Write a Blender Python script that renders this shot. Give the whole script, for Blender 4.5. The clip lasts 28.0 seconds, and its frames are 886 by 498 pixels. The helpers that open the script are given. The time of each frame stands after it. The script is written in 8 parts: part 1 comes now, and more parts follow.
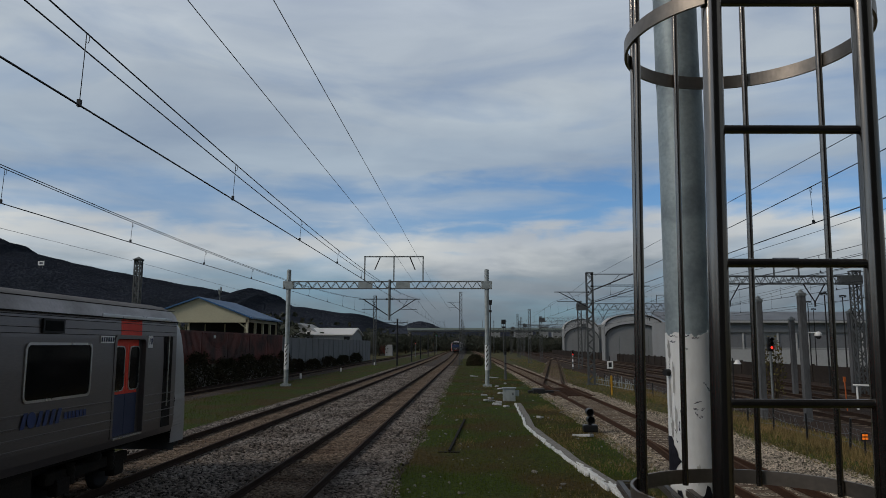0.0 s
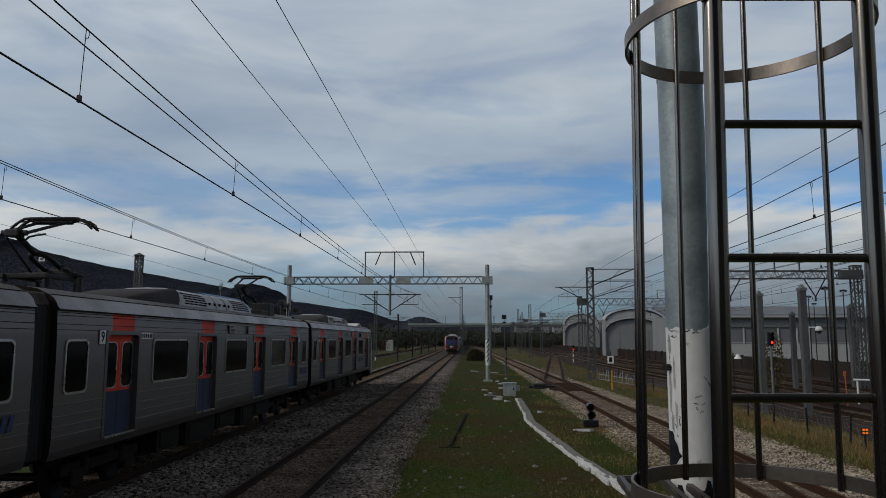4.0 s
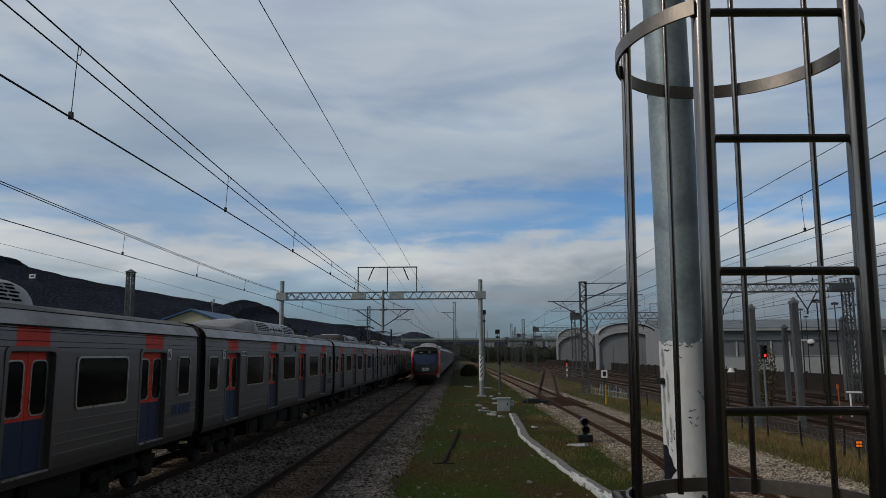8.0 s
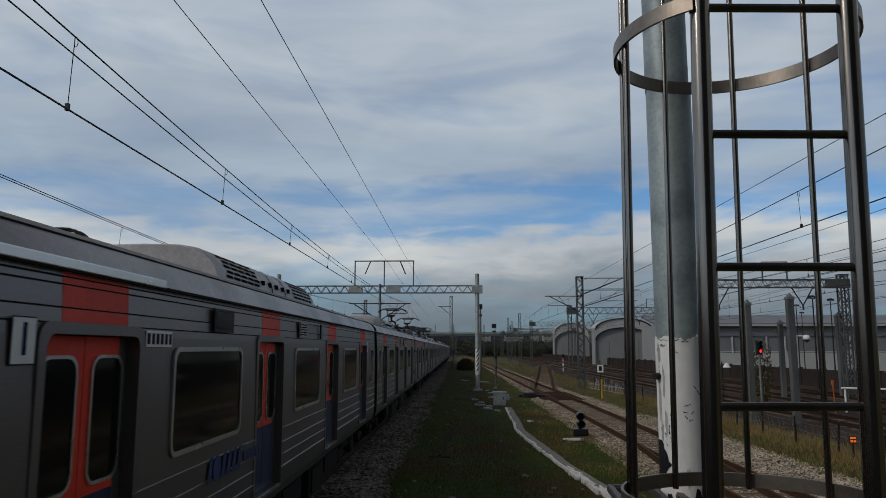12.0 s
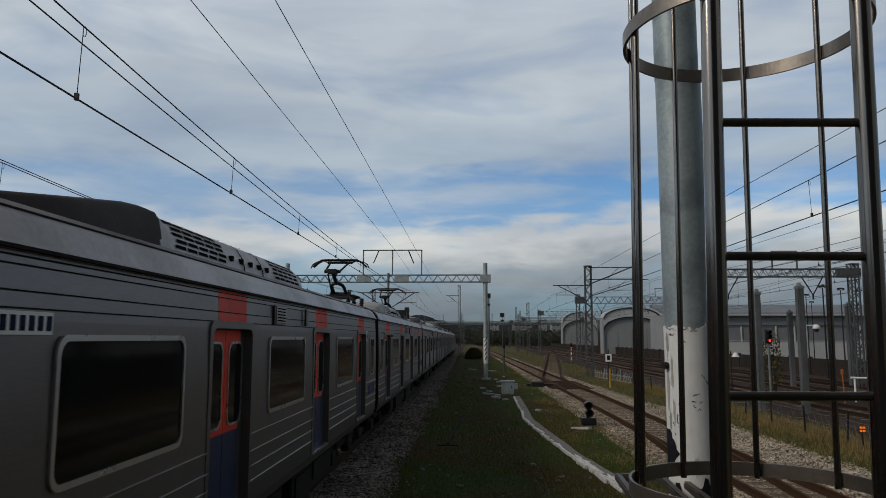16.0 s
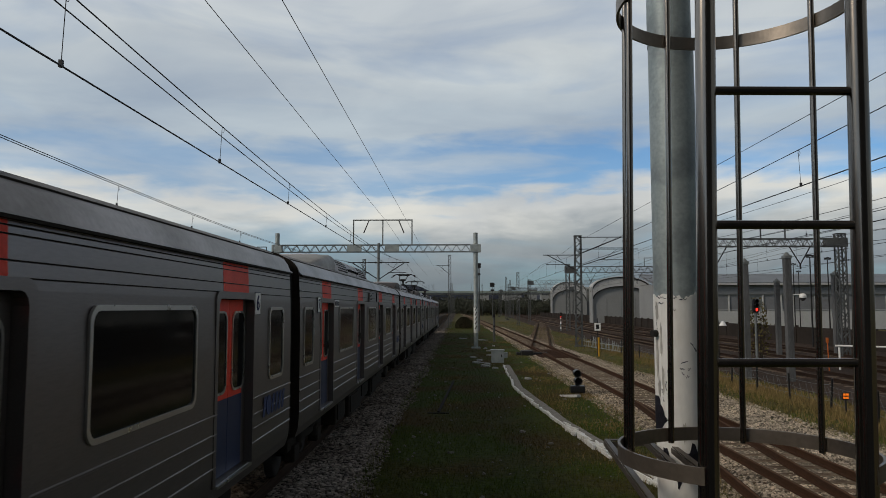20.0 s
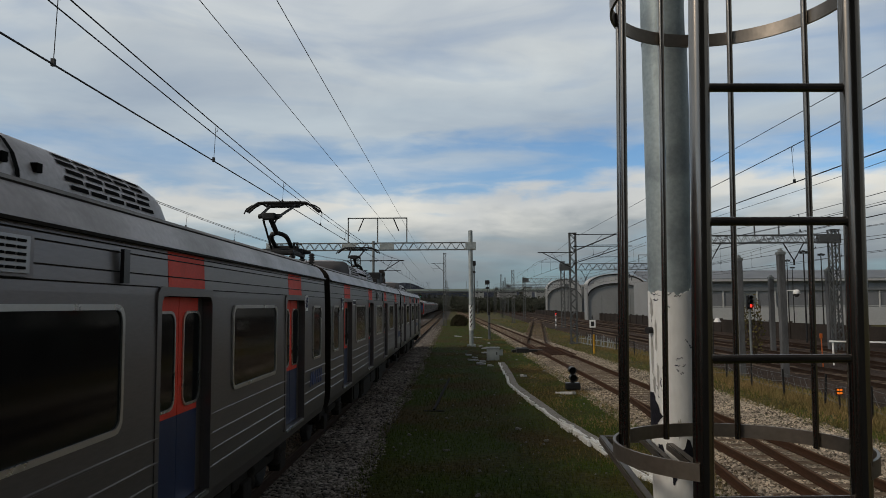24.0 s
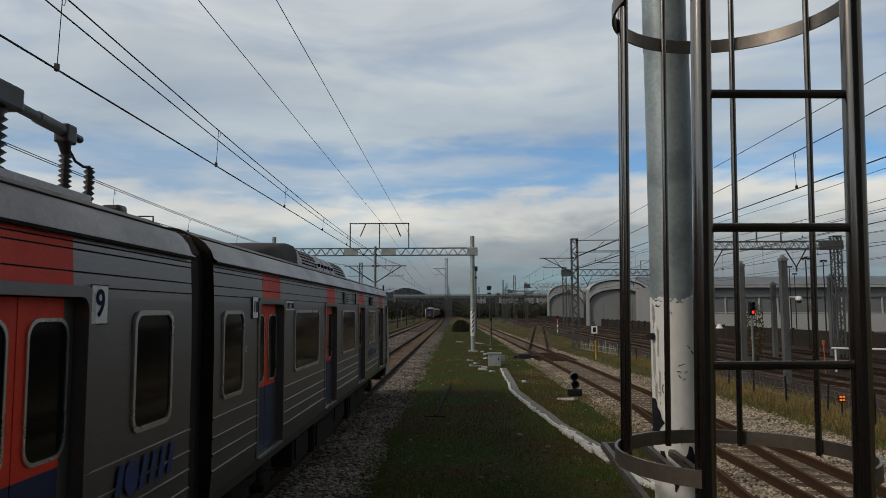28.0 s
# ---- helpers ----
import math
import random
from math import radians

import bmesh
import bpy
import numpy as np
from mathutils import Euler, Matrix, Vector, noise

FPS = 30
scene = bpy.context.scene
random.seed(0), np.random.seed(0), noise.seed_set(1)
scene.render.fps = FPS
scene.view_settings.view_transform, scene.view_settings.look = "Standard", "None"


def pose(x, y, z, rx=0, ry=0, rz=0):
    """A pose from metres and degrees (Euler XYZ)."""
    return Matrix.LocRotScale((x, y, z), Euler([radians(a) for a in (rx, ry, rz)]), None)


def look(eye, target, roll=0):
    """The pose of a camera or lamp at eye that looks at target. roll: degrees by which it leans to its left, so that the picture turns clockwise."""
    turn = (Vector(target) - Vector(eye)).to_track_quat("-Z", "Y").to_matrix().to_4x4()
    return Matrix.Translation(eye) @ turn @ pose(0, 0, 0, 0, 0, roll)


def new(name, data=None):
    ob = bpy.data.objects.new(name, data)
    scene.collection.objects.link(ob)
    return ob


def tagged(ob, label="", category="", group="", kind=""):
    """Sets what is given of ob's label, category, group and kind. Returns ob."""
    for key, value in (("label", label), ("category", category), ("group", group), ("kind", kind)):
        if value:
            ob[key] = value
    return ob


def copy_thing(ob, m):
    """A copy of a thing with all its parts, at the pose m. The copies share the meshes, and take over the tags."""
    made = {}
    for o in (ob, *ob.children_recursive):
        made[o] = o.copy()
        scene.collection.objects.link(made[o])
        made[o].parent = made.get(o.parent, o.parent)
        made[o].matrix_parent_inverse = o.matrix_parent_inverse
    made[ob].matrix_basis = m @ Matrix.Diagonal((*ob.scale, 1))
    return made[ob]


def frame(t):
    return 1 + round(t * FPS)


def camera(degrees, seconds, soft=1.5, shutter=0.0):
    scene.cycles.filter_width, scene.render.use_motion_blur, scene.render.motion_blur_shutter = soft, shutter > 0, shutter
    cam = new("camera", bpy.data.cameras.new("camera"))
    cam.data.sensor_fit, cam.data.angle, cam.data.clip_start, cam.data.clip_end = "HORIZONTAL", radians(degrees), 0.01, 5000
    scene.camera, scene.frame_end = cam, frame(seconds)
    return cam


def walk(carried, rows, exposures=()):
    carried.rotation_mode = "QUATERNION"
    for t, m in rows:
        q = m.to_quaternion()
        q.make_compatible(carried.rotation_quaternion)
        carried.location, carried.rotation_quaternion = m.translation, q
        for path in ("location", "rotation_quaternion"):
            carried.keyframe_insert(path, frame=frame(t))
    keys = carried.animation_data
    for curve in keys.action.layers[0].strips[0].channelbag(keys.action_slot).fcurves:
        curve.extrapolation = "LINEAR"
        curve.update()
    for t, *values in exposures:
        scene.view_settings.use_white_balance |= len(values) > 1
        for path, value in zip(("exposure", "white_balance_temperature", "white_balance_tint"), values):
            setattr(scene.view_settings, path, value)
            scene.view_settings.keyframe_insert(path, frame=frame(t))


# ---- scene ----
# Station throat on an electrified railway: rail top is z = 0, the tracks run along y.


def eye(t):
    """The hand settles a few millimetres lower late in the shot."""
    k = min(1.0, max(0.0, (t - 18.2) / 0.8))
    return -0.004 * k, 0.0, 3.02 - 0.003 * k


cam = camera(63.0, 28.0, soft=0.5, shutter=0.05)
# seconds, yaw, pitch, roll in degrees
PATH = [
    (0.0, 2.120, 7.545, -0.150),
    (0.5, 2.124, 7.306, -0.251),
    (1.0, 2.202, 7.932, -0.147),
    (1.5, 1.823, 7.816, -0.008),
    (2.0, 2.093, 8.246, 0.074),
    (2.5, 2.108, 7.966, 0.114),
    (3.0, 1.876, 7.733, 0.312),
    (3.5, 2.142, 7.133, -0.025),
    (5.5, 2.191, 7.449, -0.099),
    (6.0, 2.054, 7.662, -0.134),
    (6.5, 1.955, 8.264, 0.023),
    (7.0, 1.956, 8.214, 0.032),
    (7.5, 1.893, 8.027, 0.181),
    (8.0, 1.652, 8.354, 0.303),
    (8.5, 1.660, 8.420, 0.294),
    (9.0, 1.654, 8.365, 0.328),
    (9.5, 1.359, 8.096, 0.441),
    (10.0, 0.959, 7.884, 0.552),
    (10.5, 1.162, 7.892, 0.458),
    (11.0, 1.295, 8.116, 0.453),
    (11.5, 1.193, 7.980, 0.487),
    (12.0, 1.376, 7.886, 0.021),
    (12.5, 1.591, 7.527, 0.290),
    (14.5, 1.940, 7.146, 0.076),
    (15.0, 1.896, 7.135, 0.076),
    (15.5, 1.961, 7.271, 0.071),
    (16.0, 2.021, 7.032, -0.056),
    (16.5, 2.236, 7.106, 0.005),
    (17.0, 2.360, 7.142, 0.020),
    (17.5, 2.305, 6.833, -0.007),
    (18.0, 2.418, 6.654, 0.133),
    (18.5, 2.056, 6.847, 0.256),
    (19.0, 1.227, 5.123, 0.789),
    (19.5, 0.886, 5.047, 0.421),
    (20.0, 1.254, 4.644, 0.042),
    (20.5, 1.246, 4.840, -0.060),
    (21.0, 1.342, 4.628, -0.433),
    (21.5, 1.104, 4.194, -0.206),
    (23.5, 0.606, 4.406, 0.211),
    (24.0, 0.873, 4.473, 0.332),
    (24.5, 0.815, 4.618, 0.326),
    (25.0, 0.898, 4.969, 0.120),
    (25.5, 1.180, 4.637, -0.051),
    (26.0, 0.975, 4.211, 0.027),
    (26.5, 1.056, 4.624, 0.090),
    (27.0, 0.835, 4.948, 0.160),
    (27.5, 0.613, 4.847, 0.030),
    (28.0, 1.005, 4.904, 0.173),
]
walk(cam, [(t, pose(*eye(t), 90 + pitch, roll, yaw)) for t, yaw, pitch, roll in PATH],
     exposures=[(0.0, -0.14, 6420, 10), (11.0, -0.14, 6420, 10), (15.0, 0.0, 6620, 10), (18.4, 0.02, 6640, 10), (19.4, 0.13, 6980, 10), (28.0, 0.16, 7030, 10)])

# ---- world and light ----


def make_world():
    world = bpy.data.worlds.new("sky")
    scene.world = world
    world.use_nodes = True
    nt = world.node_tree
    nt.nodes.clear()
    out = nt.nodes.new("ShaderNodeOutputWorld")
    bg = nt.nodes.new("ShaderNodeBackground")
    sky = nt.nodes.new("ShaderNodeTexSky")
    sky.sky_type, sky.sun_disc = "NISHITA", False
    sky.sun_elevation, sky.sun_rotation = radians(SUN_ELEVATION), radians(SUN_ROTATION)
    sky_gain = nt.nodes.new("ShaderNodeVectorMath")
    sky_gain.operation = "MULTIPLY"
    sky_gain.inputs[1].default_value = (0.040, 0.077, 0.112)
    nt.links.new(sky.outputs[0], sky_gain.inputs[0])
    tc = nt.nodes.new("ShaderNodeTexCoord")
    sep = nt.nodes.new("ShaderNodeSeparateXYZ")
    nt.links.new(tc.outputs["Generated"], sep.inputs[0])

    def noise_of(scale, stretch, detail, offset=(0, 0, 0), distort=0.3):
        mp = nt.nodes.new("ShaderNodeMapping")
        mp.inputs["Scale"].default_value = stretch
        mp.inputs["Location"].default_value = offset
        nz = nt.nodes.new("ShaderNodeTexNoise")
        nz.inputs["Scale"].default_value, nz.inputs["Detail"].default_value = scale, detail
        nz.inputs["Distortion"].default_value = distort
        nt.links.new(tc.outputs["Generated"], mp.inputs[0])
        nt.links.new(mp.outputs[0], nz.inputs["Vector"])
        return nz.outputs["Fac"]

    def math_of(op, a, b, c=None):
        m = nt.nodes.new("ShaderNodeMath")
        m.operation = op
        for i, v in enumerate((a, b, c)):
            if v is None:
                continue
            if isinstance(v, (int, float)):
                m.inputs[i].default_value = v
            else:
                nt.links.new(v, m.inputs[i])
        return m.outputs[0]

    def ramp_of(fac, stops):
        r = nt.nodes.new("ShaderNodeValToRGB")
        while len(r.color_ramp.elements) < len(stops):
            r.color_ramp.elements.new(0.5)
        for e, (p, c) in zip(r.color_ramp.elements, stops):
            e.position = p
            e.color = (*c, 1) if len(c) == 3 else c
        nt.links.new(fac, r.inputs[0])
        return r.outputs[0]

    def mix_of(fac, a, b):
        m = nt.nodes.new("ShaderNodeMix")
        m.data_type = "RGBA"
        nt.links.new(fac, m.inputs[0])
        nt.links.new(a, m.inputs[6])
        nt.links.new(b, m.inputs[7])
        return m.outputs[2]

    # cloud height wanders with large soft noise; finer noise frays the edges
    broad = noise_of(2.2, (1, 1, 3.0), 3, (0.4, 1.3, 0.0))
    fray = noise_of(9.0, (1, 1, 5.0), 7, (2.0, 0.6, 0.3), 0.6)
    lift = math_of("MULTIPLY_ADD", math_of("SUBTRACT", broad, 0.5), 0.10, sep.outputs[2])
    puff = noise_of(26.0, (1, 1, 2.6), 8, (0.7, 3.3, 1.1), 0.25)
    lift = math_of("MULTIPLY_ADD", math_of("SUBTRACT", fray, 0.5), 0.055, lift)
    lift = math_of("MULTIPLY_ADD", math_of("SUBTRACT", puff, 0.5), 0.026, lift)
    # low haze, a bright bank, then the grey deck that grows heavy and dark overhead
    deck = ramp_of(lift, [(0.0, (0.15, 0.19, 0.22)), (0.05, (0.185, 0.225, 0.26)), (0.095, (0.265, 0.312, 0.352)),
                          (0.135, (0.535, 0.565, 0.578)), (0.16, (0.52, 0.56, 0.59)), (0.20, (0.352, 0.43, 0.52)), (0.26, (0.36, 0.44, 0.53)), (0.34, (0.425, 0.487, 0.552)),
                          (0.46, (0.43, 0.492, 0.578)), (0.58, (0.19, 0.20, 0.22)), (0.72, (0.092, 0.094, 0.098)), (1.0, (0.070, 0.070, 0.070))])
    # shaded and bright masses in the cloud deck
    mass = noise_of(3.4, (1, 1, 3.2), 9, (5.0, 2.0, 1.0), 0.5)
    tone = ramp_of(mass, [(0.30, (0.76, 0.80, 0.87)), (0.5, (1.0, 1.0, 1.0)), (0.68, (1.20, 1.17, 1.12))])
    mul = nt.nodes.new("ShaderNodeMix")
    mul.data_type, mul.blend_type = "RGBA", "MULTIPLY"
    mul.inputs[0].default_value = 1.0
    nt.links.new(deck, mul.inputs[6])
    nt.links.new(tone, mul.inputs[7])
    # a long rift of clear sky low over the horizon, and thin places higher up
    band = ramp_of(lift, [(0.148, (0, 0, 0)), (0.170, (1, 1, 1)), (0.198, (1, 1, 1)), (0.232, (0, 0, 0))])
    holes = ramp_of(noise_of(4.0, (1, 1, 6.0), 5, (1.0, 3.1, 0.2), 0.4), [(0.36, (0.35, 0.35, 0.35)), (0.56, (1, 1, 1))])
    side = nt.nodes.new("ShaderNodeMapRange")
    side.inputs[1].default_value, side.inputs[2].default_value = -0.45, 0.40
    side.inputs[3].default_value, side.inputs[4].default_value = 0.50, 0.90
    nt.links.new(sep.outputs[0], side.inputs[0])
    rift = math_of("MULTIPLY", math_of("MULTIPLY", band, holes), side.outputs[0])
    thin = ramp_of(noise_of(2.6, (1, 1, 4.5), 6, (7.0, 0.4, 2.2), 0.7), [(0.52, (0, 0, 0)), (0.72, (0.40, 0.40, 0.40))])
    clear = math_of("MAXIMUM", rift, thin)
    # the brighter half of the sky lies ahead and beyond the main tracks
    away = nt.nodes.new("ShaderNodeVectorMath")
    away.operation = "DOT_PRODUCT"
    away.inputs[1].default_value = (0.85, -0.53, 0.0)
    nt.links.new(tc.outputs["Generated"], away.inputs[0])
    fall = nt.nodes.new("ShaderNodeMapRange")
    fall.inputs[1].default_value, fall.inputs[2].default_value = 0.05, 1.0
    fall.inputs[3].default_value, fall.inputs[4].default_value = 1.04, 0.36
    nt.links.new(away.outputs["Value"], fall.inputs[0])
    lit = nt.nodes.new("ShaderNodeVectorMath")
    lit.operation = "SCALE"
    nt.links.new(mix_of(clear, mul.outputs[2], sky_gain.outputs[0]), lit.inputs[0])
    nt.links.new(fall.outputs[0], lit.inputs[3])
    grey = nt.nodes.new("ShaderNodeMapRange")
    grey.inputs[1].default_value, grey.inputs[2].default_value = 0.3, 0.9
    nt.links.new(away.outputs["Value"], grey.inputs[0])
    warm = nt.nodes.new("ShaderNodeMix")
    warm.data_type, warm.blend_type = "RGBA", "MULTIPLY"
    warm.inputs[7].default_value = (1.06, 1.0, 0.90, 1)
    nt.links.new(grey.outputs[0], warm.inputs[0])
    nt.links.new(lit.outputs[0], warm.inputs[6])
    nt.links.new(warm.outputs[2], bg.inputs[0])
    bg.inputs[1].default_value = SKY_STRENGTH
    nt.links.new(bg.outputs[0], out.inputs[0])


SUN_ELEVATION, SUN_ROTATION = 34.0, 243.0
SKY_STRENGTH = 1.0
make_world()
sun = new("sun", bpy.data.lights.new("sun", "SUN"))
sun.data.energy, sun.data.angle, sun.data.color = 1.2, radians(14), (1.0, 0.90, 0.78)
_az, _el = radians(SUN_ROTATION), radians(SUN_ELEVATION)
sun.matrix_world = look((30 * math.sin(_az), 30 * math.cos(_az), 30 * math.tan(_el)), (0, 0, 0))

# ---- materials ----


def mat(name, color, rough=0.6, metal=0.0, vary=0.25, scale=3.0, fine=40.0, bump=0.2, dist=0.01, spec=0.5,
        second=None, spots=0.5, random_tone=0.0, stretch=(1, 1, 1), emit=None, emit_power=0.0, island=False, coat=0.0):
    """Principled surface: base colour broken at two scales, a second colour in patches, fine relief."""
    m = bpy.data.materials.new(name)
    m.use_nodes = True
    nt = m.node_tree
    b = nt.nodes["Principled BSDF"]
    b.inputs["Roughness"].default_value, b.inputs["Metallic"].default_value = rough, metal
    b.inputs["Specular IOR Level"].default_value = spec
    b.inputs["Coat Weight"].default_value = coat
    if emit:
        b.inputs["Emission Color"].default_value = (*emit, 1)
        b.inputs["Emission Strength"].default_value = emit_power
    tc = nt.nodes.new("ShaderNodeTexCoord")
    mp = nt.nodes.new("ShaderNodeMapping")
    mp.inputs["Scale"].default_value = stretch
    nt.links.new(tc.outputs["Object"], mp.inputs[0])
    n1 = nt.nodes.new("ShaderNodeTexNoise")
    n1.inputs["Scale"].default_value, n1.inputs["Detail"].default_value = scale, 5
    n2 = nt.nodes.new("ShaderNodeTexNoise")
    n2.inputs["Scale"].default_value, n2.inputs["Detail"].default_value = fine, 3
    nt.links.new(mp.outputs[0], n1.inputs["Vector"])
    nt.links.new(mp.outputs[0], n2.inputs["Vector"])
    patch = nt.nodes.new("ShaderNodeValToRGB")
    patch.color_ramp.elements[0].position, patch.color_ramp.elements[1].position = spots - 0.08, spots + 0.12
    nt.links.new(n1.outputs["Fac"], patch.inputs[0])
    mixc = nt.nodes.new("ShaderNodeMix")
    mixc.data_type = "RGBA"
    other = second if second else tuple(c * (1 - vary) for c in color)
    mixc.inputs[6].default_value, mixc.inputs[7].default_value = (*color, 1), (*other, 1)
    nt.links.new(patch.outputs[0], mixc.inputs[0])
    grain = nt.nodes.new("ShaderNodeMapRange")
    grain.inputs[1].default_value, grain.inputs[2].default_value = 0.25, 0.75
    grain.inputs[3].default_value, grain.inputs[4].default_value = 1 - vary, 1 + vary
    nt.links.new(n2.outputs["Fac"], grain.inputs[0])
    tone = grain.outputs[0]
    if random_tone:
        rnd = nt.nodes.new("ShaderNodeNewGeometry" if island else "ShaderNodeObjectInfo")
        rr = nt.nodes.new("ShaderNodeMapRange")
        rr.inputs[3].default_value, rr.inputs[4].default_value = 1 - random_tone, 1 + random_tone
        nt.links.new(rnd.outputs["Random Per Island" if island else "Random"], rr.inputs[0])
        mm = nt.nodes.new("ShaderNodeMath")
        mm.operation = "MULTIPLY"
        nt.links.new(tone, mm.inputs[0])
        nt.links.new(rr.outputs[0], mm.inputs[1])
        tone = mm.outputs[0]
    sc = nt.nodes.new("ShaderNodeVectorMath")
    sc.operation = "SCALE"
    nt.links.new(mixc.outputs[2], sc.inputs[0])
    nt.links.new(tone, sc.inputs[3])
    nt.links.new(sc.outputs[0], b.inputs["Base Color"])
    if bump:
        bp = nt.nodes.new("ShaderNodeBump")
        bp.inputs["Strength"].default_value, bp.inputs["Distance"].default_value = bump, dist
        nt.links.new(n2.outputs["Fac"], bp.inputs["Height"])
        nt.links.new(bp.outputs[0], b.inputs["Normal"])
    rg = nt.nodes.new("ShaderNodeMapRange")
    rg.inputs[3].default_value, rg.inputs[4].default_value = max(0.02, rough - 0.08), min(1, rough + 0.1)
    nt.links.new(n1.outputs["Fac"], rg.inputs[0])
    nt.links.new(rg.outputs[0], b.inputs["Roughness"])
    return m


M = {}
M["steel"] = mat("stainless_steel", (0.190, 0.172, 0.170), 0.36, 0.72, 0.08, 0.6, 60, 0.03, 0.002, stretch=(1, 0.15, 1))
M["roof"] = mat("train_roof", (0.41, 0.39, 0.40), 0.42, 0.2, 0.14, 0.8, 18, 0.05, 0.004, second=(0.27, 0.255, 0.25))
M["rib"] = mat("dull_steel_rib", (0.36, 0.35, 0.35), 0.4, 0.85, 0.08, 1.0, 40, 0.02, 0.002, stretch=(1, 0.15, 1))
M["steel_trim"] = mat("bright_steel_trim", (0.62, 0.62, 0.61), 0.28, 0.9, 0.06, 2, 50, 0.02, 0.002)
M["train_red"] = mat("orange_red_paint", (0.88, 0.062, 0.030), 0.5, 0, 0.08, 1.5, 30, 0.03, 0.002, spec=0.22, second=(0.78, 0.054, 0.026))
M["train_blue"] = mat("navy_blue_paint", (0.007, 0.022, 0.084), 0.42, 0, 0.15, 1.5, 30, 0.03, 0.002)
M["glass"] = mat("dark_window_glass", (0.006, 0.008, 0.009), 0.05, 0, 0.2, 1, 5, 0.0, spec=0.10)
M["windscreen"] = mat("windscreen_glass", (0.012, 0.028, 0.10), 0.06, 0, 0.2, 1, 5, 0.0, spec=0.45)
M["grille"] = mat("grille_opening", (0.008, 0.008, 0.008), 0.9, 0, 0.2, 2, 20, 0.0, spec=0.05)
M["black"] = mat("black_paint", (0.010, 0.010, 0.011), 0.35, 0, 0.2, 2, 20, 0.03, 0.002)
M["rubber"] = mat("black_rubber", (0.014, 0.013, 0.013), 0.7, 0, 0.3, 3, 30, 0.15, 0.004)
M["bellows_top"] = mat("dusty_bellows", (0.14, 0.112, 0.105), 0.85, 0, 0.3, 3, 30, 0.15, 0.004, second=(0.08, 0.066, 0.062))
# dirt colour, blackened further to hold the deep shade under the cars
M["shade_grime"] = mat("dirty_shaded_underframe", (0.016, 0.014, 0.012), 0.85, 0.0, 0.35, 2, 25, 0.2, 0.01, spec=0.15, second=(0.024, 0.019, 0.015))
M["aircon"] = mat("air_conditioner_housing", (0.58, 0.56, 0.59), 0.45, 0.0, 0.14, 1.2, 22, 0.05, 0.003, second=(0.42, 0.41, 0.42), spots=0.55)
M["pale_housing"] = mat("pale_roof_housing", (0.34, 0.335, 0.32), 0.5, 0.0, 0.14, 1.5, 20, 0.08, 0.004, second=(0.26, 0.25, 0.235))
M["brown"] = mat("brown_roof_housing", (0.044, 0.034, 0.032), 0.75, 0.0, 0.2, 1.5, 20, 0.08, 0.004)
M["dark_iron"] = mat("dark_iron", (0.016, 0.016, 0.018), 0.6, 0.2, 0.25, 4, 40, 0.1, 0.003)
M["insulator"] = mat("brown_porcelain", (0.024, 0.017, 0.015), 0.45, 0, 0.2, 4, 30, 0.0)
M["white_panel"] = mat("white_plate", (0.92, 0.92, 0.91), 0.5, 0, 0.04, 3, 30, 0.02, 0.001)
M["ink"] = mat("dark_ink", (0.010, 0.014, 0.05), 0.6, 0, 0.1, 5, 30, 0.0, spec=0.08)
M["bare_dark"] = mat("bare_dark_metal", (0.020, 0.021, 0.030), 0.6, 0, 0.3, 12, 60, 0.1, 0.002, spec=0.15)
M["digit_ink"] = mat("dark_blue_ink", (0.010, 0.016, 0.085), 0.6, 0, 0.1, 5, 30, 0.0, spec=0.08)
M["logo_blue"] = mat("logo_blue", (0.02, 0.045, 0.17), 0.45, 0, 0.1, 5, 30, 0.0)
M["logo_white"] = mat("logo_white", (0.75, 0.76, 0.77), 0.45, 0, 0.06, 5, 30, 0.0)
M["lamp_glass"] = mat("headlamp_glass", (0.05, 0.052, 0.055), 0.15, 0, 0.2, 6, 30, 0.0, coat=0.5)
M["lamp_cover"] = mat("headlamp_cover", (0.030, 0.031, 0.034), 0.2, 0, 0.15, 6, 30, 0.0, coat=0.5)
M["led"] = mat("green_white_led", (0.5, 0.55, 0.4), 0.5, emit=(0.75, 0.9, 0.65), emit_power=0.05, bump=0)
M["cab_silver"] = mat("cab_silver_paint", (0.42, 0.42, 0.425), 0.4, 0.4, 0.08, 1, 30, 0.02, 0.002)

M["rail_rust"] = mat("rust_brown_rail_head", (0.115, 0.060, 0.032), 0.85, 0.0, 0.2, 8, 60, 0.05, 0.001, spec=0.12, second=(0.085, 0.05, 0.03), stretch=(1, 0.05, 1))
M["rail"] = mat("rusty_rail_side", (0.034, 0.020, 0.014), 0.85, 0.0, 0.3, 6, 60, 0.2, 0.004, spec=0.12, second=(0.036, 0.023, 0.017), stretch=(1, 0.1, 1))
M["rail_head"] = mat("worn_rail_head", (0.078, 0.050, 0.034), 0.75, 0.0, 0.1, 8, 60, 0.03, 0.001, spec=0.15, stretch=(1, 0.05, 1))
M["sleeper"] = mat("concrete_sleeper", (0.225, 0.178, 0.135), 0.9, 0, 0.25, 4, 40, 0.4, 0.01, second=(0.12, 0.085, 0.06), random_tone=0.25, spec=0.12)
M["ballast"] = mat("ballast", (0.094, 0.082, 0.074), 0.95, 0, 0.8, 0.35, 15, 1.0, 0.06, second=(0.10, 0.076, 0.062), spec=0.12)
M["yard_bed"] = mat("dark_yard_ballast", (0.076, 0.054, 0.043), 0.95, 0, 0.7, 0.2, 13, 1.0, 0.06, second=(0.052, 0.038, 0.031), spec=0.10)
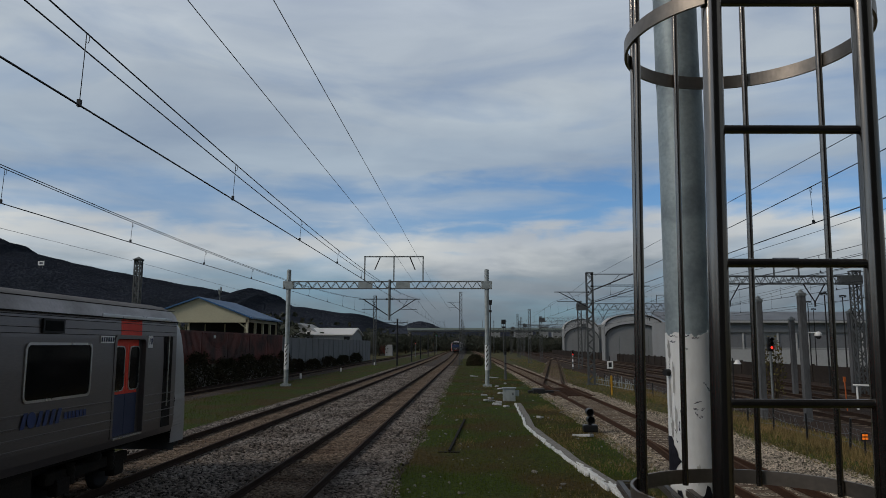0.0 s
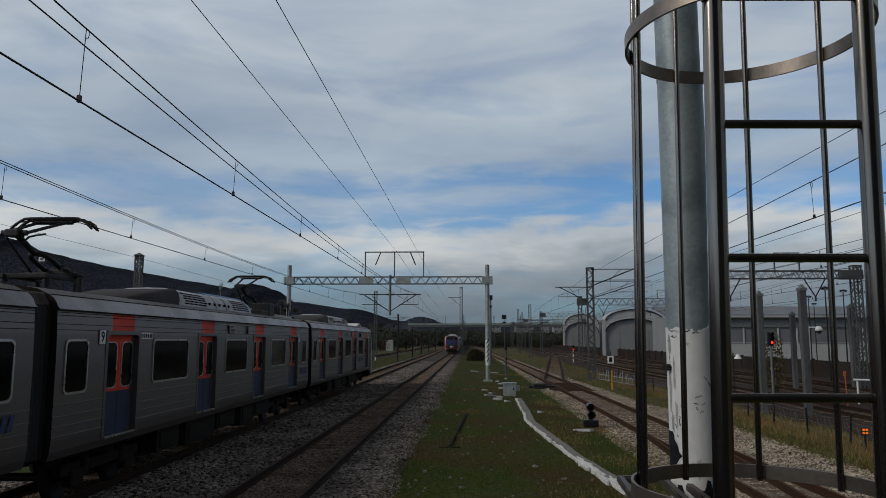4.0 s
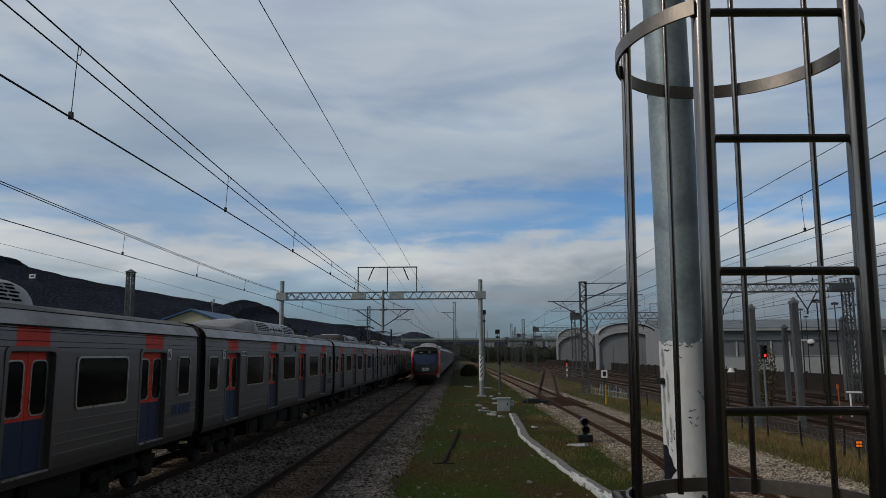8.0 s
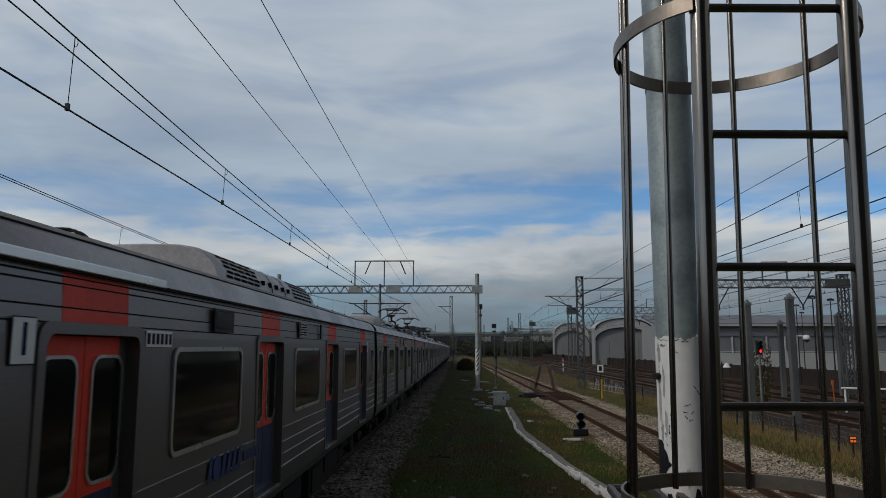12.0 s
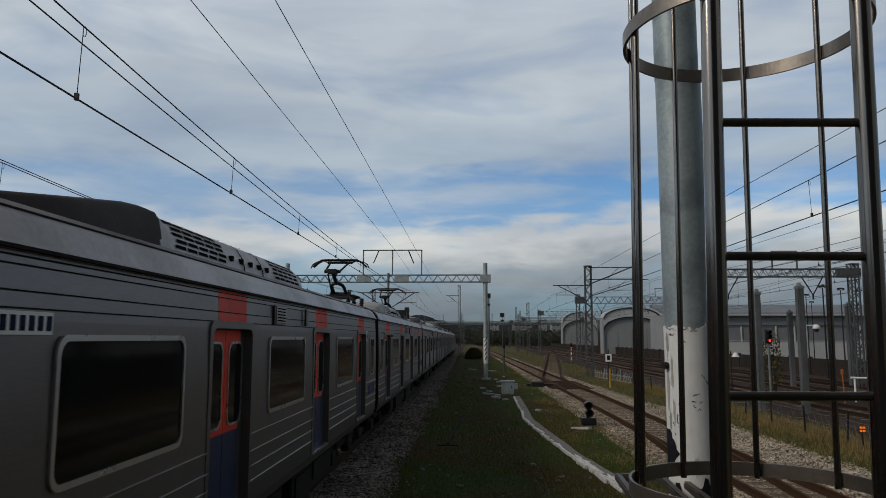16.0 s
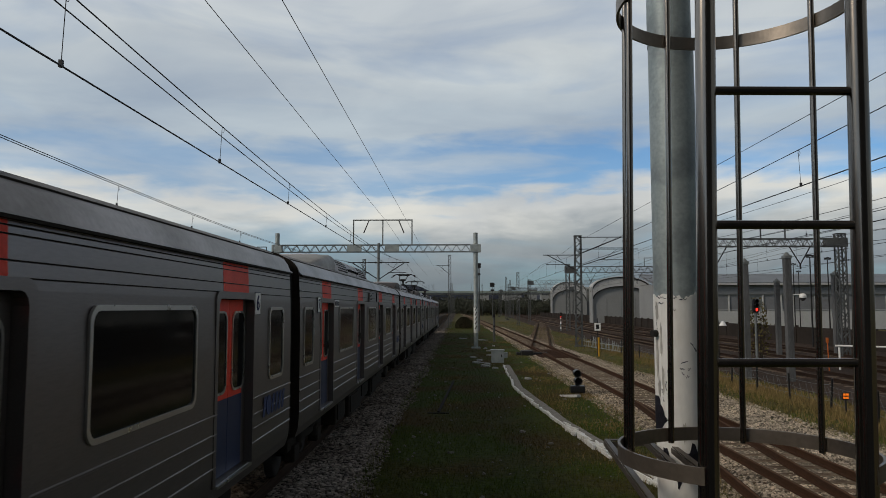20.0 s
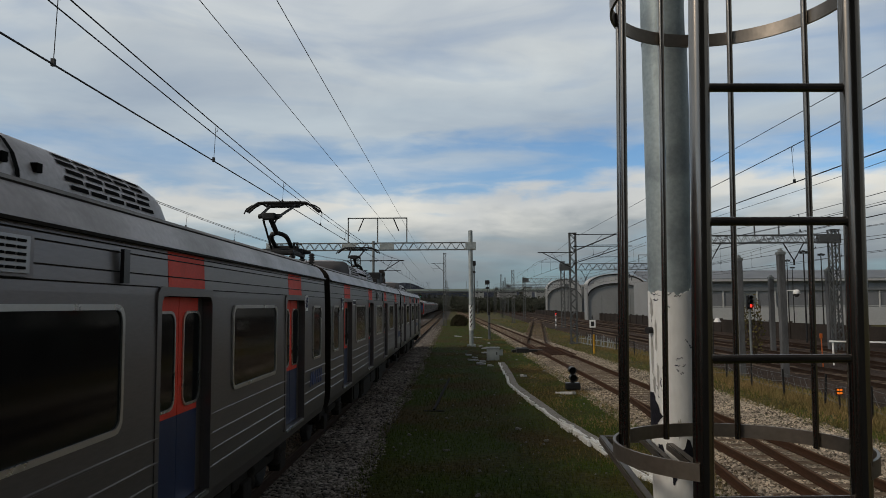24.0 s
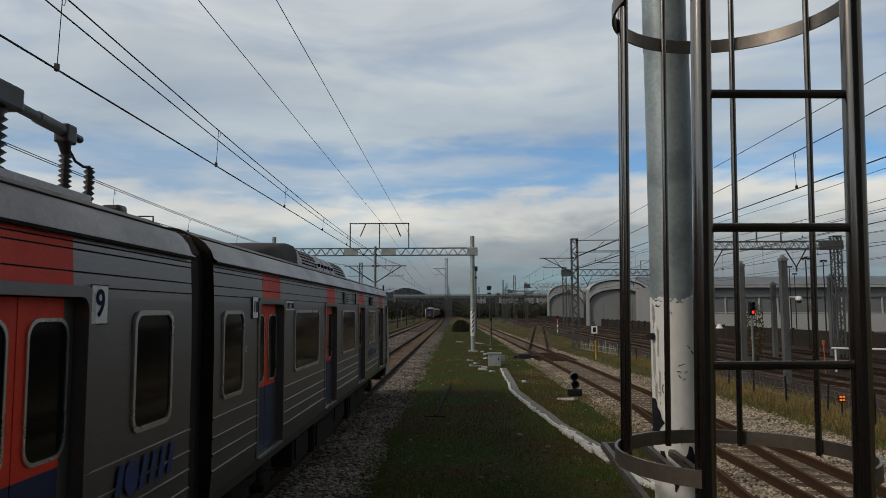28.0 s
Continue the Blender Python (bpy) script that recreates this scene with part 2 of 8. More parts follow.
M["stones"] = mat("ballast_stones", (0.245, 0.220, 0.200), 0.9, 0, 0.3, 0.5, 30, 0.3, 0.01, second=(0.16, 0.138, 0.122), random_tone=0.9, island=True, spec=0.12)
M["stones_rust"] = mat("rust_stained_stones", (0.25, 0.195, 0.15), 0.9, 0, 0.3, 0.5, 30, 0.3, 0.01, second=(0.15, 0.108, 0.08), random_tone=0.7, island=True, spec=0.12)
M["stones_pale"] = mat("pale_crushed_stones", (0.43, 0.37, 0.295), 0.9, 0, 0.3, 0.5, 30, 0.3, 0.01, second=(0.29, 0.25, 0.205), random_tone=0.85, island=True, spec=0.12)
M["roof_top"] = mat("sooty_roof_top", (0.19, 0.178, 0.168), 0.6, 0.1, 0.15, 0.8, 18, 0.05, 0.004, second=(0.14, 0.13, 0.122))
M["rail_brown"] = mat("rust_brown_rail_side", (0.058, 0.029, 0.017), 0.85, 0.0, 0.3, 6, 60, 0.2, 0.004, spec=0.12, second=(0.05, 0.028, 0.018), stretch=(1, 0.1, 1))
M["column"] = mat("weathered_column", (0.118, 0.122, 0.128), 0.75, 0.1, 0.25, 1.5, 20, 0.15, 0.004, second=(0.080, 0.083, 0.088), stretch=(1, 1, 0.2))
M["ground"] = mat("rough_ground", (0.088, 0.094, 0.036), 0.95, 0, 0.45, 0.08, 3.0, 0.8, 0.08, second=(0.12, 0.098, 0.052), spec=0.12)
M["grass"] = mat("short_grass", (0.046, 0.068, 0.010), 0.9, 0, 0.6, 0.32, 9.0, 0.9, 0.06, second=(0.074, 0.056, 0.020), spots=0.50, spec=0.12)
M["blades"] = mat("grass_blades", (0.084, 0.122, 0.016), 0.8, 0, 0.3, 0.32, 5, 0.0, random_tone=0.5, second=(0.105, 0.078, 0.026), spots=0.50, island=True, spec=0.12)
M["dry_grass"] = mat("dry_grass", (0.29, 0.205, 0.092), 0.8, 0, 0.3, 0.4, 5, 0.0, random_tone=0.4, second=(0.19, 0.16, 0.065), island=True, spec=0.12)
M["shrub"] = mat("withered_shrub_leaves", (0.14, 0.115, 0.05), 0.8, 0, 0.3, 0.4, 5, 0.0, random_tone=0.5, second=(0.09, 0.085, 0.03), island=True, spec=0.12)
M["leaves"] = mat("dark_leaves", (0.060, 0.076, 0.040), 0.7, 0, 0.4, 0.3, 4, 0.0, random_tone=0.5, second=(0.075, 0.078, 0.045), island=True, spec=0.12)
# greyer and paler than near leaves: haze of the distance mixed into the colour
M["far_leaves"] = mat("hazed_tree_leaves", (0.074, 0.084, 0.066), 0.8, 0, 0.3, 0.3, 4, 0.0, random_tone=0.25, second=(0.084, 0.088, 0.072), island=True, spec=0.08)
M["scrub"] = mat("brown_scrub_leaves", (0.046, 0.046, 0.026), 0.8, 0, 0.3, 0.3, 4, 0.0, random_tone=0.5, second=(0.058, 0.046, 0.030), island=True, spec=0.08)
M["mast"] = mat("dark_lattice_steel", (0.110, 0.118, 0.122), 0.6, 0.25, 0.2, 2.0, 15, 0.08, 0.003)
M["pale_bed"] = mat("pale_stone_bed", (0.27, 0.228, 0.175), 0.95, 0, 0.7, 0.35, 13, 1.0, 0.06, second=(0.17, 0.145, 0.115), spec=0.12)
M["pale_green"] = mat("pale_green_parapet", (0.30, 0.36, 0.33), 0.7, 0, 0.08, 0.3, 5, 0.05, 0.01)
# distance haze over the wooded ridges is put into these bluish base colours
M["forest"] = mat("haze_blue_forest", (0.042, 0.050, 0.070), 0.95, 0, 0.28, 0.01, 0.11, 0.2, 2.0, second=(0.034, 0.042, 0.058), spec=0.12)
M["far_crowns"] = mat("haze_blue_tree_crowns", (0.042, 0.050, 0.070), 0.95, 0, 0.15, 0.01, 0.3, 0.0, second=(0.034, 0.042, 0.058), random_tone=0.09, island=True, spec=0.05)
M["bark"] = mat("bark", (0.07, 0.055, 0.04), 0.9, 0, 0.3, 2, 12, 0.5, 0.02, spec=0.12)

M["galv"] = mat("galvanised_steel", (0.42, 0.46, 0.46), 0.5, 0.35, 0.1, 3.0, 24, 0.06, 0.002, second=(0.33, 0.37, 0.38))
M["pole"] = mat("mottled_galvanised_pole", (0.335, 0.40, 0.42), 0.5, 0.3, 0.14, 9.0, 70, 0.08, 0.002, second=(0.235, 0.285, 0.305), spots=0.5)
M["galv_dark"] = mat("weathered_lattice_steel", (0.20, 0.22, 0.225), 0.6, 0.3, 0.2, 2.0, 15, 0.08, 0.003)
M["tube"] = mat("polished_ladder_tube", (0.29, 0.258, 0.228), 0.19, 1.0, 0.10, 5.0, 90, 0.04, 0.001, stretch=(1, 1, 0.12), second=(0.18, 0.16, 0.14))
M["band"] = mat("steel_band", (0.27, 0.235, 0.20), 0.42, 0.85, 0.12, 4.0, 50, 0.05, 0.001, second=(0.20, 0.175, 0.15))
M["angle"] = mat("angle_iron", (0.11, 0.095, 0.08), 0.5, 0.5, 0.15, 4.0, 40, 0.08, 0.002)
M["wire"] = mat("dark_wire", (0.020, 0.022, 0.026), 0.6, 0.3, 0.1, 4, 30, 0)
# dark surface of the added wall behind the viewer
M["station"] = mat("dark_unseen_wall", (0.10, 0.095, 0.09), 0.85, 0, 0.15, 0.6, 12, 0.2, 0.01)
M["concrete"] = mat("concrete", (0.29, 0.28, 0.26), 0.85, 0, 0.2, 1.2, 18, 0.25, 0.006, second=(0.2, 0.19, 0.175), spec=0.12)
M["white_paint"] = mat("flaking_white_paint", (0.81, 0.83, 0.83), 0.6, 0, 0.06, 9, 60, 0.12, 0.003, second=(0.66, 0.65, 0.63), spots=0.60, stretch=(1, 1, 0.35))
M["primer"] = mat("weathered_primer", (0.52, 0.515, 0.49), 0.75, 0, 0.12, 20, 80, 0.2, 0.002, second=(0.34, 0.34, 0.33))
M["fence"] = mat("grey_fence_panel", (0.20, 0.21, 0.23), 0.7, 0, 0.1, 0.5, 8, 0.1, 0.01)
M["wall_brown"] = mat("brown_wall", (0.042, 0.034, 0.030), 0.85, 0, 0.25, 0.5, 8, 0.2, 0.01, second=(0.03, 0.025, 0.022), spec=0.12)
M["container"] = mat("red_brown_container", (0.165, 0.042, 0.030), 0.65, 0.1, 0.2, 0.6, 8, 0.1, 0.01, second=(0.055, 0.02, 0.017))
M["cream"] = mat("cream_cladding", (0.52, 0.50, 0.36), 0.7, 0, 0.06, 0.5, 6, 0.05, 0.01)
M["blue_roof"] = mat("blue_roof_sheet", (0.035, 0.13, 0.30), 0.5, 0, 0.1, 0.6, 5, 0.05, 0.01)
M["white_wall"] = mat("white_cladding", (0.50, 0.51, 0.52), 0.7, 0, 0.07, 0.3, 5, 0.05, 0.01)
M["grey_roof"] = mat("grey_roof_sheet", (0.20, 0.215, 0.235), 0.5, 0.1, 0.08, 0.3, 5, 0.05, 0.01)
M["shed_grey"] = mat("shed_grey_front", (0.28, 0.29, 0.295), 0.7, 0, 0.07, 0.2, 4, 0.05, 0.01)
M["yellow"] = mat("yellow_paint", (0.55, 0.30, 0.02), 0.5, 0, 0.15, 4, 30, 0.05, 0.002)
M["orange"] = mat("orange_paint", (0.55, 0.13, 0.02), 0.5, 0, 0.15, 4, 30, 0.05, 0.002)
M["red_lamp"] = mat("red_signal_lamp", (0.5, 0.01, 0.01), 0.4, emit=(1.0, 0.03, 0.02), emit_power=2.5, bump=0)
M["orange_lamp"] = mat("orange_display", (0.5, 0.12, 0.01), 0.4, emit=(1.0, 0.22, 0.02), emit_power=0.6, bump=0)
M["green_lamp"] = mat("green_signal_lamp", (0.02, 0.3, 0.2), 0.4, emit=(0.05, 0.8, 0.5), emit_power=1.0, bump=0)

# ---- mesh helpers ----


class G:
    """Collects vertices and faces for one mesh."""

    def __init__(self):
        self.v, self.f, self.m, self.s = [], [], [], []

    def add(self, verts, faces, mi=0, smooth=False):
        n = len(self.v)
        self.v.extend(tuple(p) for p in verts)
        for f in faces:
            self.f.append(tuple(i + n for i in f))
            self.m.append(mi)
            self.s.append(smooth)
        return self

    def box(self, x0, x1, y0, y1, z0, z1, mi=0, ch=0.0):
        if ch <= 0:
            v = [(x, y, z) for x in (x0, x1) for y in (y0, y1) for z in (z0, z1)]
            return self.add(v, [(0, 1, 3, 2), (4, 6, 7, 5), (0, 4, 5, 1), (2, 3, 7, 6), (0, 2, 6, 4), (1, 5, 7, 3)], mi)
        v, cx, cy, cz = [], (x0 + x1) / 2, (y0 + y1) / 2, (z0 + z1) / 2
        bm = bmesh.new()
        bmesh.ops.create_cube(bm, size=1, matrix=Matrix.Translation((cx, cy, cz)) @ Matrix.Diagonal((x1 - x0, y1 - y0, z1 - z0, 1)))
        bmesh.ops.bevel(bm, geom=bm.edges[:], offset=ch, segments=2, affect="EDGES", profile=0.6)
        bm.verts.index_update()
        self.add([p.co[:] for p in bm.verts], [[q.index for q in f.verts] for f in bm.faces], mi, False)
        bm.free()
        return self

    def tube(self, p0, p1, r, n=10, mi=0, r1=None, caps=True):
        p0, p1 = Vector(p0), Vector(p1)
        d = (p1 - p0).normalized()
        a = d.orthogonal().normalized()
        b = d.cross(a)
        r1 = r if r1 is None else r1
        v = []
        for p, q in ((p0, r), (p1, r1)):
            for i in range(n):
                t = 2 * math.pi * i / n
                v.append(p + (a * math.cos(t) + b * math.sin(t)) * q)
        self.add(v, [(i, (i + 1) % n, n + (i + 1) % n, n + i) for i in range(n)], mi, True)
        if caps:
            self.add(v[:n], [tuple(reversed(range(n)))], mi)
            self.add(v[n:], [tuple(range(n))], mi)
        return self

    def path(self, pts, r, n=8, mi=0):
        """One tube swept along points."""
        pts = [Vector(p) for p in pts]
        v, a = [], None
        for i, p in enumerate(pts):
            d = (pts[min(i + 1, len(pts) - 1)] - pts[max(i - 1, 0)]).normalized()
            a = d.orthogonal().normalized() if a is None else (a - d * a.dot(d)).normalized()
            b = d.cross(a)
            v += [p + (a * math.cos(2 * math.pi * k / n) + b * math.sin(2 * math.pi * k / n)) * r for k in range(n)]
        m = len(pts)
        self.add(v, [(i * n + k, i * n + (k + 1) % n, (i + 1) * n + (k + 1) % n, (i + 1) * n + k) for i in range(m - 1) for k in range(n)], mi, True)
        self.add(v[:n], [tuple(reversed(range(n)))], mi)
        self.add(v[-n:], [tuple(range(n))], mi)
        return self

    def beam(self, p0, p1, w, h, mi=0):
        """A square bar from p0 to p1."""
        p0, p1 = Vector(p0), Vector(p1)
        d = (p1 - p0).normalized()
        side = d.cross(Vector((0, 0, 1)))
        side = side.normalized() if side.length > 1e-4 else Vector((1, 0, 0))
        up = side.cross(d)
        v = [p + side * sx * w / 2 + up * sz * h / 2 for p in (p0, p1) for sx, sz in ((-1, -1), (1, -1), (1, 1), (-1, 1))]
        return self.add(v, [(3, 2, 1, 0), (4, 5, 6, 7), (0, 1, 5, 4), (1, 2, 6, 5), (2, 3, 7, 6), (3, 0, 4, 7)], mi)

    def lathe(self, profile, at, n=14, mi=0, axis="z"):
        """profile: (radius, height) pairs turned round an axis through at."""
        v, k = [], len(profile)
        for i in range(n):
            t = 2 * math.pi * i / n
            for r, h in profile:
                a, b = r * math.cos(t), r * math.sin(t)
                p = (a, b, h) if axis == "z" else ((h, a, b) if axis == "x" else (a, h, b))
                v.append((at[0] + p[0], at[1] + p[1], at[2] + p[2]))
        f = [(i * k + j, ((i + 1) % n) * k + j, ((i + 1) % n) * k + j + 1, i * k + j + 1) for i in range(n) for j in range(k - 1)]
        return self.add(v, f, mi, True)

    def extrude(self, profile, y0, y1, mi=0, closed=True, caps=True, smooth=False):
        """profile of (x, z) drawn along y."""
        k = len(profile)
        v = [(x, y, z) for y in (y0, y1) for x, z in profile]
        m = k if closed else k - 1
        self.add(v, [(i, (i + 1) % k, k + (i + 1) % k, k + i) for i in range(m)], mi, smooth)
        if caps and closed:
            self.add(v[:k], [tuple(range(k))], mi)
            self.add(v[k:], [tuple(reversed(range(k)))], mi)
        return self

    def disc(self, centre, r, n, axis, mi=0, depth=0.02):
        c = Vector(centre)
        d = {"x": Vector((1, 0, 0)), "y": Vector((0, 1, 0)), "z": Vector((0, 0, 1))}[axis] * depth
        return self.tube(c - d / 2, c + d / 2, r, n, mi)

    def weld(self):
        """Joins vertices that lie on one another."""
        seen, to, verts = {}, [], []
        for p in self.v:
            k = (round(p[0], 4), round(p[1], 4), round(p[2], 4))
            if k not in seen:
                seen[k] = len(verts)
                verts.append(p)
            to.append(seen[k])
        self.v, self.f = verts, [tuple(to[i] for i in f) for f in self.f]
        return self

    def data(self, name, mats):
        me = bpy.data.meshes.new(name)
        me.from_pydata(self.v, [], self.f)
        for m in mats if isinstance(mats, (list, tuple)) else [mats]:
            me.materials.append(m)
        me.polygons.foreach_set("material_index", self.m)
        me.polygons.foreach_set("use_smooth", self.s)
        bm = bmesh.new()
        bm.from_mesh(me)
        bmesh.ops.recalc_face_normals(bm, faces=bm.faces[:])
        bm.to_mesh(me)
        bm.free()
        me.update()
        return me


def part(name, g, mats, parent=None, label="", at=None):
    """Links a collected mesh as one object, under a thing or a part."""
    ob = new(name, g.data(name, mats) if isinstance(g, G) else g)
    if parent is not None:
        ob.parent = parent
    if at is not None:
        ob.matrix_basis = at
    if label:
        ob["label"] = label
    return ob


def thing(name, label, category, group="", kind="", at=None):
    ob = new(name)
    ob.empty_display_size = 0.2
    if at is not None:
        ob.matrix_basis = at
    return tagged(ob, label, category, group, kind)


def solid(name, g, mats, label, category, group="", kind="", at=None):
    return tagged(part(name, g, mats, at=at), label, category, group, kind)


def rounded(w, h, r, n=4):
    """Corner points of a rounded rectangle, centred, as (a, b) pairs."""
    pts = []
    for cx, cy, a0 in ((w / 2 - r, h / 2 - r, 0), (-w / 2 + r, h / 2 - r, 90), (-w / 2 + r, -h / 2 + r, 180), (w / 2 - r, -h / 2 + r, 270)):
        for i in range(n + 1):
            a = radians(a0 + 90 * i / n)
            pts.append((cx + r * math.cos(a), cy + r * math.sin(a)))
    return pts


def pane_side(g, side, x, y, z, w, h, r, frame_w, proud, glass_mi, frame_mi):
    """A framed pane lying in a car's side: side is +1 or -1 along x."""
    outer, inner = rounded(w, h, r), rounded(w - 2 * frame_w, h - 2 * frame_w, max(0.01, r - frame_w * 0.6))
    k = len(outer)
    xo, xi = x + side * proud, x + side * proud * 0.35
    v = [(x, y + a, z + b) for a, b in outer] + [(xo, y + a, z + b) for a, b in outer] + [(xo, y + a, z + b) for a, b in inner] + [(xi, y + a, z + b) for a, b in inner]
    f = []
    for i in range(k):
        j = (i + 1) % k
        f += [(i, j, k + j, k + i), (k + i, k + j, 2 * k + j, 2 * k + i), (2 * k + i, 2 * k + j, 3 * k + j, 3 * k + i)]
    g.add(v, f, frame_mi)
    g.add(v[3 * k:], [tuple(range(k))], glass_mi)

# ---- plan ----
TRACK_A, TRACK_B, TRACK_C, TRACK_D = -8.62, -4.10, -18.3, 6.55
HALF = 1.505 / 2
GROUND_Z = -0.30
CONTACT_Z = 5.58

# ---- ground ----


def relief(x, y, k=1.0):
    return 0.04 * k * noise.noise((x * 0.35, y * 0.35, 0.0)) + 0.015 * k * noise.noise((x * 1.7, y * 1.7, 3.0))


def strip(name, x0, x1, y0, y1, z, step, material, label, category="ground", bulge=0.0, shift=None):
    """An uneven strip of ground along the tracks."""
    g = G()
    nx = max(2, int((x1 - x0) / step) + 1)
    ys, y = [], y0
    while y < y1:
        ys.append(y)
        y += step * max(1.0, y / 40)
    ys.append(y1)
    v = []
    for y in ys:
        for i in range(nx + 1):
            u = i / nx
            edge = min(u, 1 - u)
            x = x0 + (x1 - x0) * u + (0.12 * noise.noise((y * 0.5, u * 3, 7.0)) if i in (0, nx) else 0)
            x += shift(y) if shift else 0.0
            v.append((x, y, z + relief(x, y) + bulge * min(1, edge * 6) - (0.10 if i in (0, nx) else 0)))
    k = nx + 1
    f = [(r * k + c, r * k + c + 1, (r + 1) * k + c + 1, (r + 1) * k + c) for r in range(len(ys) - 1) for c in range(nx)]
    g.add(v, f, 0, True)
    return solid(name, g, material, label, category, kind="structure")


g = G()
g.add([(-4000, -600, GROUND_Z - 0.06), (4000, -600, GROUND_Z - 0.06), (4000, 4500, GROUND_Z - 0.06), (-4000, 4500, GROUND_Z - 0.06)], [(0, 1, 2, 3)])
solid("ground", g, M["ground"], "flat rough earth and weeds reaching the horizon", "ground", kind="structure")
strip("grass_verge", -2.0, 4.9, 4, 170, GROUND_Z + 0.09, 0.5, M["grass"], "short green grass verge between two railway tracks")
strip("grass_verge", -16.9, -10.3, 4, 230, GROUND_Z + 0.06, 0.6, M["grass"], "patchy grass strip beside the railway track")
strip("weed_verge", 8.3, 13.4, 4, 240, GROUND_Z + 0.08, 0.6, M["ground"], "weedy strip of dry ground beside a siding")


def ballast_bed(x, y0, y1, top_half, foot_half, z_top=-0.19, z_foot=GROUND_Z + 0.02, material="ballast", mid=None):
    g = G()
    prof = [(-foot_half, z_foot), (-top_half, z_top), (-0.6, z_top + 0.0), (0.6, z_top + 0.0), (top_half, z_top), (foot_half, z_foot)]
    ys, y = [], y0
    while y < y1:
        ys.append(y)
        y += max(0.7, y / 30)
    ys.append(y1)
    k, v = len(prof), []
    for y in ys:
        for j, (dx, dz) in enumerate(prof):
            w = 0.14 * noise.noise((y * 0.7, j * 2.0, x)) if j in (0, k - 1) else 0
            v.append((x + dx + w, y, dz + 0.35 * relief(x + dx, y)))
    g.add(v, [(r * k + c, r * k + c + 1, (r + 1) * k + c + 1, (r + 1) * k + c) for r in range(len(ys) - 1) for c in range(k - 1)], 0, True)
    return solid("ballast_bed", g, M[material], "bed of grey-brown crushed stone under a railway track", "ballast", kind="structure")


ballast_bed((TRACK_A + TRACK_B) / 2, -30, 900, 4.0, 4.75)
ballast_bed(TRACK_C, -30, 600, 1.5, 2.1)


def soft_ramp(u, s):
    """Zero far below u = 0, u far above it, with a rounded start."""
    return s * math.log1p(math.exp(min(60.0, u / s)))


def siding_x(y):
    """Centre line of the siding, which swings slowly towards the main line."""
    return TRACK_D - 0.0135 * soft_ramp(y - 45, 12)


def yard_bend(y):
    """The yard tracks swing away beyond the signal."""
    return 0.03 * soft_ramp(y - 95, 15)


def siding_bed():
    g, v, ys, y = G(), [], [], -30.0
    while y < 400:
        ys.append(y)
        y += max(0.7, y / 30)
    for y in ys:
        k = min(1.0, max(0.0, (y - 40) / 40))
        for j, (dx, z) in enumerate(((-1.95 + 0.65 * k, -0.285), (-1.35 + 0.25 * k, -0.19), (-0.6, -0.19), (0.6, -0.19), (1.5 - 0.4 * k, -0.19), (2.5 - 1.0 * k, -0.285))):
            w = 0.14 * noise.noise((y * 0.7, j * 2.0, 6.5)) if j in (0, 5) else 0
            v.append((siding_x(y) + dx + w, y, z + 0.35 * relief(dx, y)))
    g.add(v, [(r * 6 + c, r * 6 + c + 1, r * 6 + c + 7, r * 6 + c + 6) for r in range(len(ys) - 1) for c in range(5)], 0, True)
    return solid("ballast_bed", g, M["pale_bed"], "bed of pale crushed stone under the siding", "ballast", kind="structure")


siding_bed()

# ---- rails and sleepers ----
RAIL_PROFILE = [(-0.065, -0.155), (0.065, -0.155), (0.065, -0.145), (0.012, -0.125), (0.010, -0.045), (0.036, -0.035), (0.036, -0.006)]
RAIL_PROFILE += [(-0.036, -0.006), (-0.036, -0.035), (-0.010, -0.045), (-0.012, -0.125), (-0.065, -0.145)]


def rail_line(g, pts):
    """A rail swept along plan points (x, y)."""
    k, v = len(RAIL_PROFILE), []
    for i, (x, y) in enumerate(pts):
        a, b = pts[max(0, i - 1)], pts[min(len(pts) - 1, i + 1)]
        d = Vector((b[0] - a[0], b[1] - a[1], 0)).normalized()
        nrm = Vector((d.y, -d.x, 0))
        v += [(x + nrm.x * px, y + nrm.y * px, pz) for px, pz in RAIL_PROFILE]
    n = len(pts)
    g.add(v, [(i * k + j, i * k + (j + 1) % k, (i + 1) * k + (j + 1) % k, (i + 1) * k + j) for i in range(n - 1) for j in range(k)], 0)
    head = []
    for i, (x, y) in enumerate(pts):
        head += [(x - 0.022, y, -0.006), (x - 0.016, y, 0.0), (x + 0.016, y, 0.0), (x + 0.022, y, -0.006)]
    g.add(head, [(i * 4 + j, i * 4 + j + 1, i * 4 + j + 5, i * 4 + j + 4) for i in range(n - 1) for j in range(3)], 1)


def offset_line(pts, d):
    out = []
    for i, (x, y) in enumerate(pts):
        a, b = pts[max(0, i - 1)], pts[min(len(pts) - 1, i + 1)]
        t = Vector((b[0] - a[0], b[1] - a[1])).normalized()
        out.append((x + t.y * d, y - t.x * d))
    return out


def track(pts, label, head="rail_head"):
    """A track along plan points: two rails; sleepers are laid later."""
    th = thing("railway_track", label, "track", kind="structure")
    for s in (-1, 1):
        g = G()
        rail_line(g, offset_line(pts, s * HALF))
        part("rail", g, [M["rail"] if head != "rail_rust" else M["rail_brown"], M[head]], th)
    return th


def line_points(x, y0, y1, n=2):
    return [(x, y0 + (y1 - y0) * i / (n - 1)) for i in range(n)]


def bend(y):
    """The main line swings gently away beyond the portal."""
    u = min(1.0, max(0.0, (y - 120) / 200))
    return -1.3 * u * u * (3 - 2 * u)


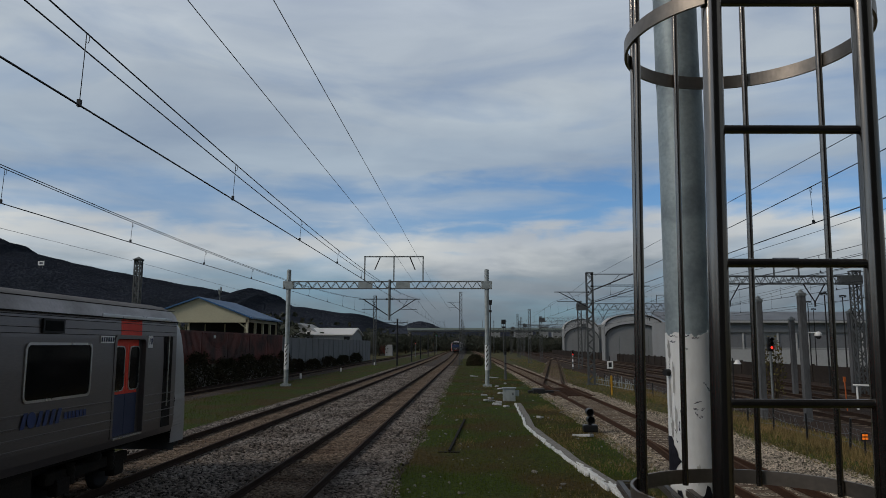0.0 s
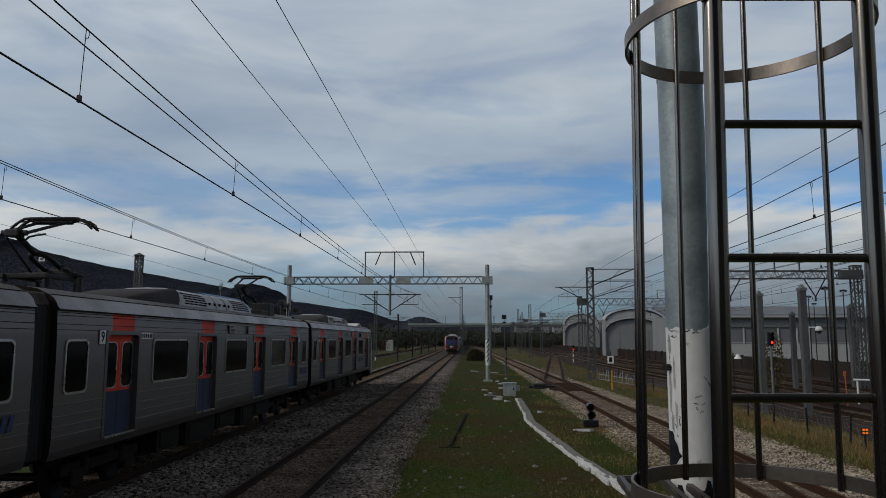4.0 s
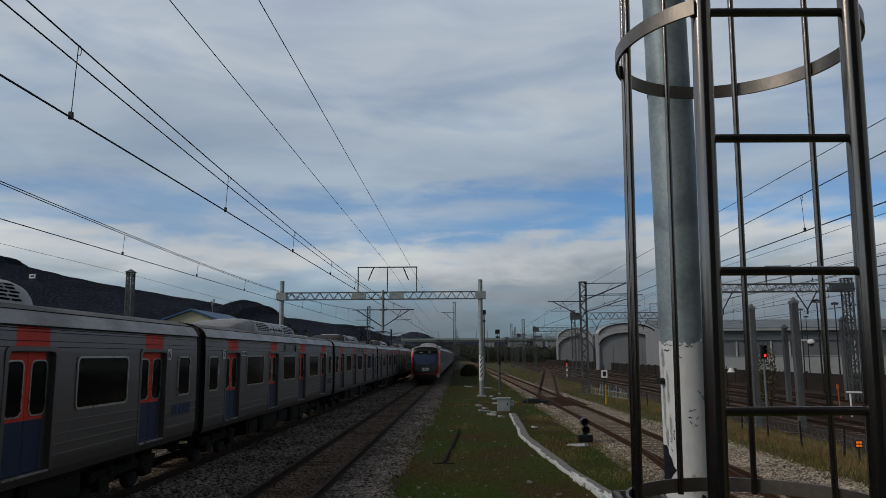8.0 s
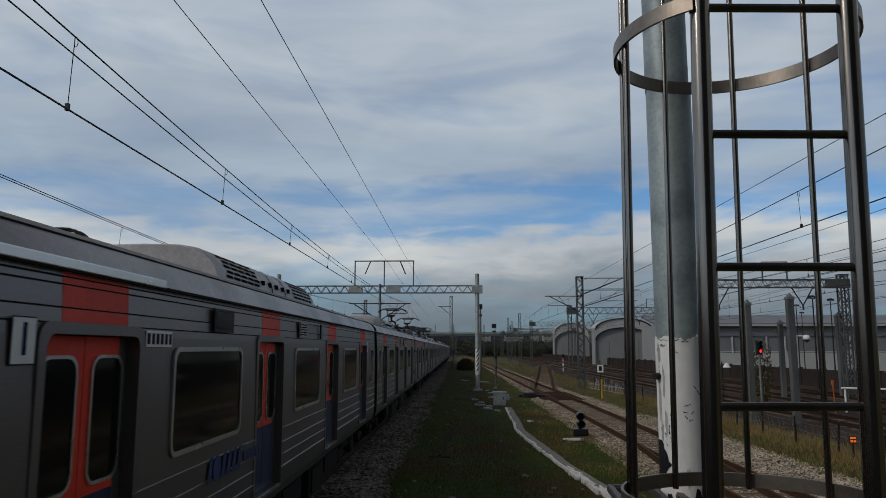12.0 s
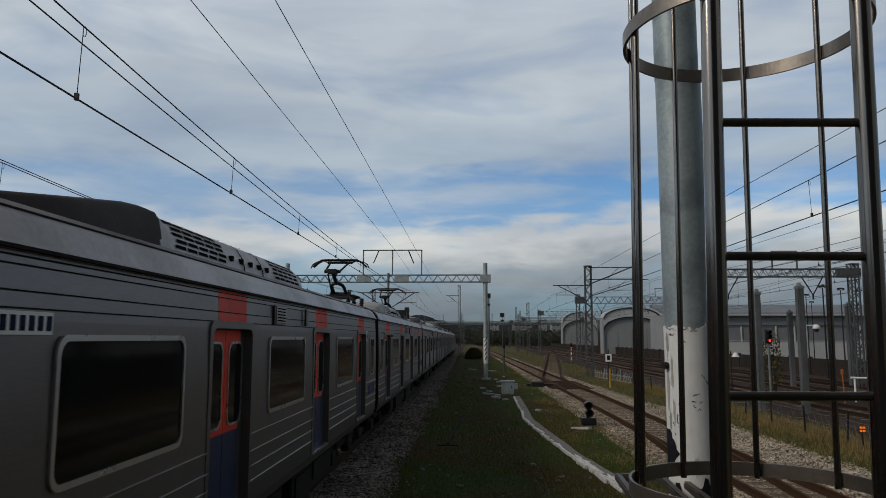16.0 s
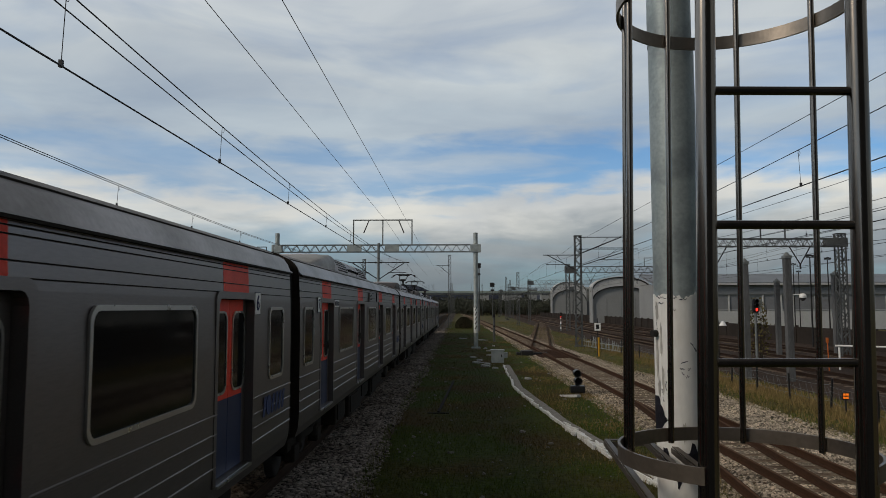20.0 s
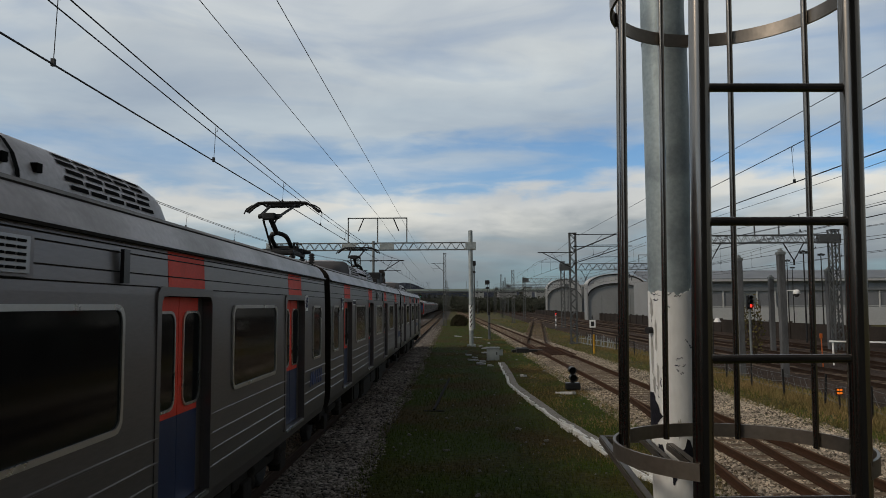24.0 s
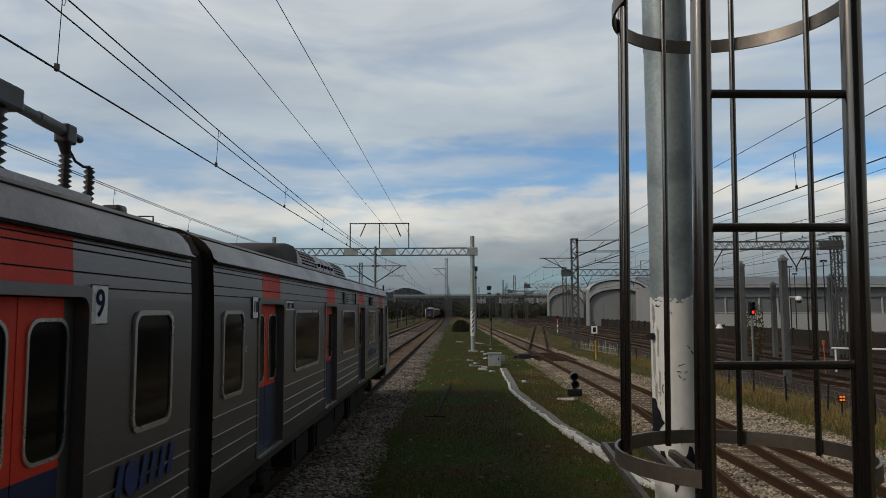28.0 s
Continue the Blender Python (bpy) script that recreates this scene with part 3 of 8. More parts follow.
def main_line(x):
    return [(x, -30), (x, 60), (x, 120)] + [(x + bend(y), y) for y in range(140, 620, 20)]


track_a = track(main_line(TRACK_A), "straight main-line track with worn bright rails")
track_b = track(main_line(TRACK_B), "straight main-line track with worn bright rails beside the grass")
track_c = track(line_points(TRACK_C, -30, 600), "old side track with rusty rails near the containers", head="rail")
track_d = track([(siding_x(y), y) for y in range(-30, 401, 10)], "rusty siding track on pale stone ballast", head="rail_rust")


def ease(a, b, n, x0, x1):
    """Points of a gentle S-curve from (x0, a) to (x1, b)."""
    pts = []
    for i in range(n + 1):
        u = i / n
        s = u * u * (3 - 2 * u) * 0.35 + u * 0.65
        pts.append((x0 + (x1 - x0) * s, a + (b - a) * u))
    return pts


def turn_x(y):
    """Centre line of the diverging track."""
    u = y - 57.0
    return siding_x(50) + (0.1146 * u if u > 2 else 0.1146 * 2 * max(0.0, (u + 9) / 11) ** 2)


turnout = track([(turn_x(y), y) for y in range(50, 150, 2)] + [(18.4, 166), (19.6, 182), (21.0, 215), (25.5, 400)], "diverging turnout track with rusty rails leading into the yard", head="rail_rust")
spur = track(ease(24, 4, 10, TRACK_D - 0.05, TRACK_D - 1.6), "spur of rusty rails joining the siding", head="rail_rust")
yard = [track([(x + yard_bend(y), y) for y in range(20, 401, 10)], "dark rusty yard track on brown ballast") for x in (16.8, 21.2, 25.6)]
strip("yard_ground", 12.6, 31.5, 4, 420, GROUND_Z + 0.12, 1.2, M["yard_bed"], "dark brown stained ballast of the rail yard", shift=yard_bend)


def turnout_bed():
    g, v, ys = G(), [], list(range(52, 150, 2))
    for y in ys:
        for dx, z in ((-1.5, -0.27), (-1.1, -0.19), (1.1, -0.19), (1.5, -0.27)):
            v.append((turn_x(y) + dx + 0.1 * noise.noise((y * 0.5, dx, 4.0)), y, z + 0.3 * relief(dx, y)))
    g.add(v, [(4 * i + j, 4 * i + j + 1, 4 * i + j + 5, 4 * i + j + 4) for i in range(len(ys) - 1) for j in range(3)], 0, True)
    return solid("ballast_bed", g, M["pale_bed"], "pale crushed stone between the diverging rails", "ballast", kind="structure")


turnout_bed()


def sleeper_mesh():
    g = G()
    prof = [(-0.13, -0.30), (0.13, -0.30), (0.10, -0.172), (-0.10, -0.172)]
    v = [(x, dy, z) for x in (-1.2, 1.2) for dy, z in prof]
    g.add(v, [(0, 1, 5, 4), (1, 2, 6, 5), (2, 3, 7, 6), (3, 0, 4, 7), (0, 3, 2, 1), (4, 5, 6, 7)])
    return g


def lay_sleepers(th, x_of, y0, y1, y_end):
    me = sleeper_mesh().data("sleeper", M["sleeper"])
    y = y0
    while y < y1:
        part("sleeper", me, None, th, at=pose(x_of(y), y, 0.012 * noise.noise((x_of(y), y, 0)), 0, 0, 0.6 * noise.noise((y * 3, 1, x_of(y)))))
        y += 0.62
    base, g = sleeper_mesh(), G()
    while y < y_end:
        g.add([(p[0] + x_of(y), p[1] + y, p[2]) for p in base.v], base.f)
        y += 0.62
    if g.v:
        tagged(part("far_sleeper_row", g, M["sleeper"], th), kind="stuff")


# ---- trains ----
CAR_HALF, CAR_W = 9.75, 1.56
DOORS, WINDOWS, SMALL = (-7.18, -2.40, 2.40, 7.11), (-4.81, 0.0, 4.78), (-8.96, 8.86)
BODY_LINE = [(1.50, 0.98), (1.545, 1.12), (1.56, 1.3), (1.56, 2.6), (1.55, 3.12), (1.53, 3.52)]
LOW_RIBS, HIGH_RIBS = (1.36, 1.53, 1.70, 1.90), (3.19, 3.29, 3.44, 3.49)


def body_x(z):
    for (xa, za), (xb, zb) in zip(BODY_LINE[:-1], BODY_LINE[1:]):
        if za <= z <= zb:
            return xa + (xb - xa) * (z - za) / (zb - za)
    return BODY_LINE[-1][0]


SIDE_PROFILE = sorted([(x, z) for x, z in BODY_LINE]
                      + [(body_x(z) + (0.013 if abs(d) < 0.01 else 0.0), z + d) for z in LOW_RIBS for d in (-0.014, -0.007, 0.007, 0.014)]
                      + [(body_x(z) + (0.004 if abs(d) < 0.005 else 0.0), z + d) for z in HIGH_RIBS for d in (-0.007, -0.0045, 0.0045, 0.007)], key=lambda p: p[1])
ROOF_PROFILE = [(1.53, 3.52), (1.575, 3.527), (1.575, 3.555), (1.54, 3.575), (1.50, 3.67), (1.44, 3.745), (1.36, 3.80), (1.15, 3.90), (0.8, 3.955), (0.4, 3.98), (0, 3.99)]


def side_x(z):
    for (xa, za), (xb, zb) in zip(SIDE_PROFILE[:-1], SIDE_PROFILE[1:]):
        if za <= z <= zb:
            return xa + (xb - xa) * (z - za) / (zb - za)
    return SIDE_PROFILE[-1][0]


def car_shell(y0, y1, doors, parent):
    """Stainless body: sides with door openings, ribs, ends, floor; the roof is a part of its own."""
    g = G()
    dw, dz0, dz1 = 0.66, 1.16, 3.12
    zs = sorted({z for _, z in SIDE_PROFILE} | {dz0, dz1})
    ys = sorted({y0, y1} | {d + s * dw for d in doors for s in (-1, 1)})
    for s in (-1, 1):
        for ya, yb in zip(ys[:-1], ys[1:]):
            is_door = any(abs((ya + yb) / 2 - d) < 0.1 for d in doors)
            for za, zb in zip(zs[:-1], zs[1:]):
                if is_door and za >= dz0 - 1e-6 and zb <= dz1 + 1e-6:
                    continue
                low = any(0.008 < z - (za + zb) / 2 < 0.014 for z in LOW_RIBS)
                high = any(abs((za + zb) / 2 - z) < 0.004 for z in HIGH_RIBS)
                g.add([(s * side_x(za), ya, za), (s * side_x(za), yb, za), (s * side_x(zb), yb, zb), (s * side_x(zb), ya, zb)], [(0, 1, 2, 3)], 2 if high else (1 if low else 0))
        for d in doors:
            for e in (-1, 1):
                y = d + e * dw
                g.add([(s * side_x(dz0), y, dz0), (s * side_x(dz1), y, dz1), (s * 1.43, y, dz1), (s * 1.43, y, dz0)], [(0, 1, 2, 3)])
            g.add([(s * side_x(dz1), d - dw, dz1), (s * side_x(dz1), d + dw, dz1), (s * 1.43, d + dw, dz1), (s * 1.43, d - dw, dz1)], [(0, 1, 2, 3)])
            g.add([(s * side_x(dz0), d - dw, dz0), (s * side_x(dz0), d + dw, dz0), (s * 1.43, d + dw, dz0), (s * 1.43, d - dw, dz0)], [(0, 1, 2, 3)])
    for y in (y0, y1):
        half = [(x, z) for x, z in SIDE_PROFILE] + [(x, z) for x, z in ROOF_PROFILE[4:]]
        ring = [(x, y, z) for x, z in half] + [(-x, y, z) for x, z in reversed(half[:-1])]
        g.add(ring, [tuple(range(len(ring)))], 2)
    g.add([(-1.5, y0, 0.98), (1.5, y0, 0.98), (1.5, y1, 0.98), (-1.5, y1, 0.98)], [(0, 1, 2, 3)], 2)
    return part("car", g.weld(), [M["steel"], M["rib"], M["shade_grime"]], parent, "stainless steel passenger car of the train")


def car_roof(y0, y1, car):
    g = G()
    prof = ROOF_PROFILE + [(-x, z) for x, z in reversed(ROOF_PROFILE[:-1])]
    g.extrude(prof[:7], y0, y1, 0, closed=False, smooth=True)
    g.extrude(prof[6:-6], y0, y1, 2, closed=False, smooth=True)
    g.extrude(prof[-7:], y0, y1, 0, closed=False, smooth=True)
    for s in (-1, 1):
        part("roof_seam", G().box(*sorted((s * 1.348, s * 1.372)), y0 + 0.02, y1 - 0.02, 3.79, 3.808), M["shade_grime"], car)
        part("rain_gutter", G().box(*sorted((s * 1.535, s * 1.578)), y0 + 0.01, y1 - 0.01, 3.522, 3.545), M["shade_grime"], car)
    return part("roof", g.weld(), [M["roof"], M["shade_grime"], M["roof_top"]], car, "grey curved roof with rain gutters")


def leaf_mesh(s, e):
    """One sliding leaf: orange-red above, navy below, bare steel at its outer edge; e is the side of the pair."""
    g = G()
    xo, xi = s * 1.465, s * 1.425
    mid = e * 0.515
    for y0, y1, top, low in ((e * 0.006, mid, 0, 1), (mid, e * 0.65, 2, 2)):
        ya, yb = sorted((y0, y1))
        for z0, z1, mi in ((1.17, 2.0, low), (2.0, 3.11, top)):
            g.box(*sorted((xi, xo)), ya, yb, z0, z1, mi)
    return g.data("door_leaf", [M["train_red"], M["train_blue"], M["steel"]])


def leaf_window_mesh(s, e):
    g = G()
    pane_side(g, s, s * 1.465, e * 0.335, 2.52, 0.48, 0.92, 0.12, 0.024, 0.014, 0, 1)
    return g.data("door_window", [M["glass"], M["steel_trim"]])


def door_meshes(s):
    step = G().box(*sorted((s * 1.40, s * 1.58)), -0.62, 0.62, 1.125, 1.155).data("door_step", M["steel_trim"])
    head = G()
    hz0, hz1 = 3.198, 3.518
    head.add([(s * (body_x(z) + o), y, z) for o in (0.002, -0.01) for z in (hz0, hz1) for y in (-0.47, 0.47)], [(0, 1, 3, 2), (4, 6, 7, 5), (0, 2, 6, 4), (1, 5, 7, 3), (0, 4, 5, 1), (2, 3, 7, 6)])
    head = head.data("door_header", M["train_red"])
    fr = G()

    def arch(w, top, r):
        pts = [(-w, 1.16), (-w, top - r)]
        pts += [(-w + r - r * math.cos(radians(q)), top - r + r * math.sin(radians(q))) for q in (30, 60, 90)]
        return pts + [(-y, z) for y, z in reversed(pts)]
    outer, inner = arch(0.745, 3.195, 0.11), arch(0.655, 3.118, 0.09)
    n = len(outer)
    v = [(s * x, y, z) for x, ring in ((1.54, outer), (1.569, outer), (1.569, inner), (1.45, inner)) for y, z in ring]
    fr.add(v, [(k * n + i, k * n + i + 1, (k + 1) * n + i + 1, (k + 1) * n + i) for k in range(3) for i in range(n - 1)])
    out = [("door_frame", fr.data("door_frame", M["steel"]), ""), ("door_header", head, "orange-red panel over the doors"), ("door_step", step, "")]
    for e in (-1, 1):
        out += [("door_leaf", leaf_mesh(s, e), "orange-red and navy sliding door leaf"), ("door_window", leaf_window_mesh(s, e), "")]
    return out


def window_mesh(s, w, h, zc):
    g = G()
    pane_side(g, s, s * 1.558, 0, zc, w, h, 0.12, 0.042, 0.022, 0, 1)
    return g.data("window", [M["glass"], M["steel_trim"]])


def aircon_mesh(length=6.3):
    """Rounded roof unit with slotted grilles towards both ends and two joint bands."""
    g = G()
    w, z0, h = 1.02, 3.80, 0.60
    prof = [(-w, z0)] + [(-w * math.cos(t) ** 0.55 if math.cos(t) > 0 else w * (-math.cos(t)) ** 0.55, z0 + h * math.sin(t) ** 0.8) for t in [math.pi * i / 14 for i in range(1, 14)]] + [(w, z0)]
    a, b = -length / 2, length / 2
    ends = 0.22
    ys = [a, a + 0.06, a + ends, b - ends, b - 0.06, b]
    sc = [0.93, 0.97, 1.0, 1.0, 0.94, 0.82]
    k, v = len(prof), []
    for y, q in zip(ys, sc):
        v += [(x * (0.93 + 0.07 * q), y, z0 + (z - z0) * q) for x, z in prof]
    g.add(v, [(i * k + j, i * k + j + 1, (i + 1) * k + j + 1, (i + 1) * k + j) for i in range(len(ys) - 1) for j in range(k - 1)], 0, True)
    g.add(v[:k], [tuple(range(k))], 0)
    g.add(v[-k:], [tuple(range(k))], 0)
    for yb in (-0.45, 0.45):
        for x0, x1 in zip(prof[:-1], prof[1:]):
            g.add([(x0[0] * 1.012, yb - 0.03, x0[1] + 0.012), (x1[0] * 1.012, yb - 0.03, x1[1] + 0.012), (x1[0] * 1.012, yb + 0.03, x1[1] + 0.012), (x0[0] * 1.012, yb + 0.03, x0[1] + 0.012)], [(0, 1, 2, 3)], 1)
    for s in (-1, 1):
        for e in (-1, 1):
            for row in range(5):
                for col in range(5):
                    za, zb = z0 + 0.17 + row * 0.068, z0 + 0.208 + row * 0.068
                    xa, xb = (s * (w * math.cos(math.asin(((z - z0) / h) ** 1.25)) ** 0.55 + 0.006) for z in (za, zb))
                    yc = e * (length / 2 - 0.50 - col * 0.33 - 0.06 * (row % 2))
                    g.add([(xa, yc - 0.142, za), (xa, yc + 0.142, za), (xb, yc + 0.142, zb), (xb, yc - 0.142, zb)], [(0, 1, 2, 3)], 1)
        for col in range(5):
            g.box(*sorted((s * 0.95, s * 1.025)), -1.0 + col * 0.42, -0.93 + col * 0.42, 4.02, 4.09, 1)
    return g.data("air_conditioner", [M["aircon"], M["grille"]])


def housing_mesh(material, length=2.7):
    g = G()
    w, z0, h = 1.0, 3.80, 0.54
    half = [(w, z0), (w * 0.985, z0 + h * 0.45), (w * 0.95, z0 + h * 0.78), (w * 0.90, z0 + h * 0.92), (w * 0.82, z0 + h * 0.985), (0.0, z0 + h)]
    prof = half + [(-x, z) for x, z in reversed(half[:-1])]
    ys = [(-length / 2, 0.34, 0.96), (-length / 2 + 0.04, 0.37, 0.99), (-length / 2 + 1.3, 0.72, 1.0), (length / 2 - 0.55, 0.95, 1.0), (length / 2 - 0.2, 1.0, 1.0), (length / 2 + 0.02, 1.0, 1.0)]
    k, v = len(prof), []
    for y, q, wq in ys:
        v += [(x * wq, y, z0 + (z - z0) * q) for x, z in prof]
    g.add(v, [(i * k + j, i * k + j + 1, (i + 1) * k + j + 1, (i + 1) * k + j) for i in range(len(ys) - 1) for j in range(k - 1)], 0, True)
    g.add(v[:k], [tuple(range(k))])
    return g.data("roof_housing", material)


def pantograph_mesh():
    """Single-arm pantograph, raised; the knee points towards -y."""
    g = G()
    for x in (-0.42, 0.42):
        g.box(x - 0.05, x + 0.05, -0.55, 0.75, 4.20, 4.29, 0, 0.015)
        for y in (-0.45, 0.65):
            g.lathe([(0.05, 3.92), (0.085, 3.98), (0.05, 4.02), (0.085, 4.06), (0.05, 4.10), (0.085, 4.14), (0.05, 4.18), (0.05, 4.22)], (x, y, 0), 8)
    g.box(-0.50, 0.48, 0.34, 0.62, 4.25, 4.40, 0, 0.03)
    g.box(-0.40, 0.40, -0.50, -0.38, 4.21, 4.29, 0, 0.015)
    g.tube((0.45, 0.48, 4.32), (0.66, 0.48, 4.30), 0.075, 10, r1=0.03)
    g.box(-0.30, 0.10, -0.1, 0.40, 4.26, 4.34, 0, 0.02)
    # lower arm: one tube that forks into a hoop with two legs
    g.tube((0, -0.20, 4.71), (0, -0.85, 5.02), 0.058, 12)
    hoop = [(0.19, 0.56, 4.42), (0.19, 0.08, 4.61)]
    hoop += [(0.19 * math.cos(radians(a)), 0.08 - 0.26 * math.sin(radians(a)), 4.61 + 0.10 * math.sin(radians(a))) for a in (25, 50, 75)]
    g.path(hoop + [(0.0, -0.19, 4.712)] + [(-x, y, z) for x, y, z in reversed(hoop)], 0.052, 10)
    g.tube((-0.34, 0.56, 4.42), (0.34, 0.56, 4.42), 0.065, 12)
    g.tube((-0.16, -0.02, 4.36), (-0.12, -0.93, 4.93), 0.024, 8)
    for y in (0.28, 0.62):
        g.box(0.28, 0.32, y - 0.02, y + 0.02, 4.38, 4.53)
        g.box(0.28, 0.40, y - 0.015, y + 0.015, 4.51, 4.535)
    g.tube((-0.24, -0.87, 5.02), (0.24, -0.87, 5.02), 0.055, 10)
    g.box(-0.14, 0.14, -0.98, -0.76, 4.94, 5.09, 0, 0.03)
    for s in (-1, 1):
        g.tube((s * 0.22, -0.87, 5.02), (s * 0.30, 0.42, 5.44), 0.032, 8)
    g.path([(0.06, -0.70, 4.86), (0.08, -0.55, 4.99), (0.08, -0.30, 5.06), (0.06, 0.02, 5.13)], 0.02, 6)
    g.tube((-0.40, 0.40, 5.42), (0.40, 0.40, 5.42), 0.04, 8)
    for y in (0.30, 0.50):
        pts = []
        for i in range(13):
            u = -1 + 2 * i / 12
            pts.append((u * 0.86 + 0.04 * (y - 0.4) * u, y, 5.50 - 0.95 * max(0, abs(u) - 0.62) ** 1.5))
        g.path(pts, 0.028, 6)
        g.tube((-0.55, y, 5.50), (-0.40, 0.40, 5.42), 0.018, 6)
        g.tube((0.55, y, 5.50), (0.40, 0.40, 5.42), 0.018, 6)
    for s in (-1, 1):
        pts = [(s * 0.55, 0.40, 5.46), (s * 0.75, 0.40, 5.44), (s * 0.88, 0.40, 5.36), (s * 0.94, 0.40, 5.24)]
        g.path(pts, 0.018, 6)
    return g.data("pantograph", M["dark_iron"])


def insulator(g, x, y, z0, z1, r=0.085, mi=0, n=7):
    prof, h = [(0.035, z0)], (z1 - z0) / n
    for i in range(n):
        prof += [(r, z0 + h * (i + 0.3)), (r * 0.5, z0 + h * (i + 0.75))]
    prof.append((0.04, z1))
    g.lathe(prof, (x, y, 0), 10, mi)


def breaker_meshes():
    """Roof gear beside the pantograph: steel boxes, ribbed insulators and a breaker pipe on a long sill."""
    out, x = [], 0.88
    out.append(("equipment_box", G().box(0.35, 1.05, 5.25, 5.95, 3.84, 4.40, 0, 0.05).data("equipment_box", M["dark_iron"])))
    out.append(("equipment_box", G().box(0.45, 1.05, 4.1, 5.15, 3.84, 4.10, 0, 0.03).data("equipment_box", M["dark_iron"])))
    g = G()
    g.box(x - 0.10, x + 0.10, 6.3, 8.88, 3.88, 4.01, 0, 0.01)
    for k in range(6):
        g.box(x - 0.08, x + 0.08, 6.4 + 0.46 * k, 6.48 + 0.46 * k, 3.76, 3.89)
    out.append(("insulator_sill", g.data("insulator_sill", M["aircon"])))
    g = G()
    g.box(x - 0.06, x + 0.08, 8.90, 9.42, 3.80, 3.90, 0, 0.01)
    g.box(x - 0.10, x + 0.10, 9.42, 9.58, 3.80, 4.02, 0, 0.04)
    out.append(("cable_box", g.data("cable_box", M["black"])))
    for y, zb, zt, r in ((6.45, 4.0, 4.32, 0.085), (6.78, 4.0, 4.36, 0.09), (7.15, 4.0, 4.32, 0.09), (7.70, 4.0, 4.47, 0.085), (8.63, 4.0, 4.33, 0.055), (9.02, 3.9, 4.28, 0.05)):
        g = G()
        insulator(g, x, y, zb, zt, r, 0, 8)
        out.append(("roof_insulator", g.data("roof_insulator", M["insulator"])))
    g = G()
    g.path([(x, 6.2, 4.24), (x, 6.5, 4.34), (x, 7.1, 4.33), (x, 7.6, 4.42)], 0.022, 8)
    g.path([(x, 8.66, 4.38), (x, 8.78, 4.29), (x, 8.92, 4.27), (x, 9.02, 4.29)], 0.012, 8)
    out.append(("bus_bar", g.data("bus_bar", M["dark_iron"])))
    g = G()
    g.tube((x, 7.8, 4.53), (x, 8.22, 4.515), 0.040, 16)
    g.tube((x, 8.2, 4.515), (x, 8.66, 4.50), 0.050, 16)
    out.append(("breaker_pipe", g.data("breaker_pipe", M["galv_dark"])))
    g = G()
    g.tube((x, 8.6, 4.50), (x, 8.84, 4.49), 0.034, 14)
    out.append(("pipe_end", g.data("pipe_end", M["insulator"])))
    g = G()
    g.box(x - 0.11, x + 0.11, 7.52, 7.86, 4.45, 4.62, 0, 0.02)
    g.tube((x, 7.70, 4.36), (x, 7.70, 4.46), 0.06, 10)
    out.append(("breaker_block", g.data("breaker_block", M["insulator"])))
    g = G()
    g.box(x - 0.06, x + 0.06, 8.54, 8.69, 4.40, 4.56, 0, 0.02)
    g.tube((x, 8.63, 4.30), (x, 8.60, 4.42), 0.03, 10, r1=0.06)
    out.append(("breaker_block", g.data("breaker_block", M["insulator"])))
    return out


def underframe_mesh(y0, y1):
    g = G()
    for i, (a, b, w, z) in enumerate(((-4.9, -3.6, 1.35, 0.42), (-3.3, -1.2, 1.40, 0.36), (-0.9, 0.7, 1.35, 0.46), (1.1, 2.4, 1.40, 0.34), (2.7, 4.6, 1.33, 0.44))):
        g.box(-w, w, a, b, z, 1.0, 0, 0.04)
        g.box(w, w + 0.03, a + 0.15, b - 0.15, z + 0.1, 0.85, 0)
        g.box(-w - 0.03, -w, a + 0.15, b - 0.15, z + 0.1, 0.85, 0)
    g.box(-0.5, 0.5, y0 + 0.2, y1 - 0.2, 0.8, 1.0)
    for s in (-1, 1):
        g.tube((s * 1.2, y0 + 1, 0.9), (s * 1.2, y1 - 1, 0.9), 0.05, 6)
    return g.data("underfloor_equipment", M["shade_grime"])


def bogie_mesh():
    g = G()
    for s in (-1, 1):
        g.box(*sorted((s * 0.95, s * 1.12)), -1.55, 1.55, 0.50, 0.72, 0, 0.04)
        for y in (-1.05, 1.05):
            g.box(*sorted((s * 0.98, s * 1.18)), y - 0.22, y + 0.22, 0.28, 0.58, 0, 0.04)
            g.lathe([(0.13, 0.42), (0.16, 0.5), (0.13, 0.58), (0.16, 0.66), (0.13, 0.74), (0.16, 0.82)], (s * 1.05, y * 0.72, 0), 10)
        g.lathe([(0.26, 0.72), (0.30, 0.80), (0.26, 0.90), (0.2, 0.98)], (s * 1.0, 0, 0), 12)
    g.box(-0.95, 0.95, -0.2, 0.2, 0.52, 0.78, 0, 0.04)
    return g.data("bogie", M["shade_grime"])


def wheel_mesh():
    g = G()
    g.tube((-1.1, 0, 0), (1.1, 0, 0), 0.08, 10, 0)
    for s in (-1, 1):
        g.lathe([(0.0, s * 0.68), (0.35, s * 0.69), (0.455, s * 0.685), (0.455, s * 0.715), (0.43, s * 0.72), (0.425, s * 0.80), (0.36, s * 0.815), (0.0, s * 0.78)], (0, 0, 0), 24, 0, "x")
    return g.data("wheelset", M["dark_iron"])


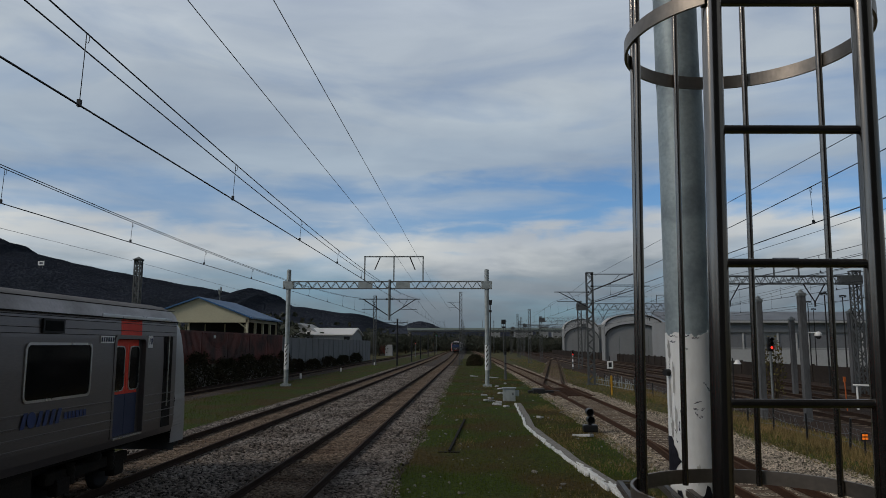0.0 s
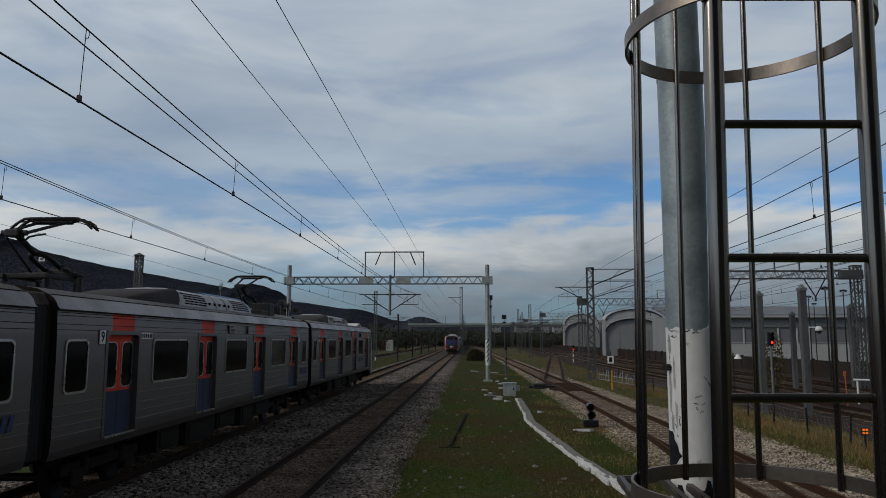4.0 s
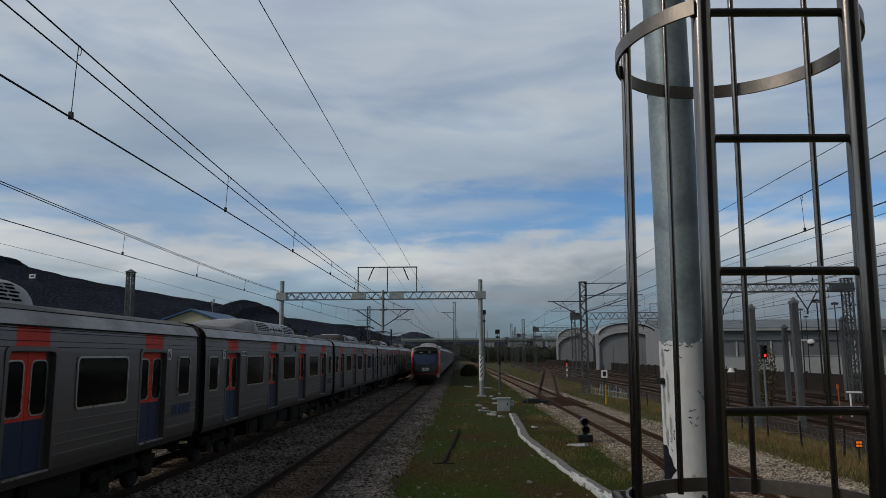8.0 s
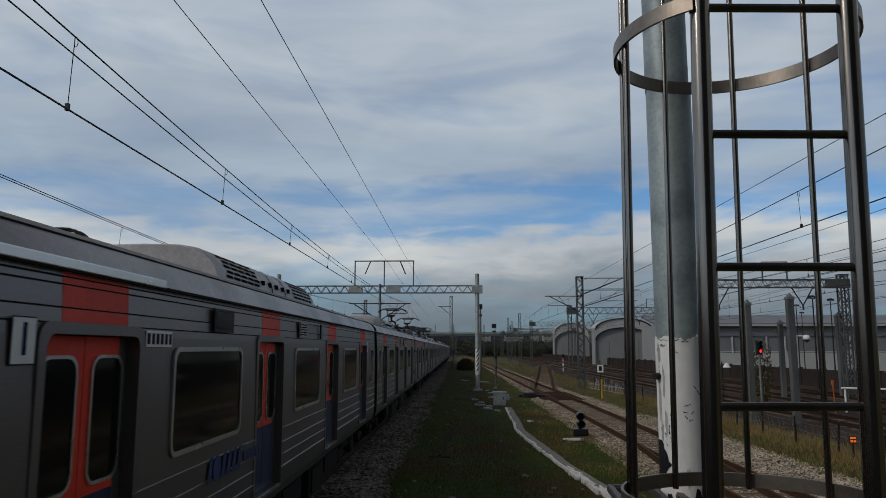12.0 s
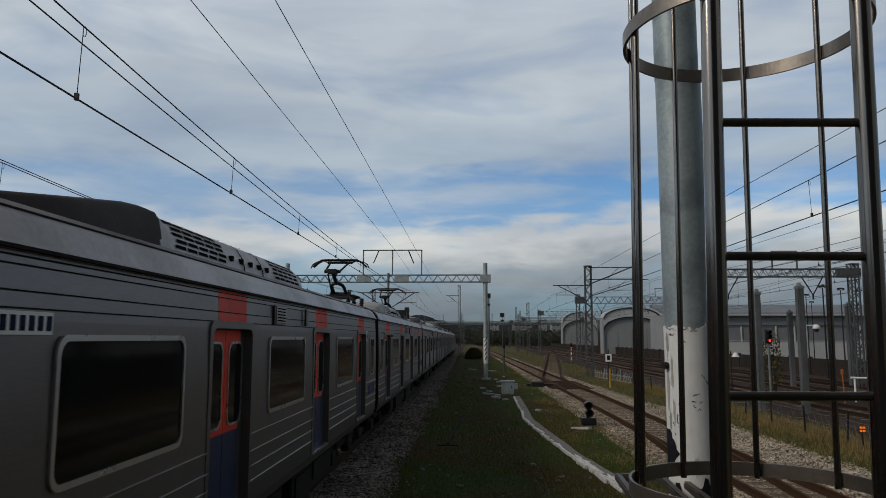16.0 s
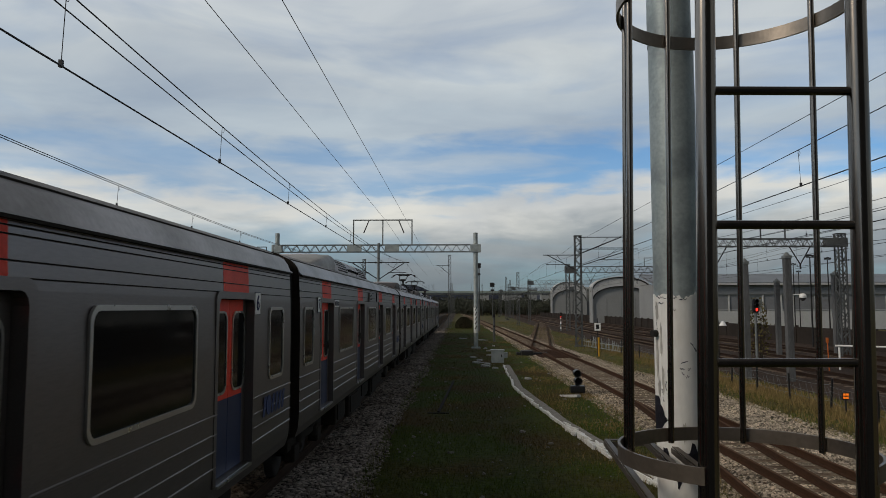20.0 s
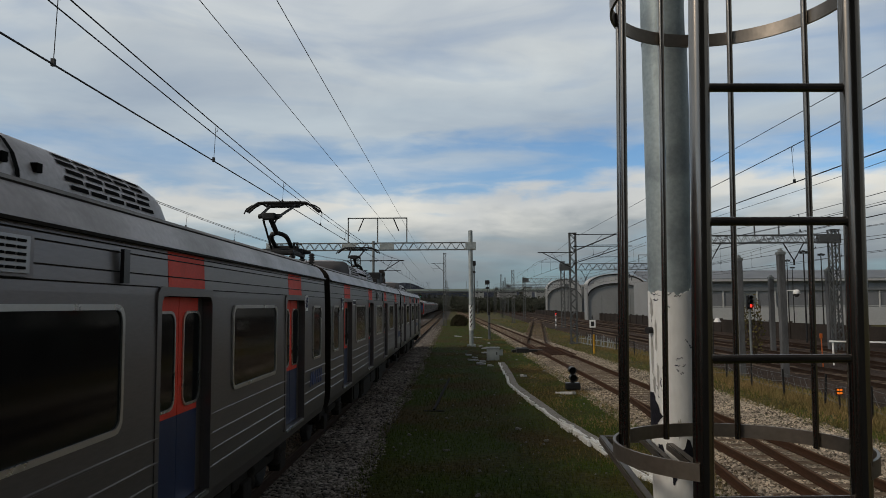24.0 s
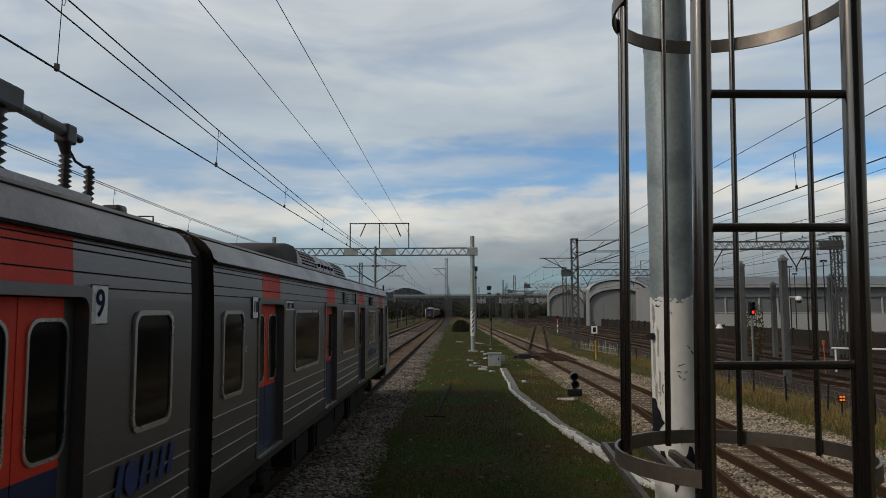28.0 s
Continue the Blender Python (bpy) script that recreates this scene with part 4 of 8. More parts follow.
def text_mesh(body, size, material, name, bold=0.0):
    cu = bpy.data.curves.new(name, "FONT")
    cu.body, cu.size, cu.align_x, cu.align_y, cu.extrude, cu.offset = body, size, "CENTER", "CENTER", 0.002, bold
    tmp = bpy.data.objects.new("text_tmp", cu)
    scene.collection.objects.link(tmp)
    bpy.context.view_layer.update()
    me = bpy.data.meshes.new_from_object(tmp.evaluated_get(bpy.context.evaluated_depsgraph_get()))
    bpy.data.objects.remove(tmp)
    me.materials.clear()
    me.materials.append(material)
    return me


def side_pose(s, y, z, x=1.562):
    """Lies flat on a car's side, reading outwards."""
    return Matrix.Translation((s * x, y, z)) @ Matrix(((0, 0, s, 0), (s, 0, 0, 0), (0, 1, 0, 0), (0, 0, 0, 1)))


def plate_mesh(w, h, bars, mats):
    """A small plate with a row of upright bars for writing."""
    g = G()
    g.box(-w / 2, w / 2, -h / 2, h / 2, 0, 0.006, 0)
    for i in range(bars):
        cx = -w / 2 + w * (i + 0.5) / bars
        bw = w / bars * 0.3
        g.box(cx - bw, cx + bw, -h * 0.33, h * 0.33, 0.006, 0.009, 1)
    return g.data("number_plate", mats)


def access_mesh():
    """Small wheelchair mark: ring, seat and back as strokes on a dark outline."""
    g = G()
    for grow, z, mi in ((0.010, 0.0, 1), (0.0, 0.003, 0)):
        w = 0.010 + grow
        ring = [(0.034 * math.cos(radians(a)), -0.03 + 0.034 * math.sin(radians(a))) for a in range(-250, 60, 31)]
        strokes = list(zip(ring[:-1], ring[1:])) + [((-0.012, 0.06), (-0.012, -0.002)), ((-0.012, -0.002), (0.03, -0.002)), ((0.03, -0.002), (0.046, -0.06)), ((-0.012, 0.078), (-0.012, 0.088))]
        for (x0, y0), (x1, y1) in strokes:
            d = Vector((x1 - x0, y1 - y0)).normalized() * w * 0.6
            n = Vector((-d.y, d.x))
            g.add([(x0 - d.x + n.x, y0 - d.y + n.y, z + 0.003), (x0 - d.x - n.x, y0 - d.y - n.y, z + 0.003), (x1 + d.x - n.x, y1 + d.y - n.y, z + 0.003), (x1 + d.x + n.x, y1 + d.y + n.y, z + 0.003)], [(0, 1, 2, 3)], mi)
    return g.data("access_mark", [M["white_panel"], M["ink"]])


def logo_mesh(mi_mat, length, size):
    """Operator's mark as plain shapes: slanted bars and a disc."""
    g = G()
    x = 0.0
    for i in range(6):
        w = 0.62 if i == 1 else 0.42
        if i == 1:
            pts = [(x + 0.34 + 0.36 * math.cos(t), 0.5 + 0.52 * math.sin(t)) for t in [2 * math.pi * k / 18 for k in range(18)]]
        else:
            pts = [(x, 0), (x + w * 0.72, 0), (x + w * 0.72 + 0.25, 1), (x + 0.25, 1)]
        v = [(a * length / 3.3 - 0.5 * length, b * size - 0.5 * size, z) for z in (0, 0.004) for a, b in pts]
        k = len(pts)
        g.add(v, [tuple(range(k)), tuple(range(k, 2 * k))] + [(j, (j + 1) % k, k + (j + 1) % k, k + j) for j in range(k)])
        x += w + (0.12 if i != 1 else 0.1)
    return g.data("operator_mark", mi_mat)


CAB = 0.98   # how far the cab's nose stands beyond the plain end


def cab_point(u, z):
    """Nose surface in the cab's space: u across from -1 to 1; y grows outwards from the body's end."""
    lean = 0.0 if z < 1.3 else 0.52 * ((z - 1.3) / 2.6) ** 1.5
    if z < 0.9:
        lean = 0.10 * (0.9 - z) / 0.6
    top = max(0.0, (z - 3.5) / 0.43)
    corner = 0.28 * abs(u) ** 5
    half = 1.545 if z < 2.6 else 1.545 - 0.13 * ((z - 2.6) / 1.3) ** 1.8
    zz = z - (0.30 * abs(u) ** 4 * min(1, max(0, (z - 3.3) / 0.6)))
    return (u * half, CAB - lean - corner - 0.13 * top ** 2, zz)


def red_edge(z):
    """Inner and outer edge of the red band across the cab front."""
    low = min(1.0, max(0.0, (2.15 - z) / 0.35))
    low = low * low * (3 - 2 * low)
    turn = max(0.0, (1.34 - z) / 0.28) ** 2
    inner = 0.865 + 0.015 * low - 0.09 * turn
    return inner, inner + 0.058 + 0.045 * low


def cab_meshes():
    us = [-1, -0.97, -0.94, -0.90, -0.86, -0.82, -0.78, -0.70, -0.6, -0.45, -0.3, -0.15, 0, 0.15, 0.3, 0.45, 0.6, 0.70, 0.78, 0.82, 0.86, 0.90, 0.94, 0.97, 1]
    zs = [0.42, 0.55, 0.7, 0.85, 1.06, 1.11, 1.18, 1.3, 1.42, 1.55, 1.7, 1.82, 1.95, 2.06, 2.12, 2.3, 2.5, 2.7, 2.9, 3.05, 3.10, 3.18, 3.22, 3.42, 3.47, 3.6, 3.72, 3.82, 3.90]
    face, mask, screen, red, code = G(), G(), G(), G(), G()

    def quad(g, a, b, c, d, out):
        pts = []
        for u, z in ((a, c), (b, c), (b, d), (a, d)):
            x, y, zz = cab_point(u, z)
            pts.append((x, y + out, zz))
        g.add(pts, [(0, 1, 2, 3)], 0, True)

    for a, b in zip(us[:-1], us[1:]):
        for c, d in zip(zs[:-1], zs[1:]):
            um, zm = abs(a + b) / 2, (c + d) / 2
            rim = red_edge(zm)[1]
            if zm < 0.7:
                if um < 0.93 - 0.5 * (0.7 - zm):
                    quad(mask, a, b, c, d, 0)
            elif zm < 1.06:
                quad(mask if um < 0.80 else face, a, b, c, d, 0)
            elif um > rim - 0.02:
                quad(face, a, b, c, d, 0)
            elif 2.06 < zm < 3.10 and um < 0.85:
                quad(screen, a, b, c, d, -0.012)
            elif 3.18 < zm < 3.47 and um < 0.85:
                quad(code, a, b, c, d, -0.006)
            else:
                quad(mask, a, b, c, d, 0)
    # the red band: one smooth ribbon down each side, joined by a thin bar below
    zr = [1.06 + 2.80 * i / 40 for i in range(41)]
    for s in (-1, 1):
        v = []
        for z in zr:
            ui, uo = red_edge(z)
            for u, o in ((ui, 0.0), (ui, 0.016), (uo, 0.016), (uo, 0.0)):
                x, y, zz = cab_point(s * u, z)
                v.append((x, y + o, zz))
        red.add(v, [(4 * i + j, 4 * i + j + 1, 4 * i + j + 5, 4 * i + j + 4) for i in range(40) for j in range(3)], 0, False)
    v = []
    for i in range(21):
        u = -0.86 + 1.72 * i / 20
        for z, o in ((1.05, 0.0), (1.05, 0.016), (1.095, 0.016), (1.095, 0.0)):
            x, y, zz = cab_point(u, z)
            v.append((x, y + o, zz))
    red.add(v, [(4 * i + j, 4 * i + j + 1, 4 * i + j + 5, 4 * i + j + 4) for i in range(20) for j in range(3)], 0, False)
    # cab sides and roof, from the body's end to the nose
    k = len(zs)
    for s in (-1, 1):
        v = []
        for z in zs[2:]:
            x, y, zz = cab_point(s, z)
            f = max(0.0, (z - 3.44) / 0.46)
            bx = s * (side_x(z) if 0.98 <= z <= 3.44 else (1.50 if z < 0.98 else 1.53 - 0.03 * f))
            v += [(bx, 0.0, z if z < 3.44 else 3.44 + 0.245 * f), (x, y, zz)]
        face.add(v, [(2 * i, 2 * i + 1, 2 * i + 3, 2 * i + 2) for i in range(k - 3)], 0, False)
    v = []
    for u in us:
        x, y, zz = cab_point(u, 3.90)
        v += [(u * 1.5, 0.0, 3.985 - 0.30 * abs(u) ** 4), (x, y, zz)]
    face.add(v, [(2 * i, 2 * i + 1, 2 * i + 3, 2 * i + 2) for i in range(len(us) - 1)], 0, True)
    out = [("cab_shell", face.weld().data("cab_shell", M["cab_silver"]), "silver painted cab end"),
           ("front_mask", mask.weld().data("front_mask", M["black"]), "glossy black front mask"),
           ("windscreen", screen.weld().data("windscreen", M["windscreen"]), "wide blue-tinted windscreen"),
           ("code_panel", code.weld().data("code_panel", M["glass"]), "dark panel for the train number"),
           ("red_surround", red.data("red_surround", M["train_red"]), "orange-red frame round the cab front")]
    for s in (-1, 1):
        for du, z, r in ((0.03, 1.74, 0.10), (0.04, 1.50, 0.07)):
            p, g = cab_point(s * (0.66 + du), z), G()
            g.lathe([(0.0, 0.035), (r * 0.6, 0.03), (r, 0.0), (r * 1.1, -0.02)], p, 16, 0, "y")
            out.append(("headlamp", g.data("headlamp", M["lamp_glass"]), "round unlit headlamp"))
        g, n = G(), 5
        cells = [(s * (0.655 + 0.175 * i / n), 1.40 + 0.52 * j / n, 0.012 if 0 < i < n and 0 < j < n else 0.0) for j in range(n + 1) for i in range(n + 1)]
        cells = [(u + s * (0.02 if j in (0, n) and i == 0 else -0.02 if j in (0, n) and i == n else 0), z, o) for (u, z, o), (i, j) in zip(cells, [(i, j) for j in range(n + 1) for i in range(n + 1)])]
        v = [(p[0], p[1] + o + 0.004, p[2]) for p, o in ((cab_point(u, z), o) for u, z, o in cells)]
        g.add(v, [(j * (n + 1) + i, j * (n + 1) + i + 1, (j + 1) * (n + 1) + i + 1, (j + 1) * (n + 1) + i) for j in range(n) for i in range(n)], 0, True)
        out.append(("lamp_cover", g.data("lamp_cover", M["lamp_cover"]), "pale headlamp cover"))
        p, q, g = cab_point(s * 0.22, 1.90), cab_point(s * 0.66, 2.62), G()
        g.beam((p[0], p[1] + 0.05, p[2]), (q[0], q[1] + 0.03, q[2]), 0.03, 0.03)
        out.append(("wiper", g.data("wiper", M["black"]), ""))
    g = G()
    g.tube((0, 0.2, 0.86), (0, CAB + 0.12, 0.86), 0.10, 10)
    out.append(("drawbar", g.data("drawbar", M["shade_grime"]), ""))
    out.append(("coupler", G().box(-0.17, 0.17, CAB + 0.05, CAB + 0.28, 0.66, 1.02, 0, 0.04).data("coupler", M["shade_grime"]), "dark steel coupler"))
    out.append(("step_plate", G().box(1.18, 1.36, CAB - 0.36, CAB - 0.26, 0.62, 0.86, 0, 0.02).data("step_plate", M["black"]), ""))
    return out


def build_train(name, label):
    """Ten cars in a row; car 1 at the -y end, and y = 0 in the middle of the train."""
    root = thing(name, label, "train")
    door_me = {s: door_meshes(s) for s in (-1, 1)}
    big = {s: window_mesh(s, 2.05, 0.97, 2.555) for s in (-1, 1)}
    small = {s: window_mesh(s, 0.78, 0.97, 2.545) for s in (-1, 1)}
    ac, house, panto, breaker = aircon_mesh(), {k: housing_mesh(M[k]) for k in ("brown", "pale_housing")}, pantograph_mesh(), breaker_meshes()
    bogie, wheels, under = bogie_mesh(), wheel_mesh(), underframe_mesh(-CAR_HALF, CAR_HALF)
    plate = plate_mesh(0.53, 0.135, 6, [M["white_panel"], M["ink"]])
    dp = G()
    dp.box(-0.122, 0.122, -0.142, 0.142, 0, 0.004, 1)
    dp.box(-0.114, 0.114, -0.134, 0.134, 0.004, 0.007, 0)
    digit_plate = dp.data("digit_plate", [M["white_panel"], M["ink"]])
    access_mark = access_mesh()
    mark = logo_mesh(M["logo_blue"], 1.12, 0.25)
    nose_mark = logo_mesh(M["logo_white"], 0.80, 0.18)
    vent = G()
    vent.box(-0.30, 0.30, -0.13, 0.13, 0, 0.008, 2)
    vent.box(-0.24, 0.24, -0.11, 0.11, 0.008, 0.022, 0)
    for i in range(5):
        for k in range(4):
            vent.box(-0.205 + k * 0.105, -0.125 + k * 0.105, -0.088 + i * 0.04, -0.072 + i * 0.04, 0.022, 0.030, 1)
    vent_me = vent.data("side_vent", [M["rib"], M["grille"], M["steel"]])
    side_lamp = G().box(-0.05, 0.05, -0.13, 0.13, 0, 0.03, 0).data("side_lamp", M["black"])
    dest = G()
    dest.box(-0.32, 0.32, -0.12, 0.12, 0, 0.02, 0)
    dest.box(-0.27, 0.27, -0.085, 0.085, 0.02, 0.023, 1)
    dest_me = dest.data("destination_display", [M["rubber"], M["glass"]])
    bars = G()
    for k in range(6):
        bars.box(-0.36 + k * 0.125, -0.27 + k * 0.125, -0.06, 0.06, 0, 0.003)
    name_bars = bars.data("operator_name", M["logo_blue"])
    cd = G()
    cd.box(-0.23, 0.23, -0.98, 1.08, 0, 0.008, 2)
    cd.box(-0.18, 0.18, 0.05, 0.92, 0.008, 0.014, 1)
    cab_door = cd.data("cab_door", [M["steel"], M["glass"], M["shade_grime"]])
    rail_me = G().tube((0, -0.7, 0.03), (0, 0.9, 0.03), 0.016, 8).data("cab_handrail", M["steel_trim"])
    strip_me = G().box(-1.6, 1.6, -0.035, 0.035, 0, 0.02, 0, 0.008).data("roof_strip", M["steel_trim"])
    cab = cab_meshes()
    for i in range(10):
        yc = -90.0 + 20.0 * i
        first, last = i == 0, i == 9
        y0, y1 = -CAR_HALF + (0.0 if first else 0.15), CAR_HALF
        doors = DOORS if not last else DOORS[:3] + (7.42,)
        car = car_shell(y0, y1, doors, root)
        car.matrix_basis = pose(0, yc, 0)
        car_roof(y0, y1, car)
        for s in (-1, 1):
            for y in doors:
                for nm, me, lb in door_me[s]:
                    part(nm, me, None, car, lb, pose(0, y, 0))
            for y in WINDOWS:
                part("window", big[s], None, car, "", pose(0, y, 0))
            for y in SMALL:
                if (first and y < 0) or (last and y > 0):
                    continue
                part("window", small[s], None, car, "", pose(0, y, 0))
            part("side_vent", vent_me, None, car, "", side_pose(s, -0.5, 3.33))
            part("side_lamp", side_lamp, None, car, "", side_pose(s, 1.0, 3.33))
            part("number_plate", plate, None, car, "white fleet number plate", side_pose(s, doors[0] + 1.03, 3.105))
            if last:
                part("number_plate", plate, None, car, "white fleet number plate", side_pose(s, doors[3] - 1.05, 3.105))
            digit = text_mesh(str(i + 1), 0.27 if i < 9 else 0.19, M["digit_ink"], "digit", 0.003)
            for y in (doors[0] - 0.90, doors[3] + (0.80 if not last else 0.86)):
                part("digit_plate", digit_plate, None, car, "white car number plate", side_pose(s, y, 3.07))
                part("digit", digit, None, car, "", side_pose(s, y, 3.07, 1.573))
            if i in (6, 9):
                part("access_mark", access_mark, None, car, "small pale wheelchair mark", side_pose(s, doors[0] - 1.27, 2.60, 1.560))
            part("operator_mark", mark, None, car, "blue operator mark of plain shapes", side_pose(s, 8.75 if not (first or last) else (-4.3 if first else 4.3), 1.74 if not (first or last) else 1.80, 1.577))
        if first or last:
            e = 1 if last else -1
            for s in (-1, 1):
                part("destination_display", dest_me, None, car, "", side_pose(s, e * 4.5, 3.32))
                part("operator_name", name_bars, None, car, "blue bars of small writing", side_pose(s, e * 4.3 + s * 1.05, 1.78, 1.577))
                part("cab_door", cab_door, None, car, "narrow cab door with dark window", side_pose(s, e * 9.27, 2.12, 1.557))
                part("cab_handrail", rail_me, None, car, "", side_pose(s, e * 9.20, 2.3, 1.575))
                part("roof_strip", strip_me, None, car, "pale strip along the roof edge", side_pose(s, e * 7.7, 3.57, 1.565))
        # roof gear
        part("air_conditioner", ac, None, car, "pale slotted air conditioner unit", pose(0, 0.05, 0))
        if not first:
            pale = i in (1, 4, 6)
            part("roof_housing", house["pale_housing" if pale else "brown"], None, car, "pale grey roof housing" if pale else "brown roof housing", pose(0, -4.42, 0))
        if i in (2, 4, 8):
            part("pantograph", panto, None, car, "raised dark single-arm pantograph", pose(0, -7.70, 0))
            g = G()
            insulator(g, 0.75, -7.55, 3.86, 4.26, 0.085)
            part("roof_insulator", g, M["insulator"], car)
            part("pantograph", panto, None, car, "raised dark single-arm pantograph", pose(0, 5.9, 0))
            for nm, me in breaker:
                part(nm, me, None, car)
        part("underfloor_equipment", under, None, car)
        for y in (-6.9, 6.9):
            part("bogie", bogie, None, car, "", pose(0, y, 0))
            for dy in (-1.05, 1.05):
                part("wheelset", wheels, None, car, "", pose(0, y + dy, 0.43))
        if not last:
            g, rings = G(), []
            for k in range(11):
                y, q = CAR_HALF + 0.065 * k, 0.0 if k % 2 else 0.025
                half = [(1.40 + q, 1.05 - q), (1.40 + q, 3.46), (1.36 + q, 3.60 + q), (1.25 + q, 3.80 + q)]
                rings += [(x, y, z) for x, z in half] + [(-x, y, z) for x, z in reversed(half)]
            g.add(rings, [(8 * k + j, 8 * k + (j + 1) % 8, 8 * k + 8 + (j + 1) % 8, 8 * k + 8 + j) for k in range(10) for j in (0, 1, 5, 6, 7)], 0)
            g.add(rings, [(8 * k + j, 8 * k + (j + 1) % 8, 8 * k + 8 + (j + 1) % 8, 8 * k + 8 + j) for k in range(10) for j in (2, 3, 4)], 1)
            hr = G()
            hr.path([(1.06, CAR_HALF - 0.12, 3.83), (1.06, CAR_HALF - 0.12, 3.93), (1.20, CAR_HALF - 0.12, 3.93), (1.20, CAR_HALF - 0.12, 3.78)], 0.009, 6)
            part("roof_grab_rail", hr, M["dark_iron"], car)
            part("gangway_bellows", g, [M["rubber"], M["bellows_top"]], car, "black gangway bellows between cars")
        if first or last:
            e = 1 if last else -1
            at = pose(0, e * CAR_HALF, 0, 0, 0, 0 if last else 180)
            for nm, me, lb in cab:
                part(nm, me, None, car, lb, at)
            front = lambda z, out: at @ Matrix.Translation((0, cab_point(0, z)[1] + out, z)) @ Matrix(((-1, 0, 0, 0), (0, 0, 1, 0), (0, 1, 0, 0), (0, 0, 0, 1)))
            part("operator_mark", nose_mark, None, car, "white operator mark of plain shapes", front(1.62, 0.012))
            part("number_plate", plate_mesh(0.7, 0.15, 6, [M["black"], M["logo_white"]]), None, car, "white fleet number bars on black", front(1.44, 0.012))
            head = text_mesh("0131", 0.17, M["led"], "head_code")
            part("head_code", head, None, car, "", front(3.32, 0.02) @ pose(-0.42, 0, 0) @ pose(0, 0, 0, -14))
            place = text_mesh("\uc778\ucc9c", 0.17, M["led"], "destination")
            part("destination", place, None, car, "", front(3.32, 0.02) @ pose(0.45, 0, 0) @ pose(0, 0, 0, -14))
            g = G()
            g.box(-0.12, 0.12, -0.05, 0.05, 0, 0.01)
            part("side_antenna", g.data("antenna", M["black"]), None, car, "", pose(1.3, e * (CAR_HALF + 0.1), 3.80))
    return root


commuter_train = build_train("commuter_train", "stainless steel commuter train with red doors on the near track")
departing_train = copy_thing(commuter_train, pose(0, 0, 0))
tagged(departing_train, "stainless steel commuter train with red doors on the far track")
# one pantograph of the far train is folded down out of sight
for car in departing_train.children:
    if abs(car.matrix_basis.translation.y + 10.0) < 0.1:
        for ob in list(car.children):
            if ob.name.split(".")[0] == "pantograph" and ob.matrix_basis.translation.y < 0:
                bpy.data.objects.remove(ob)

# ---- overhead line ----


def lattice_beam(g, x0, x1, y, z0, z1, d=0.36, bay=0.75, mi=0):
    """Horizontal box truss along x."""
    for yy in (y - d / 2, y + d / 2):
        for z in (z0, z1):
            g.box(x0, x1, yy - 0.035, yy + 0.035, z - 0.035, z + 0.035, mi)
    n = max(2, int((x1 - x0) / bay))
    for i in range(n):
        a, b = x0 + (x1 - x0) * i / n, x0 + (x1 - x0) * (i + 1) / n
        m = (a + b) / 2
        for yy in (y - d / 2, y + d / 2):
            g.beam((a, yy, z0), (m, yy, z1), 0.04, 0.04, mi)
            g.beam((m, yy, z1), (b, yy, z0), 0.04, 0.04, mi)
        for z in (z0, z1):
            g.beam((a, y - d / 2, z), (b, y + d / 2, z), 0.03, 0.03, mi)


def lattice_mast(g, x, y, z0, z1, w=0.36, top=None, mi=0):
    """Upright square lattice."""
    top = top or w
    n = max(3, int((z1 - z0) / (w * 0.95)))

    def at(i, sx, sy):
        u = i / n
        h = (w + (top - w) * u) / 2
        return (x + sx * h, y + sy * h, z0 + (z1 - z0) * u)
    for sx in (-1, 1):
        for sy in (-1, 1):
            g.beam(at(0, sx, sy), at(n, sx, sy), 0.08, 0.08, mi)
    for i in range(n):
        for sy in (-1, 1):
            g.beam(at(i, -1 if i % 2 else 1, sy), at(i + 1, 1 if i % 2 else -1, sy), 0.055, 0.055, mi)
        for sx in (-1, 1):
            g.beam(at(i, sx, -1 if i % 2 else 1), at(i + 1, sx, 1 if i % 2 else -1), 0.055, 0.055, mi)
    g.box(x - top / 2 - 0.06, x + top / 2 + 0.06, y - top / 2 - 0.06, y + top / 2 + 0.06, z1, z1 + 0.06, mi)


def cantilever(g, x, y, s, reach, z_top, z_low, mi=0):
    """Tube bracket with a steady arm reaching from a post at x towards x + s * reach."""
    e = x + s * reach
    g.tube((x, y, z_top), (e + s * 0.35, y, z_top), 0.035, 6, mi)
    g.tube((x, y, z_low - 0.55), (e, y, z_top), 0.035, 6, mi)
    g.tube((x + s * reach * 0.35, y, z_low), (e + s * 0.1, y, z_low), 0.025, 6, mi)
    g.tube((x + s * reach * 0.7, y, z_top), (x + s * reach * 0.45, y, z_low), 0.018, 6, mi)
    for dx in (0.12, 0.24):
        g.lathe([(0.03, -0.06), (0.075, -0.02), (0.075, 0.02), (0.03, 0.06)], (x + s * dx, y, z_top), 8, mi, "x")


